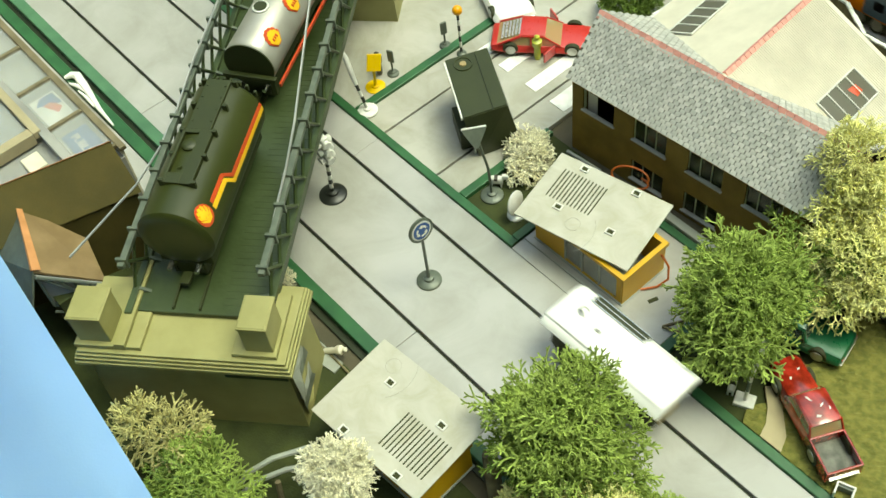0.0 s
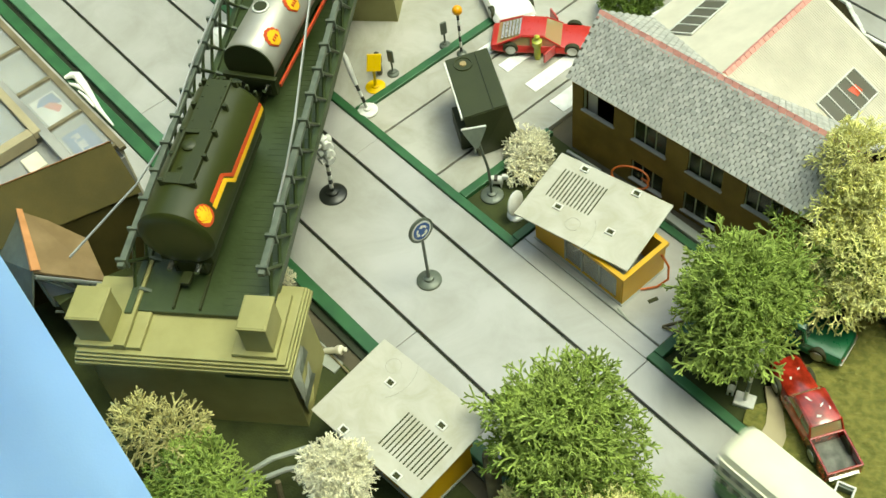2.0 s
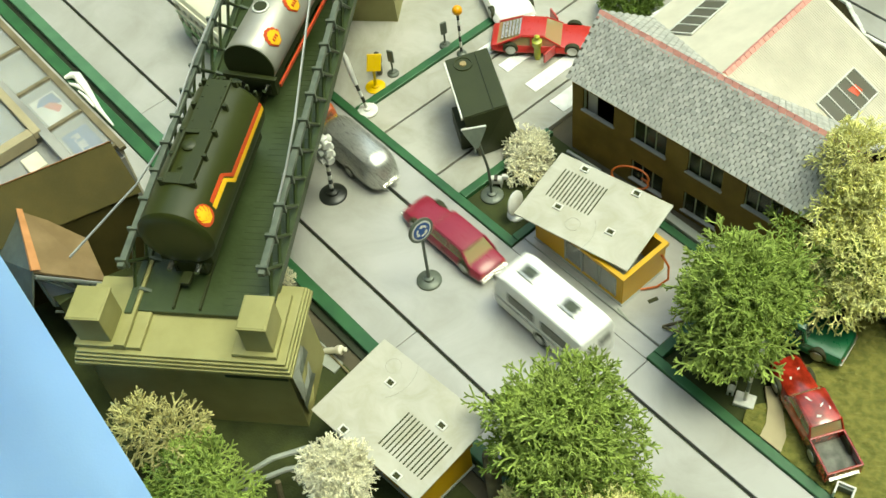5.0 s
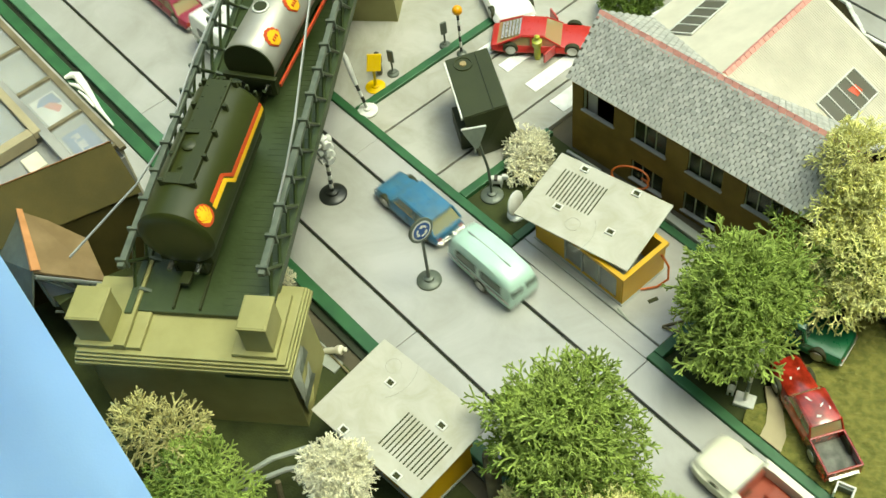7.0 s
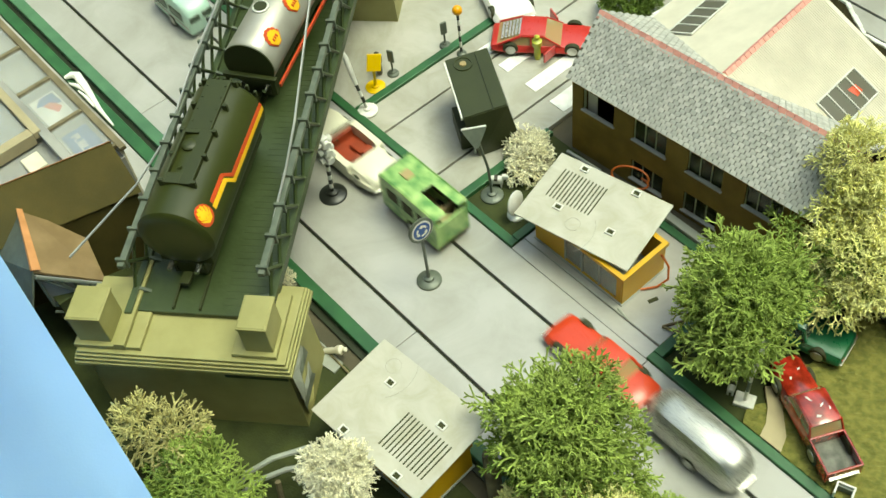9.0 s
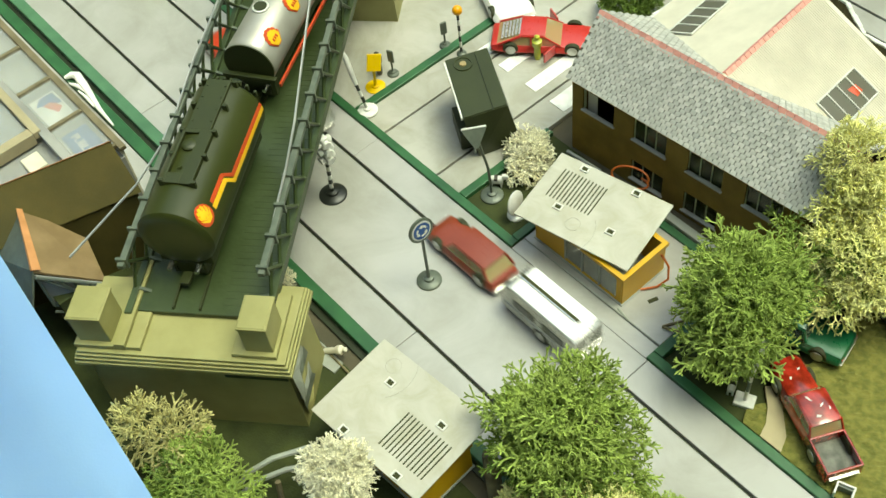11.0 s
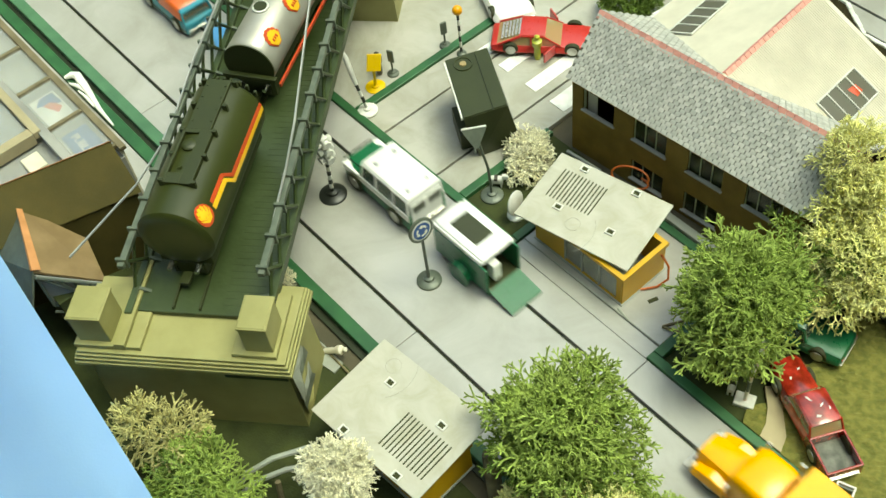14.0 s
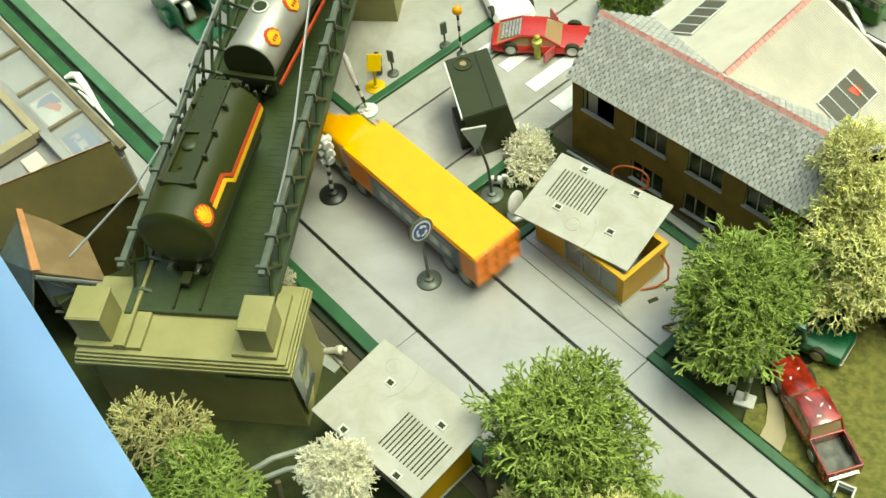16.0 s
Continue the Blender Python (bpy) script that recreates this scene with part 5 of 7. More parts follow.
def off_roader():
    v = thing("off_road_car", "white boxy off-road car with dark green bonnet", "car")
    L, W, H, z0 = 0.075, 0.033, 0.0330, 0.004
    hw = W / 2
    part("body", loft(B(), [(-0.5 * L, 0.97 * hw, 0.94 * hw, z0, 0.0190), (-0.49 * L, hw, 0.97 * hw, z0, 0.0195), (0.22 * L, hw, 0.97 * hw, z0, 0.0195), (0.24 * L, 0.97 * hw, 0.92 * hw, z0, 0.0185), (0.48 * L, 0.96 * hw, 0.88 * hw, z0, 0.0172), (0.495 * L, 0.90 * hw, 0.8 * hw, z0 + 0.001, 0.0155)], 0.12), "v_dark_green", v, smooth=True)
    part("bonnet", box(B(), 0.25 * L, 0.475 * L, -hw * 0.66, hw * 0.66, 0.0168, 0.0194, 0.0008), "v_dark_green", v, "dark green bonnet")
    for s in (-1, 1):
        part("wing", box(B(), 0.24 * L, 0.49 * L, min(s * hw * 0.68, s * hw), max(s * hw * 0.68, s * hw), 0.0120, 0.0176, 0.0008), "v_white", v, "white front wing")
    part("cabin_glass", hull(B(), [(x * L, s * hw * w, z) for s in (-1, 1) for x, w, z in ((-0.49, 0.93, 0.0192), (0.235, 0.93, 0.0192), (-0.485, 0.84, H - 0.002), (0.175, 0.84, H - 0.002))]), "car_glass", v)
    part("roof", loft(B(), [(-0.495 * L, 0.84 * hw, 0.80 * hw, H - 0.0028, H), (-0.485 * L, 0.90 * hw, 0.85 * hw, H - 0.0028, H + 0.0012), (0.17 * L, 0.90 * hw, 0.85 * hw, H - 0.0028, H + 0.0012), (0.19 * L, 0.86 * hw, 0.80 * hw, H - 0.0028, H)], 0.4), "v_white", v, "white roof", smooth=True)
    for s in (-1, 1):
        for x in (-0.48, -0.27, -0.02, 0.20):
            part("pillar", cyl(B(), (x * L, s * hw * 0.94, 0.0190), (x * L - (0.03 * L if x > 0.1 else 0), s * hw * 0.86, H - 0.001), 0.0010, n=6), "v_white", v)
        part("side_panel", box(B(), -0.495 * L, 0.23 * L, s * hw * 0.985 - 0.0006, s * hw * 0.985 + 0.0006, 0.0135, 0.0194, 0.0003), "v_white", v)
    for x, y in ((-0.40, 0.5), (-0.40, -0.5), (0.06, 0.5), (0.06, -0.5)):
        part("roof_lug", box(B(), x * L - 0.0016, x * L + 0.0016, y * hw - 0.0011, y * hw + 0.0011, H + 0.0008, H + 0.0022, 0.0003), "v_silver", v)
    part("rear_door", box(B(), -0.508 * L, -0.49 * L, -hw * 0.82, hw * 0.82, 0.008, H - 0.004, 0.0006), "v_white", v)
    for y in (-0.42, 0.42):
        part("rear_window", box(B(), -0.513 * L, -0.50 * L, (y - 0.30) * hw, (y + 0.30) * hw, 0.020, H - 0.006, 0.0003), "pane", v)
    part("bull_bar", tube(B(), [(0.50 * L, -hw * 0.75, 0.006), (0.525 * L, -hw * 0.75, 0.017), (0.525 * L, hw * 0.75, 0.017), (0.50 * L, hw * 0.75, 0.006)], 0.0008, 6), "chrome", v)
    wheels(v, (-0.29 * L, 0.31 * L), hw - 0.0008, 0.0078, 0.0046)
    bumper(v, -0.51 * L, hw * 0.85, 0.0065)
    lamps(v, 0.492 * L, hw * 0.72, 0.0125)
    return v


def horse_trailer():
    v = thing("horse_trailer", "green horse trailer with white roof and lowered ramp", "trailer")
    L, hw, H = 0.054, 0.0140, 0.0355
    for s in (-1, 1):
        part("side_wall", box(B(), -0.5 * L, 0.46 * L, s * hw - 0.0008, s * hw + 0.0008, 0.005, 0.0300, 0.0004), "v_dark_green", v)
        part("mudguard", lathe(B(), [(0.0050, -0.0025), (0.0092, -0.0025), (0.0092, 0.0025), (0.0050, 0.0025)], 20, pose(-0.05 * L, s * (hw + 0.0028), 0.0075) @ pose(0, 0, 0, 90, 0, 0)), "v_dark_green", v)
        part("upper_side", box(B(), -0.40 * L, 0.46 * L, s * hw * 0.98 - 0.0006, s * hw * 0.98 + 0.0006, 0.0290, 0.0340, 0.0003), "v_white", v)
    part("front_wall", loft(B(), [(0.44 * L, hw, hw * 0.92, 0.005, 0.0340), (0.49 * L, hw * 0.9, hw * 0.82, 0.006, 0.0290), (0.50 * L, hw * 0.8, hw * 0.7, 0.008, 0.0260)], 0.2), "v_dark_green", v)
    part("floor_plate", box(B(), -0.5 * L, 0.46 * L, -hw, hw, 0.0045, 0.0065), "slit", v)
    part("roof", loft(B(), [(-0.42 * L, hw * 0.98, hw * 0.86, 0.0325, H - 0.0005), (-0.40 * L, hw * 1.04, hw * 0.94, 0.0325, H), (0.42 * L, hw * 1.04, hw * 0.94, 0.0325, H), (0.50 * L, hw * 0.92, hw * 0.78, 0.0300, H - 0.003)], 0.5), "v_white", v, "white rounded roof", smooth=True)
    part("roof_panel", box(B(), -0.20 * L, 0.28 * L, -hw * 0.52, hw * 0.52, H - 0.0006, H + 0.0005, 0.0002), "base_metal", v, "dark roof panel")
    part("animal_figure", hull(B(), [(-0.42 * L + dx, 0.004 + dy, z) for dx in (-0.003, 0.003) for dy in (-0.003, 0.003) for z in (0.012, 0.026)]), "v_white", v)
    part("ramp", hull(B(), [(-0.5 * L, s * hw * 0.95, z) for s in (-1, 1) for z in (0.0055, 0.0070)] + [(-0.5 * L - 0.0215, s * hw * 0.95, z) for s in (-1, 1) for z in (0.0010, 0.0024)]), "v_dark_green", v, "lowered green ramp")
    for k in range(5):
        x = -0.5 * L - 0.003 - 0.004 * k
        z = 0.0068 - 0.0046 * (0.003 + 0.004 * k) / 0.0215
        part("ramp_batten", box(B(), x - 0.0004, x + 0.0004, -hw * 0.9, hw * 0.9, z - 0.0004, z + 0.0007), "v_dark_green", v)
    wheels(v, (-0.05 * L,), hw + 0.0016, 0.0068, 0.0040)
    tow_bar(v, 0.5 * L, 0.5 * L + 0.012)
    return v


def lorry():
    v = thing("articulated_lorry", "orange articulated lorry with a long box trailer", "lorry")
    hw = 0.0182
    t0, t1, H = -0.0935, 0.042, 0.0420
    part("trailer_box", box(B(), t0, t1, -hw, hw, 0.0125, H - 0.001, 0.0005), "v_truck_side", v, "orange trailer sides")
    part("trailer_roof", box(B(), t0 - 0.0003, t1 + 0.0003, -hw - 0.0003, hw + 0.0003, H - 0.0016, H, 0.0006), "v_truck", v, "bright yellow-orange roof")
    for s in (-1, 1):
        part("side_panel", box(B(), -0.078, 0.014, s * hw - 0.0004, s * hw + 0.0005, 0.0140, H - 0.0065), "v_navy", v, "slate-blue side panel")
        for k in range(6):
            part("lettering_bar", box(B(), -0.070 + 0.0130 * k, -0.061 + 0.0130 * k, s * hw - 0.0004, s * hw + 0.0008, 0.021, 0.029), "v_silver", v, "plain pale bar of lettering")
        part("rail", box(B(), t0, t1, s * hw - 0.0005, s * hw + 0.0007, H - 0.0032, H - 0.0020), "v_truck", v)
    for k in range(5):
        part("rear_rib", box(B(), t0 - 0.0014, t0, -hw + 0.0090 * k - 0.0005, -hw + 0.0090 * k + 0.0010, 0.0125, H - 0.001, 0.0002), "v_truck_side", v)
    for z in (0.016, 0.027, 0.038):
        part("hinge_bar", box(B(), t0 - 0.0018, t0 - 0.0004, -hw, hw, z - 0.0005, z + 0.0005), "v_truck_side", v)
    part("chassis", box(B(), t0 + 0.004, 0.090, -0.0070, 0.0070, 0.0075, 0.0125, 0.0005), "base_metal", v)
    part("sleeper_cab", loft(B(), [(0.046, 0.0150, 0.0142, 0.008, 0.0340), (0.050, 0.0158, 0.0150, 0.007, 0.0352), (0.066, 0.0158, 0.0146, 0.007, 0.0352), (0.071, 0.0150, 0.0136, 0.007, 0.0320)], 0.25), "v_truck", v, "orange cab", smooth=True)
    part("windscreen", hull(B(), [(0.0700, -0.0130, 0.0225), (0.0700, 0.0130, 0.0225), (0.0690, -0.0115, 0.0315), (0.0690, 0.0115, 0.0315), (0.0722, -0.0130, 0.0225), (0.0722, 0.0130, 0.0225), (0.0712, -0.0115, 0.0315), (0.0712, 0.0115, 0.0315)]), "pane", v)
    part("bonnet", loft(B(), [(0.070, 0.0120, 0.0105, 0.007, 0.0225), (0.090, 0.0108, 0.0092, 0.007, 0.0205), (0.0970, 0.0098, 0.0082, 0.008, 0.0185)], 0.35), "v_truck", v, "orange bonnet", smooth=True)
    for s in (-1, 1):
        part("mudguard", loft(B(), [(0.071, s * 0.0 + 0.0045, 0.0035, 0.008, 0.0150), (0.082, 0.0048, 0.0040, 0.009, 0.0172), (0.0945, 0.0045, 0.0030, 0.007, 0.0120)], 0.3), "v_truck", v).location.y = s * 0.0128
        part("exhaust_stack", cyl(B(), (0.0470, s * 0.0165, 0.010), (0.0470, s * 0.0165, 0.0385), 0.0011, n=8), "chrome", v)
        part("mirror", box(B(), 0.0690, 0.0702, s * 0.0182 - 0.0014, s * 0.0182 + 0.0014, 0.0240, 0.0300, 0.0003), "chrome", v)
        part("fuel_tank", cyl(B(), (0.048, s * 0.0130, 0.0090), (0.064, s * 0.0130, 0.0090), 0.0040, n=12), "chrome", v)
    part("grille", box(B(), 0.0966, 0.0982, -0.0075, 0.0075, 0.0085, 0.0170, 0.0004), "chrome", v)
    bumper(v, 0.0990, 0.0160, 0.0065)
    lamps(v, 0.0955, 0.0130, 0.0110)
    wheels(v, (-0.080, -0.064, 0.030, 0.046), hw - 0.0030, 0.0080, 0.0050)
    wheels(v, (0.083,), 0.0135, 0.0080, 0.0040)
    return v


# the convoy: vehicle and where its middle starts on the drive slot (metres along the road)
CONVOY = [
    (delivery_float(), 0.174),
    (bus(), 0.6849),
    (cover_pickup("yellow pickup truck with an orange canopy", "v_yellow", "v_orange", 0.071, 0.0275, 0.0225, False), 0.7696),
    (streamlined_trailer(), 0.8456),
    (saloon("saloon_car", "deep magenta model saloon car with pale windows", 0.082, 0.0265, 0.0205, "v_magenta", "amber_glass"), 0.9476),
    (caravan("white caravan with two grey roof lights", 0.078, 0.0300, 0.0365, "v_white", "skylights"), 1.0436),
    (saloon("saloon_car", "mid-blue scuffed model saloon car towing a caravan", 0.068, 0.0285, 0.0225, "v_blue", "amber_glass", xa=-0.46, xb=0.18), 1.2702),
    (caravan("pale mint caravan with a rounded roof", 0.062, 0.0275, 0.0300, "v_mint", "round"), 1.3462),
    (convertible(), 1.5720),
    (cattle_trailer(), 1.6571),
    (saloon("saloon_car", "bright red flat model saloon car", 0.078, 0.0285, 0.0195, "v_red", "amber_glass", xa=-0.28, xb=0.13), 1.8235),
    (streamlined_trailer(), 1.9015),
    (saloon("saloon_car", "brown-red model saloon car towing a caravan", 0.068, 0.0265, 0.0205, "v_brown_red", "amber_glass", xa=-0.44, xb=0.18), 2.0981),
    (caravan("silver-white boxy caravan with a dark roof slot", 0.066, 0.0260, 0.0285, "v_silver", "slot"), 2.1741),
    (cover_pickup("teal pickup truck with an orange roof canopy", "v_teal", "v_orange", 0.074, 0.0300, 0.0245, True), 2.4229),
    (boat_trailer(), 2.5195),
    (off_roader(), 2.7090),
    (horse_trailer(), 2.7962),
    (lorry(), 3.0911),
]
for v, s0 in CONVOY:
    v["group"] = "vehicles of the road convoy"

# ---- parked vehicles ----
saloon("saloon_car", "bright red toy sports coupe with a door open on the crossing", 0.078, 0.031, 0.0185, "v_porsche", "amber_glass", xa=-0.44, xb=0.20, rr=0.24, rf=0.17, waist=0.54, m=pose(-0.0745, 0.1795, 0.0, 0, 0, 41))
coupe = bpy.data.objects["saloon_car.004"]
bm = B()
for k in range(6):
    box(bm, -0.031 + 0.0027 * k, -0.0295 + 0.0027 * k, -0.009, 0.009, 0.0120 + 0.0010 * k, 0.0130 + 0.0010 * k)
part("rear_louvre", bm, "v_silver", coupe, "grey rear window louvres")
part("open_door", box(B(), -0.013, 0.0, -0.0008, 0.0008, 0.004, 0.013, 0.0005), "v_porsche", coupe, "open red door").matrix_local = pose(0.011, -0.0155, 0, 0, 0, 55)
part("open_door", box(B(), -0.013, 0.0, -0.0008, 0.0008, 0.004, 0.013, 0.0005), "v_porsche", coupe, "open red door").matrix_local = pose(0.011, 0.0155, 0, 0, 0, -60)
saloon("saloon_car", "white saloon car with chrome bumper by the crossing", 0.076, 0.036, 0.022, "v_white", "amber_glass", m=pose(-0.138, 0.196, 0.0006, 0, 0, -25 + 360))
saloon("saloon_car", "glossy dark green car parked on the grass under trees", 0.072, 0.0285, 0.0215, "v_dark_green", "car_glass", xa=-0.18, xb=0.16, rr=0.05, m=pose(0.2255, 0.1030, 0.0022, 0, 0, 193))
saloon("saloon_car", "dull silver car parked on the far pavement", 0.070, 0.030, 0.018, "v_silver", "car_glass", m=pose(0.236, 0.205, 0.0004, 0, 0, 150))
saloon("saloon_car", "dark olive car parked on the sandy path", 0.075, 0.032, 0.022, "v_dark_van", "car_glass", m=pose(0.286, 0.150, 0.0018, 0, 0, 150))
# chipped red pickup with an open bed
rp = thing("pickup_truck", "chipped red toy pickup truck with an empty grey bed", "pickup truck", pose(0.2728, 0.0602, 0.0022, 0, 0, 153.5) @ Matrix.Diagonal((0.93, 0.78, 0.90, 1)))
PL, PH = 0.085, 0.0145
part("front_body", loft(B(), [(-0.17 * PL, 0.0145, 0.0132, 0.003, PH), (0.16 * PL, 0.0145, 0.0132, 0.003, PH), (0.44 * PL, 0.0140, 0.0124, 0.003, PH * 0.92), (0.50 * PL, 0.0125, 0.0105, 0.004, PH * 0.72)], 0.25), "v_worn_red", rp, smooth=True)
greenhouse(rp, -0.20 * PL, 0.17 * PL, 0.05 * PL, 0.075 * PL, 0.0138, PH * 0.98, 0.0225, "v_worn_red", "amber_glass", 0.86)
part("bed_floor", box(B(), -0.49 * PL, -0.17 * PL, -0.0125, 0.0125, 0.003, 0.0060), "bed_grey", rp, "worn grey bed")
for s in (-1, 1):
    part("bed_side", box(B(), -0.50 * PL, -0.165 * PL, s * 0.0134 - 0.0009, s * 0.0134 + 0.0009, 0.003, PH, 0.0005), "v_worn_red", rp)
part("tailgate", box(B(), -0.50 * PL, -0.482 * PL, -0.0134, 0.0134, 0.003, PH, 0.0005), "v_worn_red", rp)
part("bed_front", box(B(), -0.215 * PL, -0.165 * PL, -0.0134, 0.0134, 0.003, PH, 0.0006), "v_worn_red", rp)
random.seed(31)
# glossy highlights laid on as white slivers on bonnet and roof
for x, y, z in ((0.30, 0.004, PH * 0.965), (0.36, -0.005, PH * 0.95), (0.05, 0.004, 0.0237), (-0.02, -0.003, 0.0237), (-0.10, 0.003, 0.0237), (-0.06, -0.0075, 0.0235)):
    a = random.uniform(0, 3.1)
    l_, w_ = random.uniform(0.0010, 0.0032), random.uniform(0.0007, 0.0017)
    part("paint_chip", hull(B(), [(x * PL + l_ * c * math.cos(a) - w_ * d * math.sin(a), y + l_ * c * math.sin(a) + w_ * d * math.cos(a), z + e) for c, d in ((-1, 0.2), (-0.3, 1), (1, 0.1), (0.4, -1)) for e in (-0.0008, 0.0004)]), "sign_white", rp, "white painted highlight")
wheels(rp, (-0.29 * PL, 0.31 * PL), 0.0134, 0.0066)
bumper(rp, -0.505 * PL, 0.012, 0.006)
bumper(rp, 0.503 * PL, 0.012, 0.006)
lamps(rp, 0.492 * PL, 0.009, 0.0085)


# ---- lichen trees and bushes ----
def sprig(rng, depth=4, length=0.0054, radius=0.00070):
    """A forked lichen sprig as vertices and triangles; it grows along +z."""
    vs, fs = [], []

    def limb(p, d, l, r, left):
        q = p + d * l
        side = d.orthogonal().normalized()
        up = d.cross(side)
        r2 = r * 0.90
        base = len(vs)
        for c, rr in ((p, r), (q, r2)):
            for k in range(3):
                a = k * 2.0944
                vs.append(c + (side * math.cos(a) + up * math.sin(a)) * rr)
        for k in range(3):
            n = (k + 1) % 3
            fs.append((base + k, base + n, base + 3 + n))
            fs.append((base + k, base + 3 + n, base + 3 + k))
        if left == 0:
            vs.append(q + d * r2 * 1.2)
            for k in range(3):
                fs.append((base + 3 + k, base + 3 + (k + 1) % 3, base + 6))
            return
        twist = rng.uniform(0, 6.28)
        for s in ((0, 3.14) if rng.random() < 0.80 else (0, 2.1, 4.2)):
            o = side * math.cos(twist + s) + up * math.sin(twist + s)
            limb(q, (d + o * rng.uniform(0.40, 0.80)).normalized(), l * rng.uniform(0.55, 0.92), r2, left - 1)

    limb(Vector((0, 0, 0)), Vector((0, 0, 1)), length, radius, depth)
    return np.array([tuple(v) for v in vs]), np.array(fs)


SPRIGS = [sprig(random.Random(k)) for k in range(8)]


def lichen(name, blobs, mat, parent, seed, density=1.0, size=1.0):
    """A crown of sprigs over uneven blobs (x, y, z, radius, flatness)."""
    rng = random.Random(seed)
    allv, allf, base = [], [], 0
    for x, y, z, r, flat in blobs:
        count = int(density * 130 * (r / 0.02) ** 2 / size ** 2)
        for k in range(count):
            n = Vector((rng.gauss(0, 1), rng.gauss(0, 1), rng.gauss(0.25, 1))).normalized()
            lump = 0.74 + 0.52 * noise.noise(n * 2.2 + Vector((seed, x * 40, 0)))
            dep = rng.choice((0.62, 0.78, 0.88, 0.9))
            p = Vector((x + n.x * r * lump * dep, y + n.y * r * lump * dep, z + n.z * r * lump * dep * flat))
            if p.z < 0.002:
                continue
            d = (n + Vector((rng.uniform(-0.7, 0.7), rng.uniform(-0.7, 0.7), rng.uniform(-0.4, 0.7)))).normalized()
            m = np.array((d.to_track_quat("Z", "Y") @ Euler((0, 0, rng.uniform(0, 6.28))).to_quaternion()).to_matrix()) * (size * rng.uniform(0.55, 1.0))
            v, f = rng.choice(SPRIGS)
            allv.append(v @ m.T + np.array(p))
            allf.append(f + base)
            base += len(v)
    me = bpy.data.meshes.new(name)
    v, f = np.concatenate(allv), np.concatenate(allf)
    me.from_pydata(v.tolist(), [], f.tolist())
    me.materials.append(M[mat])
    ob = new(name, me)
    ob.parent = parent
    return ob


def trunk(pts, r0, r1, parent):
    n = len(pts)
    return part("trunk", tube(B(), pts, [r0 + (r1 - r0) * i / (n - 1) for i in range(n)], 9), "trunk", parent, smooth=True)


def tree(label, base, crowns, trunk_pts, r0, limbs=(), seed=1, name="tree"):
    t = thing(name, label, "tree" if name == "tree" else "bush", Matrix.Translation(base))
    inv = Vector(base)
    if trunk_pts:
        trunk([Vector(p) - inv for p in trunk_pts], r0, r0 * (0.82 if r0 > 0.005 else 0.5), t)
        for l in limbs:
            part("limb", tube(B(), [Vector(p) - inv for p in l], [r0 * 0.5] * (len(l) - 1) + [r0 * 0.25], 6), "trunk", t)
    for k, (mat, blobs, dens, size) in enumerate(crowns):
        lichen("crown", [(x - base[0], y - base[1], z - base[2], r, f) for x, y, z, r, f in blobs], mat, t, seed * 10 + k, dens, size)
    return t


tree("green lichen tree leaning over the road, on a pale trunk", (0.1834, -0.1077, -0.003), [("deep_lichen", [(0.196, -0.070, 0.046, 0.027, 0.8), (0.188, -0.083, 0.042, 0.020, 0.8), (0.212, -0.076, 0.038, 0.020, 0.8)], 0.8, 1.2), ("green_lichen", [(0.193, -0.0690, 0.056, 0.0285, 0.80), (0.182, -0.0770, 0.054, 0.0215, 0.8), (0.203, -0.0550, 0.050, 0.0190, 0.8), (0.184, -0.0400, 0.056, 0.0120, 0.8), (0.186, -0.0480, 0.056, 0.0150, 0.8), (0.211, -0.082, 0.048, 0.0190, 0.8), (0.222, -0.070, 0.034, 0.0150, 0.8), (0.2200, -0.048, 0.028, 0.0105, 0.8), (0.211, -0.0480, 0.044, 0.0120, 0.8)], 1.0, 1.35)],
     [(0.1834, -0.1077, -0.003), (0.1762, -0.1035, 0.015), (0.1695, -0.0995, 0.0315)], 0.0052, [[(0.176, -0.103, 0.016), (0.184, -0.088, 0.034), (0.192, -0.072, 0.052)], [(0.187, -0.092, 0.036), (0.176, -0.072, 0.056)], [(0.190, -0.08, 0.045), (0.208, -0.052, 0.060)]], 1)
tree("low green lichen hedge along the road edge", (0.247, -0.066, 0.0), [("green_lichen", [(0.243, -0.060, 0.010, 0.012, 0.8), (0.257, -0.052, 0.010, 0.013, 0.8), (0.272, -0.060, 0.010, 0.014, 0.8), (0.290, -0.058, 0.010, 0.014, 0.8)], 1.3, 0.75)], None, 0, (), 2, "bush")
tree("yellow-green lichen bush under the leaning tree", (0.222, -0.100, -0.003), [("yellow_lichen", [(0.224, -0.086, 0.030, 0.018, 0.8), (0.240, -0.074, 0.020, 0.016, 0.8), (0.208, -0.104, 0.022, 0.018, 0.8)], 1.0, 0.9)], [(0.222, -0.100, -0.003), (0.223, -0.092, 0.018)], 0.002, (), 3, "bush")
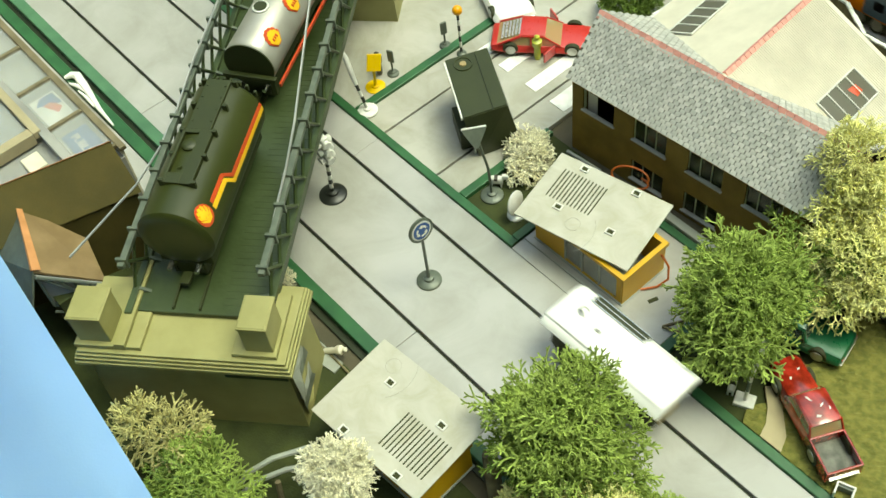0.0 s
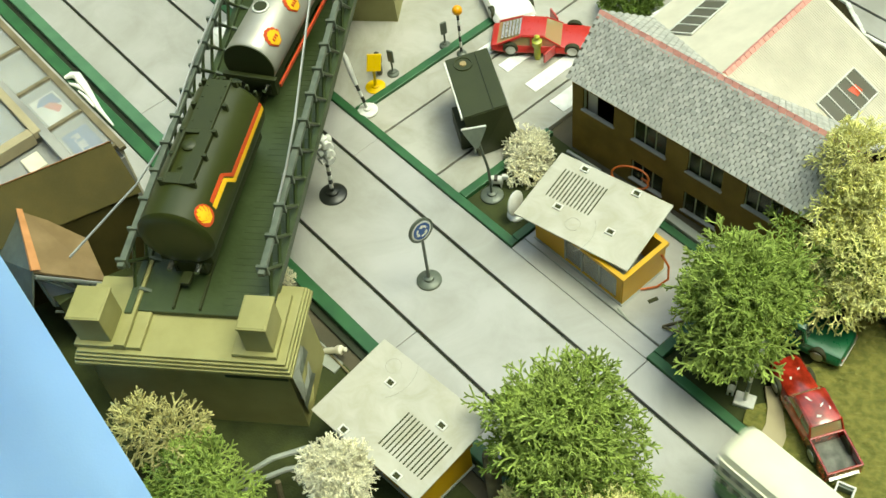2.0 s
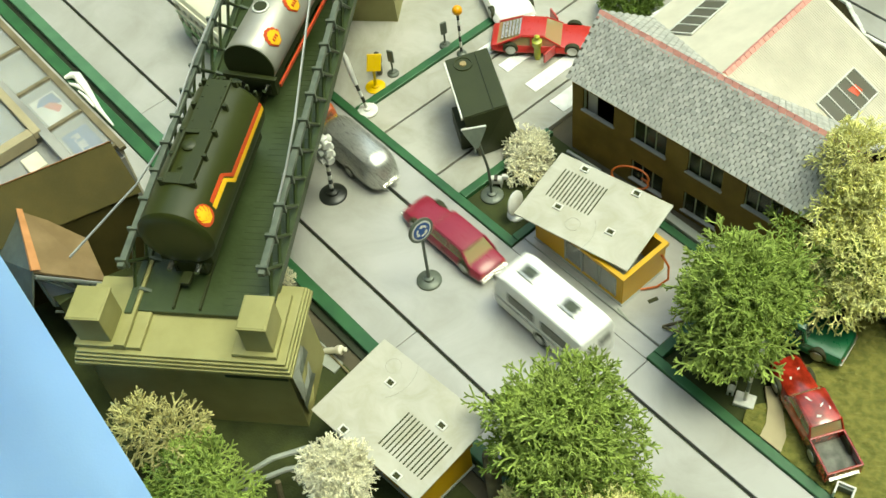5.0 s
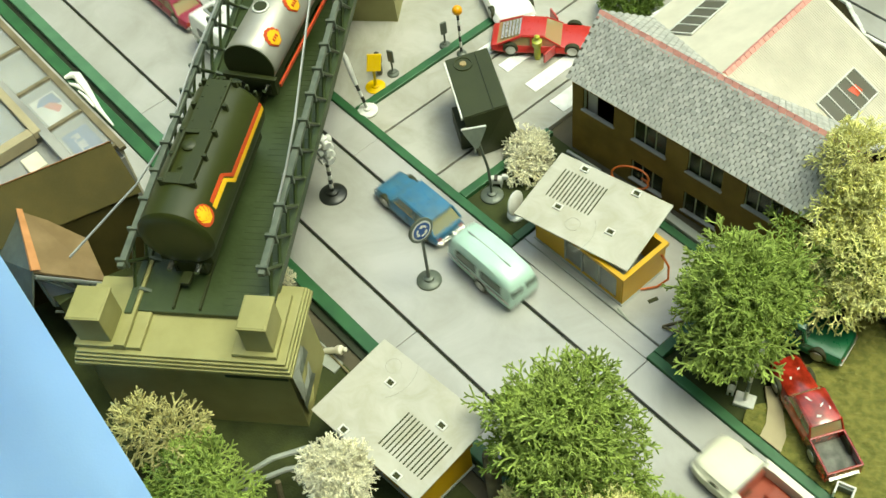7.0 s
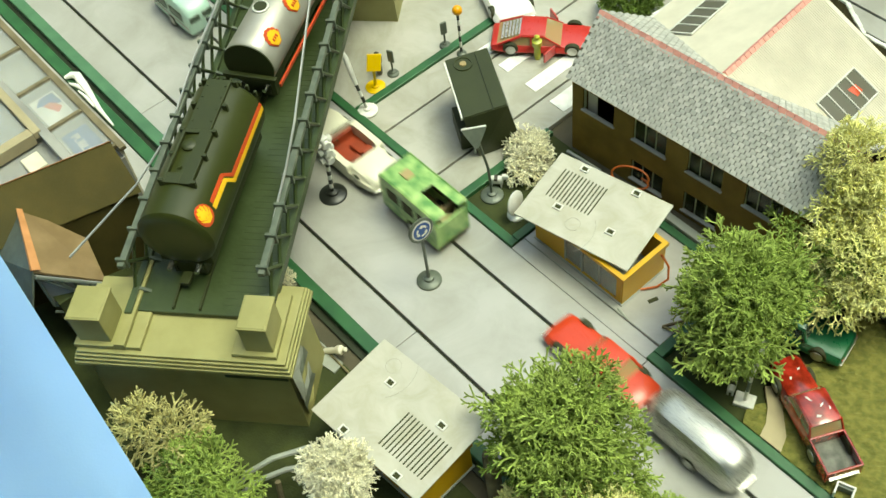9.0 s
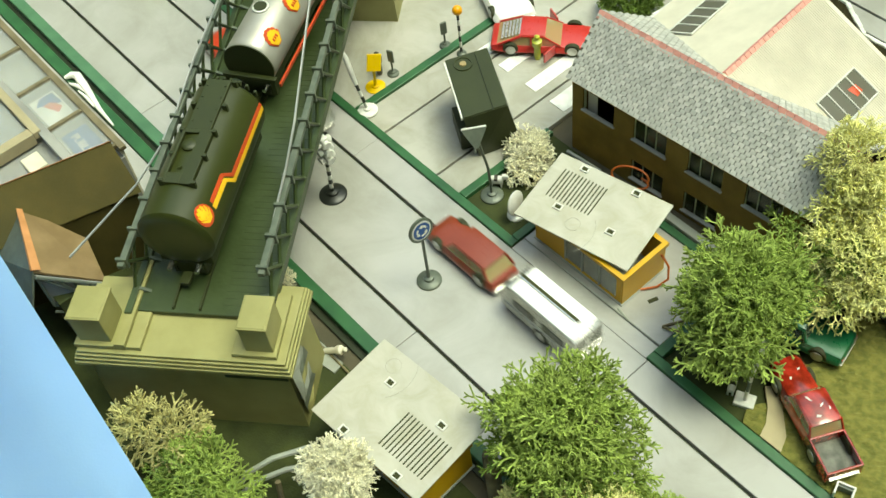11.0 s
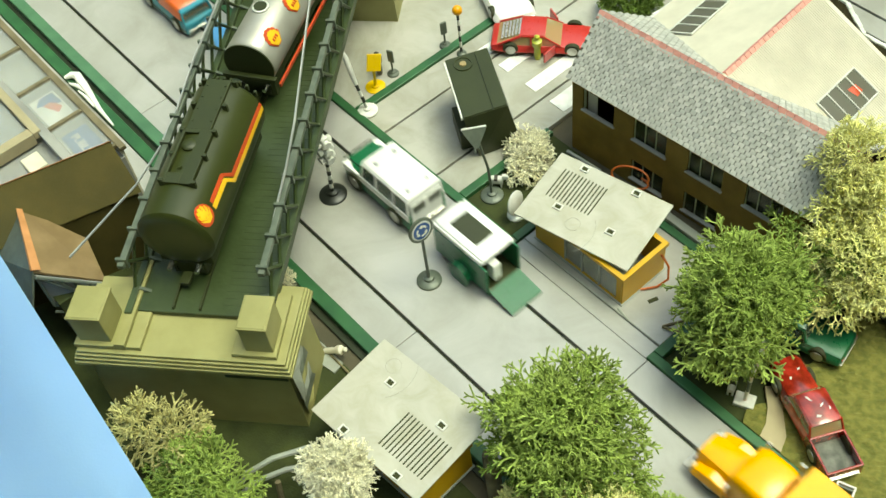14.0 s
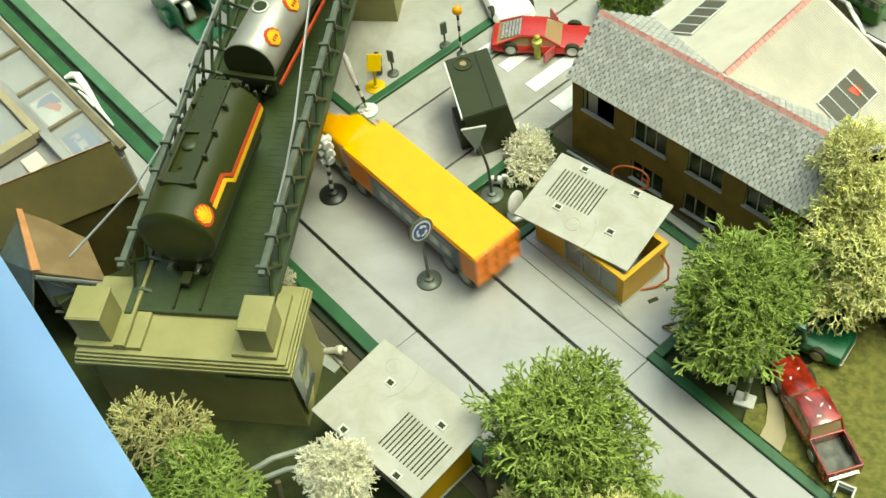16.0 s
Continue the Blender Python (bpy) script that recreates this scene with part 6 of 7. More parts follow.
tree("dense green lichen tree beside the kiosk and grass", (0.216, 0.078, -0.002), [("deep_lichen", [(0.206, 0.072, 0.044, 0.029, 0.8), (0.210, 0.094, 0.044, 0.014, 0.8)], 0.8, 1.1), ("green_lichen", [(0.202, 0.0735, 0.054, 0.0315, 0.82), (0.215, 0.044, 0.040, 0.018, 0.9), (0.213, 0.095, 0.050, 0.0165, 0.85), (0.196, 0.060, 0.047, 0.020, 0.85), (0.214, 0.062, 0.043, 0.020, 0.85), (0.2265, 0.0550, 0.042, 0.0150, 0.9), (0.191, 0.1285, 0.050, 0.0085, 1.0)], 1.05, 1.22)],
     [(0.216, 0.078, -0.002), (0.214, 0.078, 0.02), (0.206, 0.078, 0.048)], 0.0038, [[(0.212, 0.078, 0.026), (0.215, 0.05, 0.04)]], 4)
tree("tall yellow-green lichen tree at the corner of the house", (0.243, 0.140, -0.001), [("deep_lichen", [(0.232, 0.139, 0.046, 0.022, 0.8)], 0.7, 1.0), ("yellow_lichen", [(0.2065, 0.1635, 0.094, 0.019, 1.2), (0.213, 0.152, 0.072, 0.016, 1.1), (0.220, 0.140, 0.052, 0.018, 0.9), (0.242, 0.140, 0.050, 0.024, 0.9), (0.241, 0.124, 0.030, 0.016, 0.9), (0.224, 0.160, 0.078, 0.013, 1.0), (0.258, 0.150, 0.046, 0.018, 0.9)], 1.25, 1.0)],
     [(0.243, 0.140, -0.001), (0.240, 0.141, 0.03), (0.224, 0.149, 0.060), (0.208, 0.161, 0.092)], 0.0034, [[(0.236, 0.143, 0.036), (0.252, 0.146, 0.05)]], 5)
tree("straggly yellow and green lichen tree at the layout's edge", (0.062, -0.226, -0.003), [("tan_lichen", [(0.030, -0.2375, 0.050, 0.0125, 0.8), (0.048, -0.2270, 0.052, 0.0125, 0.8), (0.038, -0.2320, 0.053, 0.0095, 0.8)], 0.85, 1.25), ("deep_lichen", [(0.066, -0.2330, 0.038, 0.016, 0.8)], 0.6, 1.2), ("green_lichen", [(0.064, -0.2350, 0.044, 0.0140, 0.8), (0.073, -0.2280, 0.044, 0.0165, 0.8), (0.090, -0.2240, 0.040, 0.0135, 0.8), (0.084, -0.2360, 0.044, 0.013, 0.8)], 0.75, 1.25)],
     [(0.062, -0.226, -0.003), (0.062, -0.227, 0.02), (0.060, -0.229, 0.045)], 0.0036, [[(0.062, -0.227, 0.022), (0.036, -0.232, 0.048)], [(0.062, -0.227, 0.022), (0.088, -0.224, 0.04)]], 6)
tree("cream-white lichen bush in front of the kiosk", (0.126, -0.174, -0.003), [("pale_lichen", [(0.1225, -0.1715, 0.044, 0.0150, 0.95), (0.1265, -0.1735, 0.036, 0.0150, 0.95)], 1.7, 0.85)], [(0.126, -0.174, -0.003), (0.125, -0.173, 0.034)], 0.0016, (), 7, "bush")
tree("cream-white lichen clump on the soil bed", (0.009, 0.087, -0.001), [("pale_lichen", [(0.009, 0.087, 0.006, 0.0120, 0.55), (0.000, 0.0935, 0.005, 0.009, 0.55), (0.014, 0.078, 0.004, 0.008, 0.5)], 1.6, 0.95)], None, 0, (), 8, "bush")
tree("dark green bush behind the house", (-0.052, 0.246, -0.0003), [("deep_lichen", [(-0.052, 0.246, 0.010, 0.014, 0.9), (-0.040, 0.255, 0.010, 0.012, 0.9)], 1.4, 0.9)], None, 0, (), 9, "bush")
tree("pale yellow lichen tuft beside the bridge pier", (-0.035, -0.1065, -0.003), [("pale_lichen", [(-0.035, -0.1065, 0.004, 0.007, 0.8)], 1.6, 0.6)], None, 0, (), 10, "bush")


# ---- road signs and lamps ----
def base_disc(parent, r, mat, h=0.0024):
    return part("base", lathe(B(), [(r, 0), (r, h * 0.45), (r * 0.93, h * 0.7), (r * 0.42, h), (r * 0.40, h * 1.6), (r * 0.16, h * 1.9)], 24), mat, parent, smooth=True)


def striped_pole(parent, p0, p1, r, bands, first="sign_black", second="sign_white"):
    p0, p1 = Vector(p0), Vector(p1)
    for k in range(bands):
        part("pole_band", cyl(B(), p0.lerp(p1, k / bands), p0.lerp(p1, (k + 1) / bands), r, n=12), first if k % 2 == 0 else second, parent)


rs = thing("road_sign", "grey roundabout sign with blue face standing on the road", "road sign", pose(0.0353, -0.0328, 0), "toy road signs")
base_disc(rs, 0.0085, "sign_grey", 0.0026)
part("pole", cyl(B(), (0, 0, 0.002), (0, 0, 0.049), 0.0011, n=10), "sign_grey", rs)
face = look((0, 0, 0.0550), Vector((0, 0, 0.0550)) - Vector((0.988, -0.035, 0.13)))
part("rim", lathe(B(), [(0.0088, -0.0010), (0.0092, -0.0004), (0.0092, 0.0008), (0.0080, 0.0012), (0.0076, 0.0008)], 32, face), "sign_grey", rs, smooth=True)
part("white_ring", cyl(B(), face @ Vector((0, 0, 0.0004)), face @ Vector((0, 0, 0.0010)), 0.0074, n=32), "sign_white", rs)
part("blue_face", cyl(B(), face @ Vector((0, 0, 0.0006)), face @ Vector((0, 0, 0.0013)), 0.0062, n=32), "sign_blue", rs)
for k in range(3):
    a0 = radians(120 * k + 15)
    pts = [(rr * math.cos(a0 + radians(a)), rr * math.sin(a0 + radians(a))) for rr, order in ((0.0030, 1), (0.0043, -1)) for a in (0, 18, 36, 54, 66)[::order]]
    pts = pts[:5] + [(0.0022 * math.cos(a0 + radians(66)), 0.0022 * math.sin(a0 + radians(66))), (0.0037 * math.cos(a0 + radians(96)), 0.0037 * math.sin(a0 + radians(96))), (0.0051 * math.cos(a0 + radians(66)), 0.0051 * math.sin(a0 + radians(66)))] + pts[5:]
    part("arrow", prism(B(), pts, 0.0012, 0.0017, face), "sign_white", rs)

tl = thing("traffic_light", "white traffic light on a striped pole with black base", "traffic light", pose(-0.0709, -0.0326, 0), "toy road signs")
base_disc(tl, 0.0102, "sign_black", 0.0028)
striped_pole(tl, (0, 0, 0.004), (-0.0003, 0.0018, 0.034), 0.0015, 7)
hd = Vector((0.0002, 0.0024, 0.047))
part("light_box", box(B(), hd.x - 0.0030, hd.x + 0.0030, hd.y - 0.0030, hd.y + 0.0030, hd.z - 0.013, hd.z + 0.012, 0.0012), "sign_white", tl)
for d in ((1, 0), (-1, 0), (0, 1), (0, -1)):
    for k in range(3):
        z = hd.z - 0.008 + k * 0.0078
        part("lamp_hood", cyl(B(), (hd.x + d[0] * 0.0026, hd.y + d[1] * 0.0026, z), (hd.x + d[0] * 0.0058, hd.y + d[1] * 0.0058, z - 0.0004), 0.0026, 0.0030, n=12), "sign_white", tl)
sl = thing("street_lamp", "leaning white street lamp with black bands on a white base", "street lamp", pose(-0.1176, 0.0370, 0.0006), "toy road signs")
base_disc(sl, 0.0080, "sign_white", 0.0022)
striped_pole(sl, (0, 0, 0.003), (-0.0063, -0.0016, 0.0245), 0.0013, 4, "sign_white", "sign_black")
part("lamp_arm", tube(B(), [(-0.0063, -0.0016, 0.0245), (-0.0095, -0.0016, 0.0330), (-0.0115, -0.0016, 0.0400), (-0.0150, -0.0008, 0.0455), (-0.0200, 0.0004, 0.0485)], [0.0016, 0.0020, 0.0023, 0.0020, 0.0012], 12), "sign_white", sl, smooth=True)
ys = thing("road_sign", "yellow rectangular sign on a round yellow base", "road sign", pose(-0.1330, 0.0573, 0.0006), "toy road signs")
base_disc(ys, 0.0078, "sign_yellow", 0.0014)
part("pole", cyl(B(), (0, 0, 0.001), (0.002, 0, 0.020), 0.0012, n=10), "sign_yellow", ys)
part("plate", box(B(), -0.0055, 0.0055, -0.0009, 0.0009, -0.0068, 0.0068, 0.0005, pose(0.0030, 0.0006, 0.0270, -22, 14, 62)), "sign_yellow", ys)
for x, y, rz in ((-0.1340, 0.0760, 20), (-0.1280, 0.1250, 75)):
    gs = thing("road_sign", "small dark grey sign seen from behind on the pavement", "road sign", pose(x, y, 0.0006, 0, 0, rz), "toy road signs")
    base_disc(gs, 0.0047, "sign_grey", 0.0020)
    part("pole", cyl(B(), (0, 0, 0.002), (0, 0, 0.016), 0.0008, n=8), "sign_grey", gs)
    part("plate", box(B(), -0.0028, 0.0028, -0.0009, 0.0009, 0.0125, 0.0245, 0.0009), "sign_grey", gs)
bb = thing("crossing_beacon", "orange globe crossing beacon on a striped pole", "beacon", pose(-0.1125, 0.1283, 0.0), "toy road signs")
base_disc(bb, 0.0040, "sign_grey", 0.0016)
striped_pole(bb, (0, 0, 0.002), (0, 0, 0.0405), 0.0011, 7)
bm = B()
bmesh.ops.create_uvsphere(bm, u_segments=20, v_segments=12, radius=0.0040, matrix=Matrix.Translation((0, 0, 0.0440)))
part("globe", bm, "orange_globe", bb, smooth=True)
gw = thing("road_sign", "grey triangular give-way sign on a round grey base", "road sign", pose(0.0105, 0.0473, -0.001), "toy road signs")
base_disc(gw, 0.0082, "sign_grey", 0.0024)
part("pole", tube(B(), [(0, 0, 0.002), (-0.0010, -0.0008, 0.030), (-0.0045, -0.0040, 0.056)], 0.0010, 8), "sign_grey", gw)
tri = look((-0.0068, -0.0049, 0.0600), Vector((-0.0068, -0.0049, 0.0600)) - Vector((0.60, -0.40, 0.55)))
bm = prism(B(), [(-0.0086, 0.0052), (-0.0078, 0.0064), (0.0078, 0.0064), (0.0086, 0.0052), (0.0012, -0.0082), (-0.0012, -0.0082)], -0.0006, 0.0006, tri)
part("plate", bm, "sign_grey", gw)
part("plate_rim", tube(B(), [tri @ Vector((x, y, 0.0004)) for x, y in ((-0.0084, 0.0060), (0.0084, 0.0060))], 0.0007, 6), "sign_white", gw)
ds = thing("road_sign", "round pale grey disc sign leaning on a white base", "road sign", pose(0.0352, 0.0470, -0.001), "toy road signs")
base_disc(ds, 0.0062, "sign_white", 0.0022)
dm = look((0, 0, 0.0135), Vector((0, 0, 0.0135)) - Vector((0.94, 0.27, 0.21)))
part("disc", lathe(B(), [(0.0082, -0.0009), (0.0088, -0.0003), (0.0088, 0.0006), (0.0080, 0.0010)], 28, dm), "sign_white", ds, smooth=True)
wl = thing("street_lamp", "white street lamp with a square base by the kerb", "street lamp", pose(0.2374, 0.0446, -0.0012), "toy road signs")
part("base", box(B(), -0.0062, 0.0062, -0.0048, 0.0048, 0, 0.0032, 0.0006, pose(0, 0, 0, 0, 0, 25)), "sign_white", wl)
striped_pole(wl, (0, 0, 0.003), (0, 0.0012, 0.034), 0.0012, 3, "sign_white", "sign_grey")
part("lamp_head", tube(B(), [(0, 0.0012, 0.034), (-0.001, 0.006, 0.044), (-0.003, 0.0140, 0.0515)], [0.0014, 0.0018, 0.0022], 10), "sign_white", wl, smooth=True)
ws = thing("warning_board", "small white framed board lying on the grass", "sign", pose(0.3140, 0.0360, 0.0020, 0, 0, 20) @ Matrix.Scale(0.72, 4), "toy road signs")
for x0, x1, y0, y1 in ((-0.0075, 0.0075, 0.0040, 0.0058), (-0.0075, -0.0058, -0.0058, 0.0040), (0.0058, 0.0075, -0.0058, 0.0040)):
    part("frame_bar", box(B(), x0, x1, y0, y1, 0, 0.0090, 0.0004), "sign_white", ws)
part("board", box(B(), -0.0058, 0.0058, 0.0020, 0.0036, 0, 0.0070, 0.0003), "sign_grey", ws)


# ---- figurines: plain painted shapes ----
M["fig_green"] = paint("figurine_lime", (0.50, 0.52, 0.06))
M["fig_dark"] = paint("figurine_dark", (0.05, 0.045, 0.03))
M["fig_pale"] = paint("figurine_pale", (0.70, 0.66, 0.52))


def figurine(label, m, h, mat, lean=0.0):
    bm = B()
    lathe(bm, [(h * 0.10, 0), (h * 0.12, h * 0.25), (h * 0.11, h * 0.48), (h * 0.17, h * 0.60), (h * 0.17, h * 0.76), (h * 0.06, h * 0.83), (h * 0.09, h * 0.88), (h * 0.09, h * 0.95), (h * 0.04, h)], 12)
    bmesh.ops.transform(bm, matrix=pose(0, 0, 0, lean), verts=bm.verts)
    f = part("figurine", bm, mat, None, "", True)
    f.matrix_world = m
    return tagged(f, label, "figurine")


figurine("lime-shirted plain toy figurine by the open car door", pose(-0.0655, 0.1655, 0.0), 0.0235, "fig_green")
figurine("dark plain toy figurine behind the yellow sign", pose(-0.1420, 0.0690, 0.0006), 0.0225, "fig_dark")
figurine("pale plain toy figurine reclining beside the bridge pier", pose(0.0290, -0.1170, -0.0010, 62, 0, 120), 0.0190, "fig_pale")
tagged(part("plate", prism(B(), [(0.022, -0.127), (0.046, -0.1225), (0.044, -0.114), (0.020, -0.1145)], -0.0030, -0.0016), "grey_tube"), "grey sheet under the reclining figurine", "sheet")
an = thing("toy_animal", "small white toy animal with dark patches on the soil bed", "animal", pose(0.0060, 0.0560, -0.001, 0, 0, 40))
part("body", loft(B(), [(-0.0048, 0.0016, 0.0014, 0.0050, 0.0082), (-0.0030, 0.0024, 0.0021, 0.0042, 0.0092), (0.0030, 0.0024, 0.0021, 0.0042, 0.0092), (0.0050, 0.0016, 0.0013, 0.0055, 0.0088)], 0.5), "sign_white", an, smooth=True)
part("head", loft(B(), [(0.0042, 0.0015, 0.0014, 0.0085, 0.0118), (0.0064, 0.0016, 0.0014, 0.0085, 0.0120), (0.0086, 0.0008, 0.0007, 0.0085, 0.0104)], 0.5), "sign_white", an, smooth=True)
for x in (-0.0034, 0.0034):
    for y in (-0.0014, 0.0014):
        part("leg", cyl(B(), (x, y, 0), (x, y, 0.0055), 0.0007, n=8), "sign_white", an)
part("patch", box(B(), -0.0016, 0.0012, -0.0023, 0.0023, 0.0068, 0.0094, 0.0005), "fig_dark", an)

an2 = copy_thing(an, pose(0.2268, 0.0452, -0.0010, 0, 0, 115))
an2["label"] = "small white toy animal with dark patches under the tree"

# ---- black box on the side road ----
bx = thing("camera_box", "black box camera standing on the side road", "camera", pose(-0.0225, 0.0656, -0.0003, 0, 0, 151))
TOPS = [Vector(p) for p in ((-0.0256, 0.0567, 0.043), (-0.0133, 0.0871, 0.043), (-0.0666, 0.1168, 0.043), (-0.0791, 0.0863, 0.043))]
FEET = [Vector(p) for p in ((-0.0225, 0.0656, 0), (-0.0118, 0.0966, 0), (-0.0651, 0.1263, 0), (-0.0760, 0.0952, 0))]
to_box = bx.matrix_world.inverted()
part("body", hull(B(), [to_box @ p for p in TOPS + FEET]), "black", bx)


def top_at(u, v, dz=0.0):
    return to_box @ (TOPS[0].lerp(TOPS[3], u).lerp(TOPS[1].lerp(TOPS[2], u), v) + Vector((0, 0, dz)))


for v0, v1 in ((0.02, 0.66), (0.69, 0.98)):
    part("top_plate", hull(B(), [top_at(u, v, z) for u in (0.01, 0.99) for v in (v0, v1) for z in (-0.001, 0.0009)]), "black", bx)
part("lens_ring", lathe(B(), [(0.0070, 0), (0.0070, 0.0008), (0.0060, 0.0008), (0.0058, 0.0002)], 28, Matrix.Translation(top_at(0.84, 0.36, 0.0009))), "black", bx, smooth=True)
part("lens", lathe(B(), [(0.0026, 0), (0.0024, 0.0010), (0.0014, 0.0013)], 20, Matrix.Translation(top_at(0.84, 0.36, 0.0009))), "tan", bx, smooth=True)
part("edge_strip", hull(B(), [top_at(u, v, z) for u in (0.02, 0.97) for v in (-0.035, 0.0) for z in (-0.002, 0.0004)]), "sign_white", bx, "pale edge strip")
part("side_block", box(B(), 0.010, 0.040, 0.0002, 0.0110, 0.0, 0.0150, 0.0006), "black", bx)
for x in (0.004, 0.050):
    part("foot", cyl(B(), (x, 0.0022, 0), (x, 0.0016, 0.030), 0.0008, n=8), "sign_white", bx)

# ---- buildings at the far-left corner ----
shop = thing("glazed_shop", "shop with framed glass roof panes over posters", "shop")
part("inner_floor", box(B(), -0.47, -0.1640, -0.235, -0.1335, -0.003, 0.050, 0.0005), "shop_inside", shop)
part("road_wall", box(B(), -0.47, -0.1640, -0.1345, -0.1325, -0.003, 0.0575, 0.0004), "cream_trim", shop)
part("frame_rail", box(B(), -0.47, -0.1620, -0.1355, -0.1305, 0.0575, 0.0610, 0.0006), "frame_brown", shop)
part("frame_rail", box(B(), -0.47, -0.1620, -0.1690, -0.1620, 0.0575, 0.0606, 0.0006), "shop_inside", shop)
PX = (-0.404, -0.357, -0.310, -0.263, -0.2155, -0.1680)
for x in PX:
    part("frame_bar", box(B(), x - 0.0016, x + 0.0016, -0.1620, -0.1355, 0.0578, 0.0612, 0.0005), "frame_brown", shop)
for a, b in zip(PX, PX[1:]):
    part("pane", box(B(), a + 0.0016, b - 0.0016, -0.1620, -0.1355, 0.0588, 0.0594), "pane_clear", shop)
part("ridge_board", box(B(), -0.47, -0.218, -0.1725, -0.1665, 0.056, 0.0622, 0.0006), "path", shop)
pn = part("roof_light", slab(B(), [(-0.47, -0.174, 0.0610), (-0.226, -0.174, 0.0610), (-0.226, -0.215, 0.0560), (-0.47, -0.215, 0.0560)], 0.001), "pane_clear", shop)
part("roof_light_bar", cyl(B(), (-0.30, -0.174, 0.0616), (-0.262, -0.215, 0.0570), 0.0006, n=6), "slit", pn)
part("roof_frame", box(B(), -0.226, -0.218, -0.218, -0.1725, 0.052, 0.0618, 0.0005), "path", shop)
po = part("poster", box(B(), -0.212, -0.176, -0.158, -0.138, 0.0502, 0.0510), "sign_blue", shop, "blue poster with white letters")
txt = bpy.data.curves.new("poster_text", "FONT")
txt.body, txt.size, txt.extrude, txt.align_x, txt.align_y = "PUBLIC", 0.0085, 0.0002, "CENTER", "CENTER"
txt.materials.append(M["sign_white"])
to = new("poster_text", txt)
to.parent = po
to.matrix_local = pose(-0.194, -0.150, 0.0514, 0, 0, 0)
part("poster", box(B(), -0.260, -0.222, -0.158, -0.138, 0.0502, 0.0510), "sign_white", shop, "white poster with red and blue shapes")
part("poster_shape", hull(B(), [(-0.250, -0.152, 0.0512), (-0.236, -0.146, 0.0512), (-0.240, -0.141, 0.0512), (-0.252, -0.145, 0.0512), (-0.245, -0.147, 0.0520)]), "red_stripe", shop)
part("poster_shape", hull(B(), [(-0.258, -0.140, 0.0512), (-0.244, -0.139, 0.0512), (-0.252, -0.156, 0.0512), (-0.259, -0.150, 0.0512), (-0.253, -0.146, 0.0518)]), "sign_blue", shop)
hut = thing("brown_building", "brown card building with a steep dark roof", "building")
part("body", hull(B(), [(-0.222, -0.240, -0.003), (-0.200, -0.146, -0.003), (-0.119, -0.147, -0.003), (-0.142, -0.240, -0.003), (-0.1690, -0.240, 0.0860), (-0.1430, -0.1465, 0.0860), (-0.1205, -0.147, 0.0570), (-0.1440, -0.240, 0.0570)]), "roof_brown", hut)
part("roof", slab(B(), [(-0.1676, -0.243, 0.0900), (-0.1410, -0.1440, 0.0900), (-0.1180, -0.1450, 0.0600), (-0.1446, -0.2440, 0.0600)], 0.0016), "roof_brown", hut, "dark brown roof slope")
part("roof_edge", hull(B(), [(-0.1700, -0.243, 0.0892), (-0.1672, -0.243, 0.0912), (-0.1434, -0.1435, 0.0892), (-0.1406, -0.1435, 0.0912), (-0.1690, -0.243, 0.0872), (-0.1424, -0.1435, 0.0872)]), "roof_edge", hut, "worn orange roof edge")
part("chimney", box(B(), -0.1935, -0.1770, -0.1925, -0.1795, 0.030, 0.0700, 0.0010, pose(0, 0, 0)), "cream_trim", hut, "cream chimney block")
dorm = thing("porch_roof", "small tan card roof with orange ridge and lattice end", "roof")
part("roof", slab(B(), [(-0.1530, -0.2135, 0.0750), (-0.1175, -0.1905, 0.0520), (-0.0785, -0.1990, 0.0520), (-0.0970, -0.2310, 0.0750)], 0.0014), "roof_tan", dorm, "tan roof slope")
part("rear_slope", slab(B(), [(-0.1535, -0.2140, 0.0750), (-0.0975, -0.2315, 0.0750), (-0.090, -0.247, 0.050), (-0.160, -0.247, 0.050)], 0.0014), "sign_grey", dorm, "grey-green rear slope")
part("ridge", hull(B(), [(-0.1545, -0.2140, 0.0752), (-0.1515, -0.2110, 0.0752), (-0.0985, -0.2325, 0.0752), (-0.0950, -0.2270, 0.0752), (-0.1540, -0.2135, 0.0766), (-0.0970, -0.2315, 0.0766)]), "roof_edge", dorm, "orange ridge strip")
part("post", box(B(), -0.1180, -0.0850, -0.2300, -0.2020, -0.003, 0.0500, 0.0006), "soil", dorm)
A0, A1 = Vector((-0.0960, -0.2320, 0.0735)), Vector((-0.0775, -0.1985, 0.0505))
for p, q in ((A0, A1), (A0 - Vector((0, 0, 0.030)), A1 - Vector((0, 0, 0.024))), (A0, A0 - Vector((0, 0, 0.030))), (A1, A1 - Vector((0, 0, 0.024))), (A0, A1 - Vector((0, 0, 0.024))), (A0 - Vector((0, 0, 0.030)), A1), (A0.lerp(A1, 0.5), A0.lerp(A1, 0.5) - Vector((0, 0, 0.027)))):
    part("lattice_bar", cyl(B(), p + Vector((0.003, 0, 0)), q + Vector((0.003, 0, 0)), 0.0011, n=6), "sign_grey", dorm)
part("lattice_pane", hull(B(), [p + Vector((dx, 0, -dz)) for p, h in ((A0, 0.030), (A1, 0.024)) for dx in (0.0, 0.001) for dz in (0.0, h)]), "shop_inside", dorm, "grey-green pane behind the lattice")
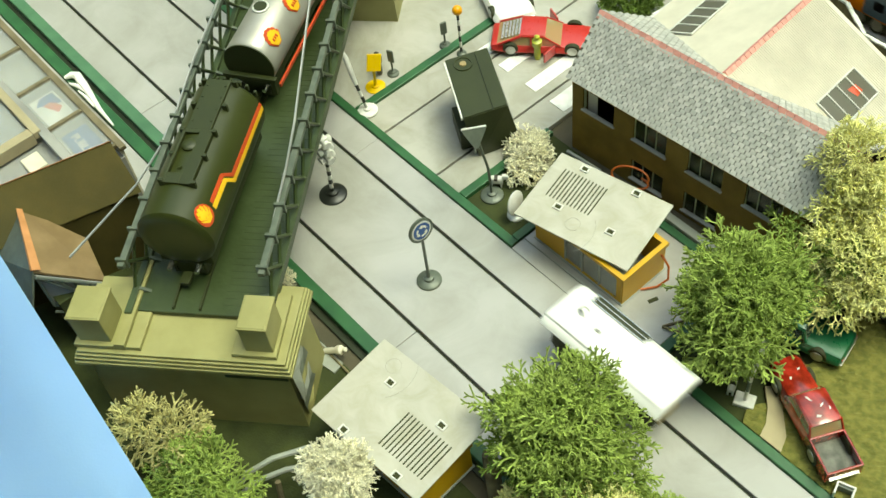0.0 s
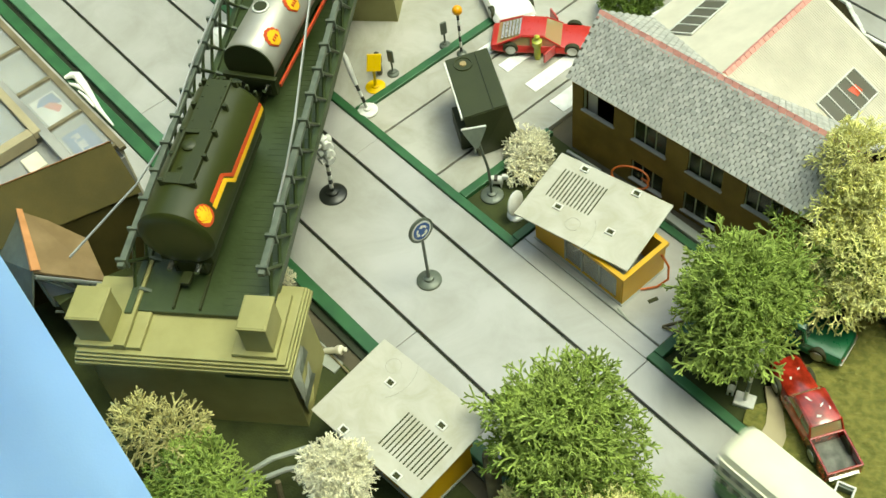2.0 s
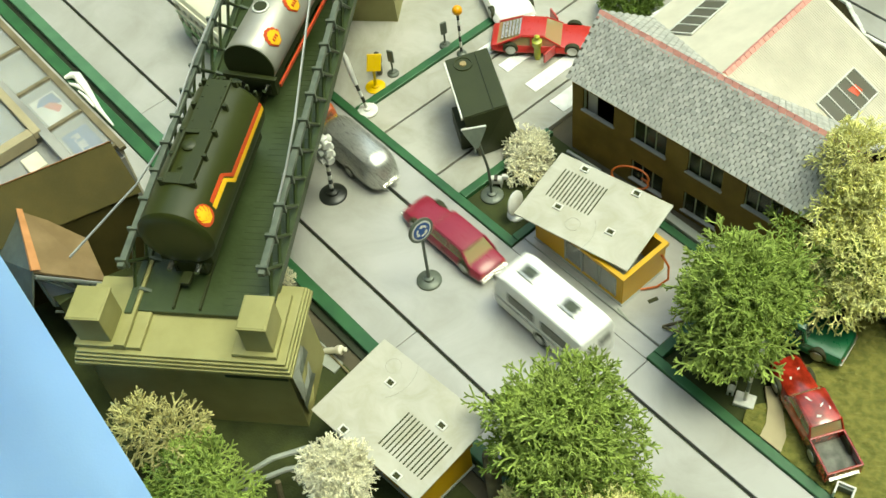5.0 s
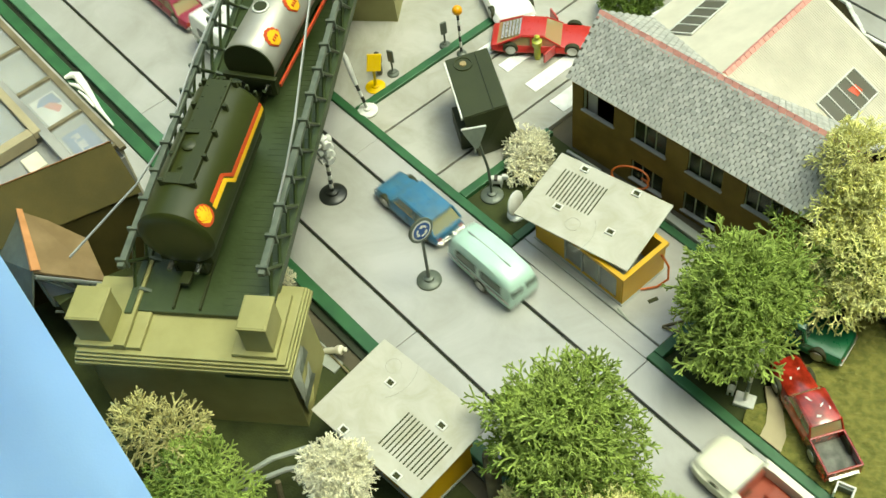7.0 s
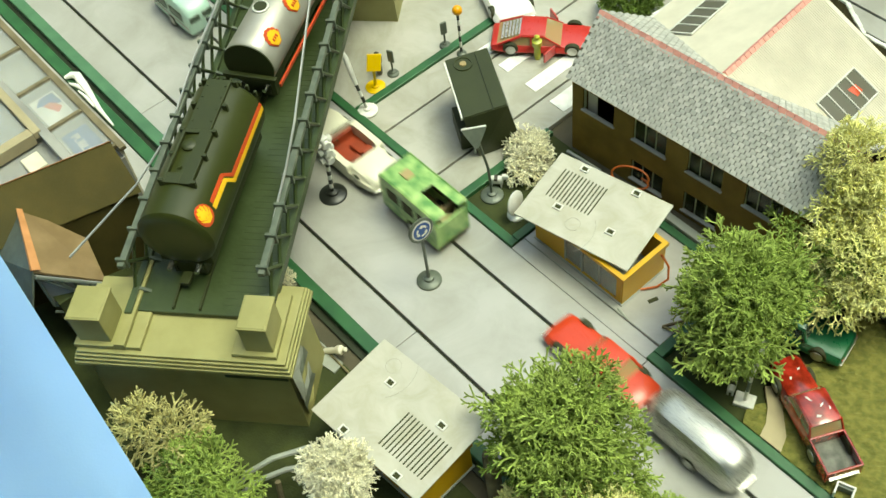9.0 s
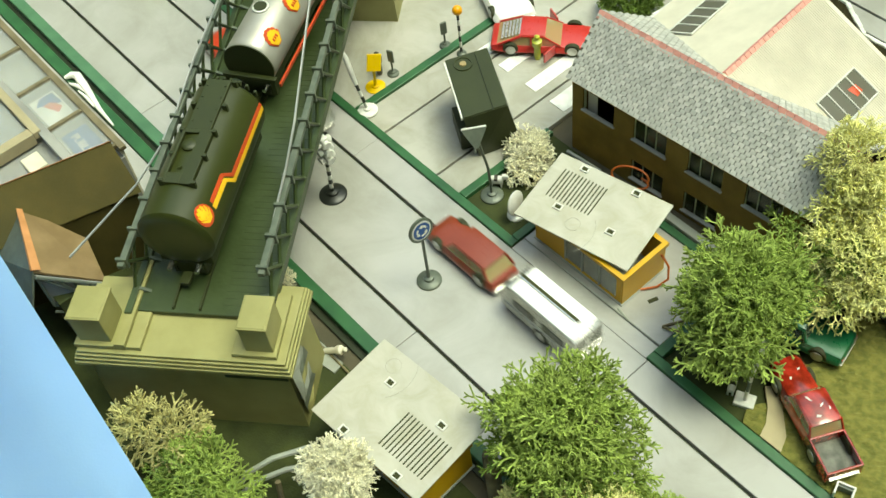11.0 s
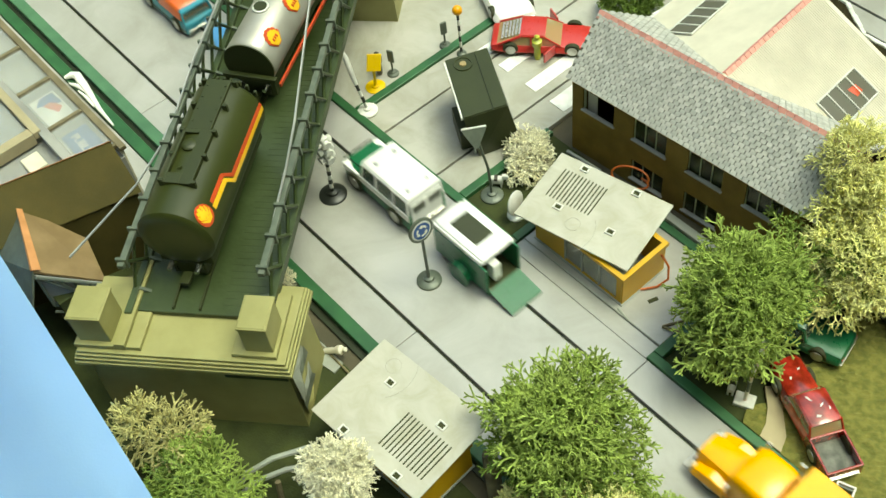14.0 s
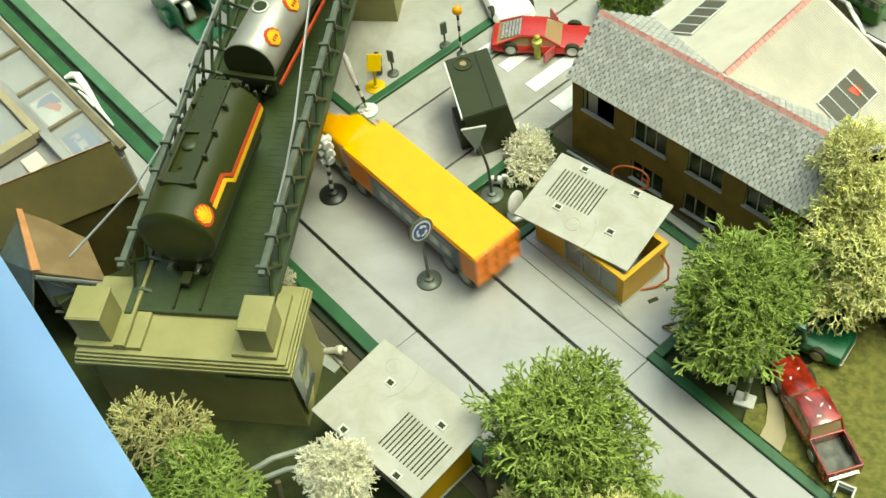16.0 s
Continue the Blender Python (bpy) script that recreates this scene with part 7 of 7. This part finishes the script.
for p, q in ((A0 + Vector((0.004, -0.002, -0.031)), A1 + Vector((0.004, 0.0, -0.026))), (A0.lerp(A1, 0.25), A0.lerp(A1, 0.75) - Vector((0, 0, 0.026))), (A0.lerp(A1, 0.75), A0.lerp(A1, 0.25) - Vector((0, 0, 0.028)))):
    part("lattice_bar", cyl(B(), p + Vector((0.003, 0, 0)), q + Vector((0.003, 0, 0)), 0.0009, n=6), "sign_grey", dorm)
gate = thing("lattice_gate", "dark grey lattice gate beside the bridge end", "gate")
G0, G1 = Vector((-0.072, -0.196, 0.056)), Vector((-0.050, -0.170, 0.060))
dn = Vector((0.006, -0.002, -0.030))
for p, q in ((G0, G1), (G0 + dn, G1 + dn), (G0, G0 + dn), (G1, G1 + dn), (G0, G1 + dn), (G0 + dn, G1), (G0.lerp(G1, 0.5), G0.lerp(G1, 0.5) + dn)):
    part("gate_bar", cyl(B(), p, q, 0.0010, n=6), "trunk", gate)
part("gate_post", box(B(), -0.068, -0.064, -0.198, -0.194, -0.003, 0.030, 0.0004), "trunk", gate)
part("gate_post", box(B(), -0.046, -0.042, -0.174, -0.170, -0.003, 0.034, 0.0004), "trunk", gate)

# bent white plastic scrap on the pavement edge
bm = B()
tube(bm, [(-0.3216, -0.1133, 0.0045), (-0.3198, -0.1080, 0.0050), (-0.3144, -0.1047, 0.0055), (-0.3029, -0.1061, 0.0055), (-0.2886, -0.1080, 0.0050), (-0.2692, -0.1110, 0.0045), (-0.2464, -0.1122, 0.0040)], [0.0012, 0.0028, 0.0036, 0.0034, 0.0026, 0.0018, 0.0008], 8)
tube(bm, [(-0.3136, -0.1136, 0.0040), (-0.3059, -0.1106, 0.0046), (-0.2960, -0.1090, 0.0048)], [0.0008, 0.0016, 0.0014], 8)
tube(bm, [(-0.3000, -0.1125, 0.0040), (-0.2902, -0.1118, 0.0044), (-0.2755, -0.1125, 0.0042)], [0.0008, 0.0013, 0.0010], 8)
tagged(part("scrap", bm, "v_white", smooth=True), "bent white plastic scrap on the pavement edge", "litter")

# wires, tubes, sticks
for pts, r, mat, name, label, cat in (
    ([(0.0800 + 0.0125 * math.cos(a * 0.42) + 0.002 * math.sin(a * 0.42), 0.1120 + 0.0035 * math.cos(a * 0.42) + 0.0045 * math.sin(a * 0.42), 0.0225 + 0.006 * math.sin(a * 0.42) - 0.0011 * max(0, a - 11)) for a in range(19)], 0.0008, "orange_wire", "cable", "orange wire looping behind the kiosk", "cable"),
    ([(0.139, 0.078, 0.022), (0.145, 0.0790, 0.014), (0.148, 0.0760, 0.006), (0.145, 0.0690, 0.0015), (0.139, 0.0600, 0.0012)], 0.0008, "orange_wire", "cable", "orange wire hanging beside the kiosk wall", "cable"),
    ([(0.070, -0.216, 0.0), (0.074, -0.206, 0.016), (0.080, -0.190, 0.022), (0.090, -0.166, 0.020)], 0.0017, "grey_tube", "cable", "grey plastic tube curving to the kiosk", "cable"),
    ([(0.074, -0.214, 0.0), (0.080, -0.204, 0.012), (0.088, -0.188, 0.016), (0.098, -0.170, 0.014)], 0.0017, "grey_tube", "cable", "grey plastic tube curving to the kiosk", "cable"),
    ([(0.094, -0.199, -0.003), (0.090, -0.1955, 0.014)], 0.0018, "trunk", "post", "cut wooden stick standing in the soil", "post"),
    ([(0.020, 0.1125, 0.001), (0.050, 0.1145, 0.002)], 0.0014, "grey_tube", "pipe", "grey pipe lying along the house wall", "pipe"),
    ([(0.060, 0.1130, 0.004), (0.096, 0.1150, 0.004)], 0.0010, "sign_white", "pipe", "pale pipe lying along the house wall", "pipe"),
    ([(0.1680, 0.0490, 0.001), (0.1770, 0.0600, 0.006)], 0.0010, "trunk", "stick", "brown stick leaning on the kerb", "stick"),
    ([(0.1680, 0.0490, 0.001), (0.1790, 0.0520, 0.003)], 0.0010, "trunk", "stick", "brown stick leaning on the kerb", "stick"),
    ([(-0.030, -0.1165, -0.001), (0.060, -0.1160, -0.001)], 0.0008, "trunk", "stick", "thin wooden strip along the kerb foot", "stick"),
    ([(0.139, 0.0395, 0.0008), (0.150, 0.0370, 0.0008)], 0.0010, "grey_tube", "pipe", "grey rod end beside the kiosk", "pipe")):
    tagged(part(name, tube(B(), pts, r, 8), mat, None, "", True), label, cat)
tagged(part("plate", box(B(), -0.0034, 0.0034, -0.0013, 0.0013, 0, 0.0006, 0, pose(0.150, 0.0600, 0.0003, 0, 0, 72)), "slit"), "small black plate on the pavement", "plate")
tagged(part("step", box(B(), 0.100, 0.176, 0.1135, 0.1195, -0.005, 0.0045, 0.0005), "grey_tube"), "grey concrete step along the house wall", "step", kind="structure")


# ---- motion: the convoy rounds an oval drive loop with the pace of its chain ----
# metres run since the start, every half second
RUN = [0.0, 0.089, 0.184, 0.275, 0.3675, 0.464, 0.56, 0.654, 0.742, 0.8328, 0.9248, 1.0168, 1.1088, 1.2006, 1.2836, 1.3676, 1.4626, 1.5601, 1.6621, 1.7623, 1.8603, 1.9583, 2.0563, 2.1651, 2.2896, 2.4081, 2.5221, 2.6396, 2.7491, 2.8291, 2.9101, 3.0051, 3.1161]


def on_loop(s):
    """The pose at s metres along the loop: s is x on the near straight, run towards -x."""
    arc, rad = math.pi * YF / 2, YF / 2
    if s > XR:
        d = s - XR
        if d < arc:
            a = d / rad
            return pose(XR + rad * math.sin(a), rad - rad * math.cos(a), 0, 0, 0, 180 + math.degrees(a))
        return pose(XR - (d - arc), YF, 0, 0, 0, 360)
    if s < XL:
        d = XL - s
        if d < arc:
            a = d / rad
            return pose(XL - rad * math.sin(a), rad - rad * math.cos(a), 0, 0, 0, 180 - math.degrees(a))
        return pose(XL + (d - arc), YF, 0, 0, 0, 0)
    return pose(s, 0, 0, 0, 0, 180)


def motions():
    for v, s0 in CONVOY:
        walk(v, [(t / 2, on_loop(s0 - RUN[t])) for t in range(33)])


motions()
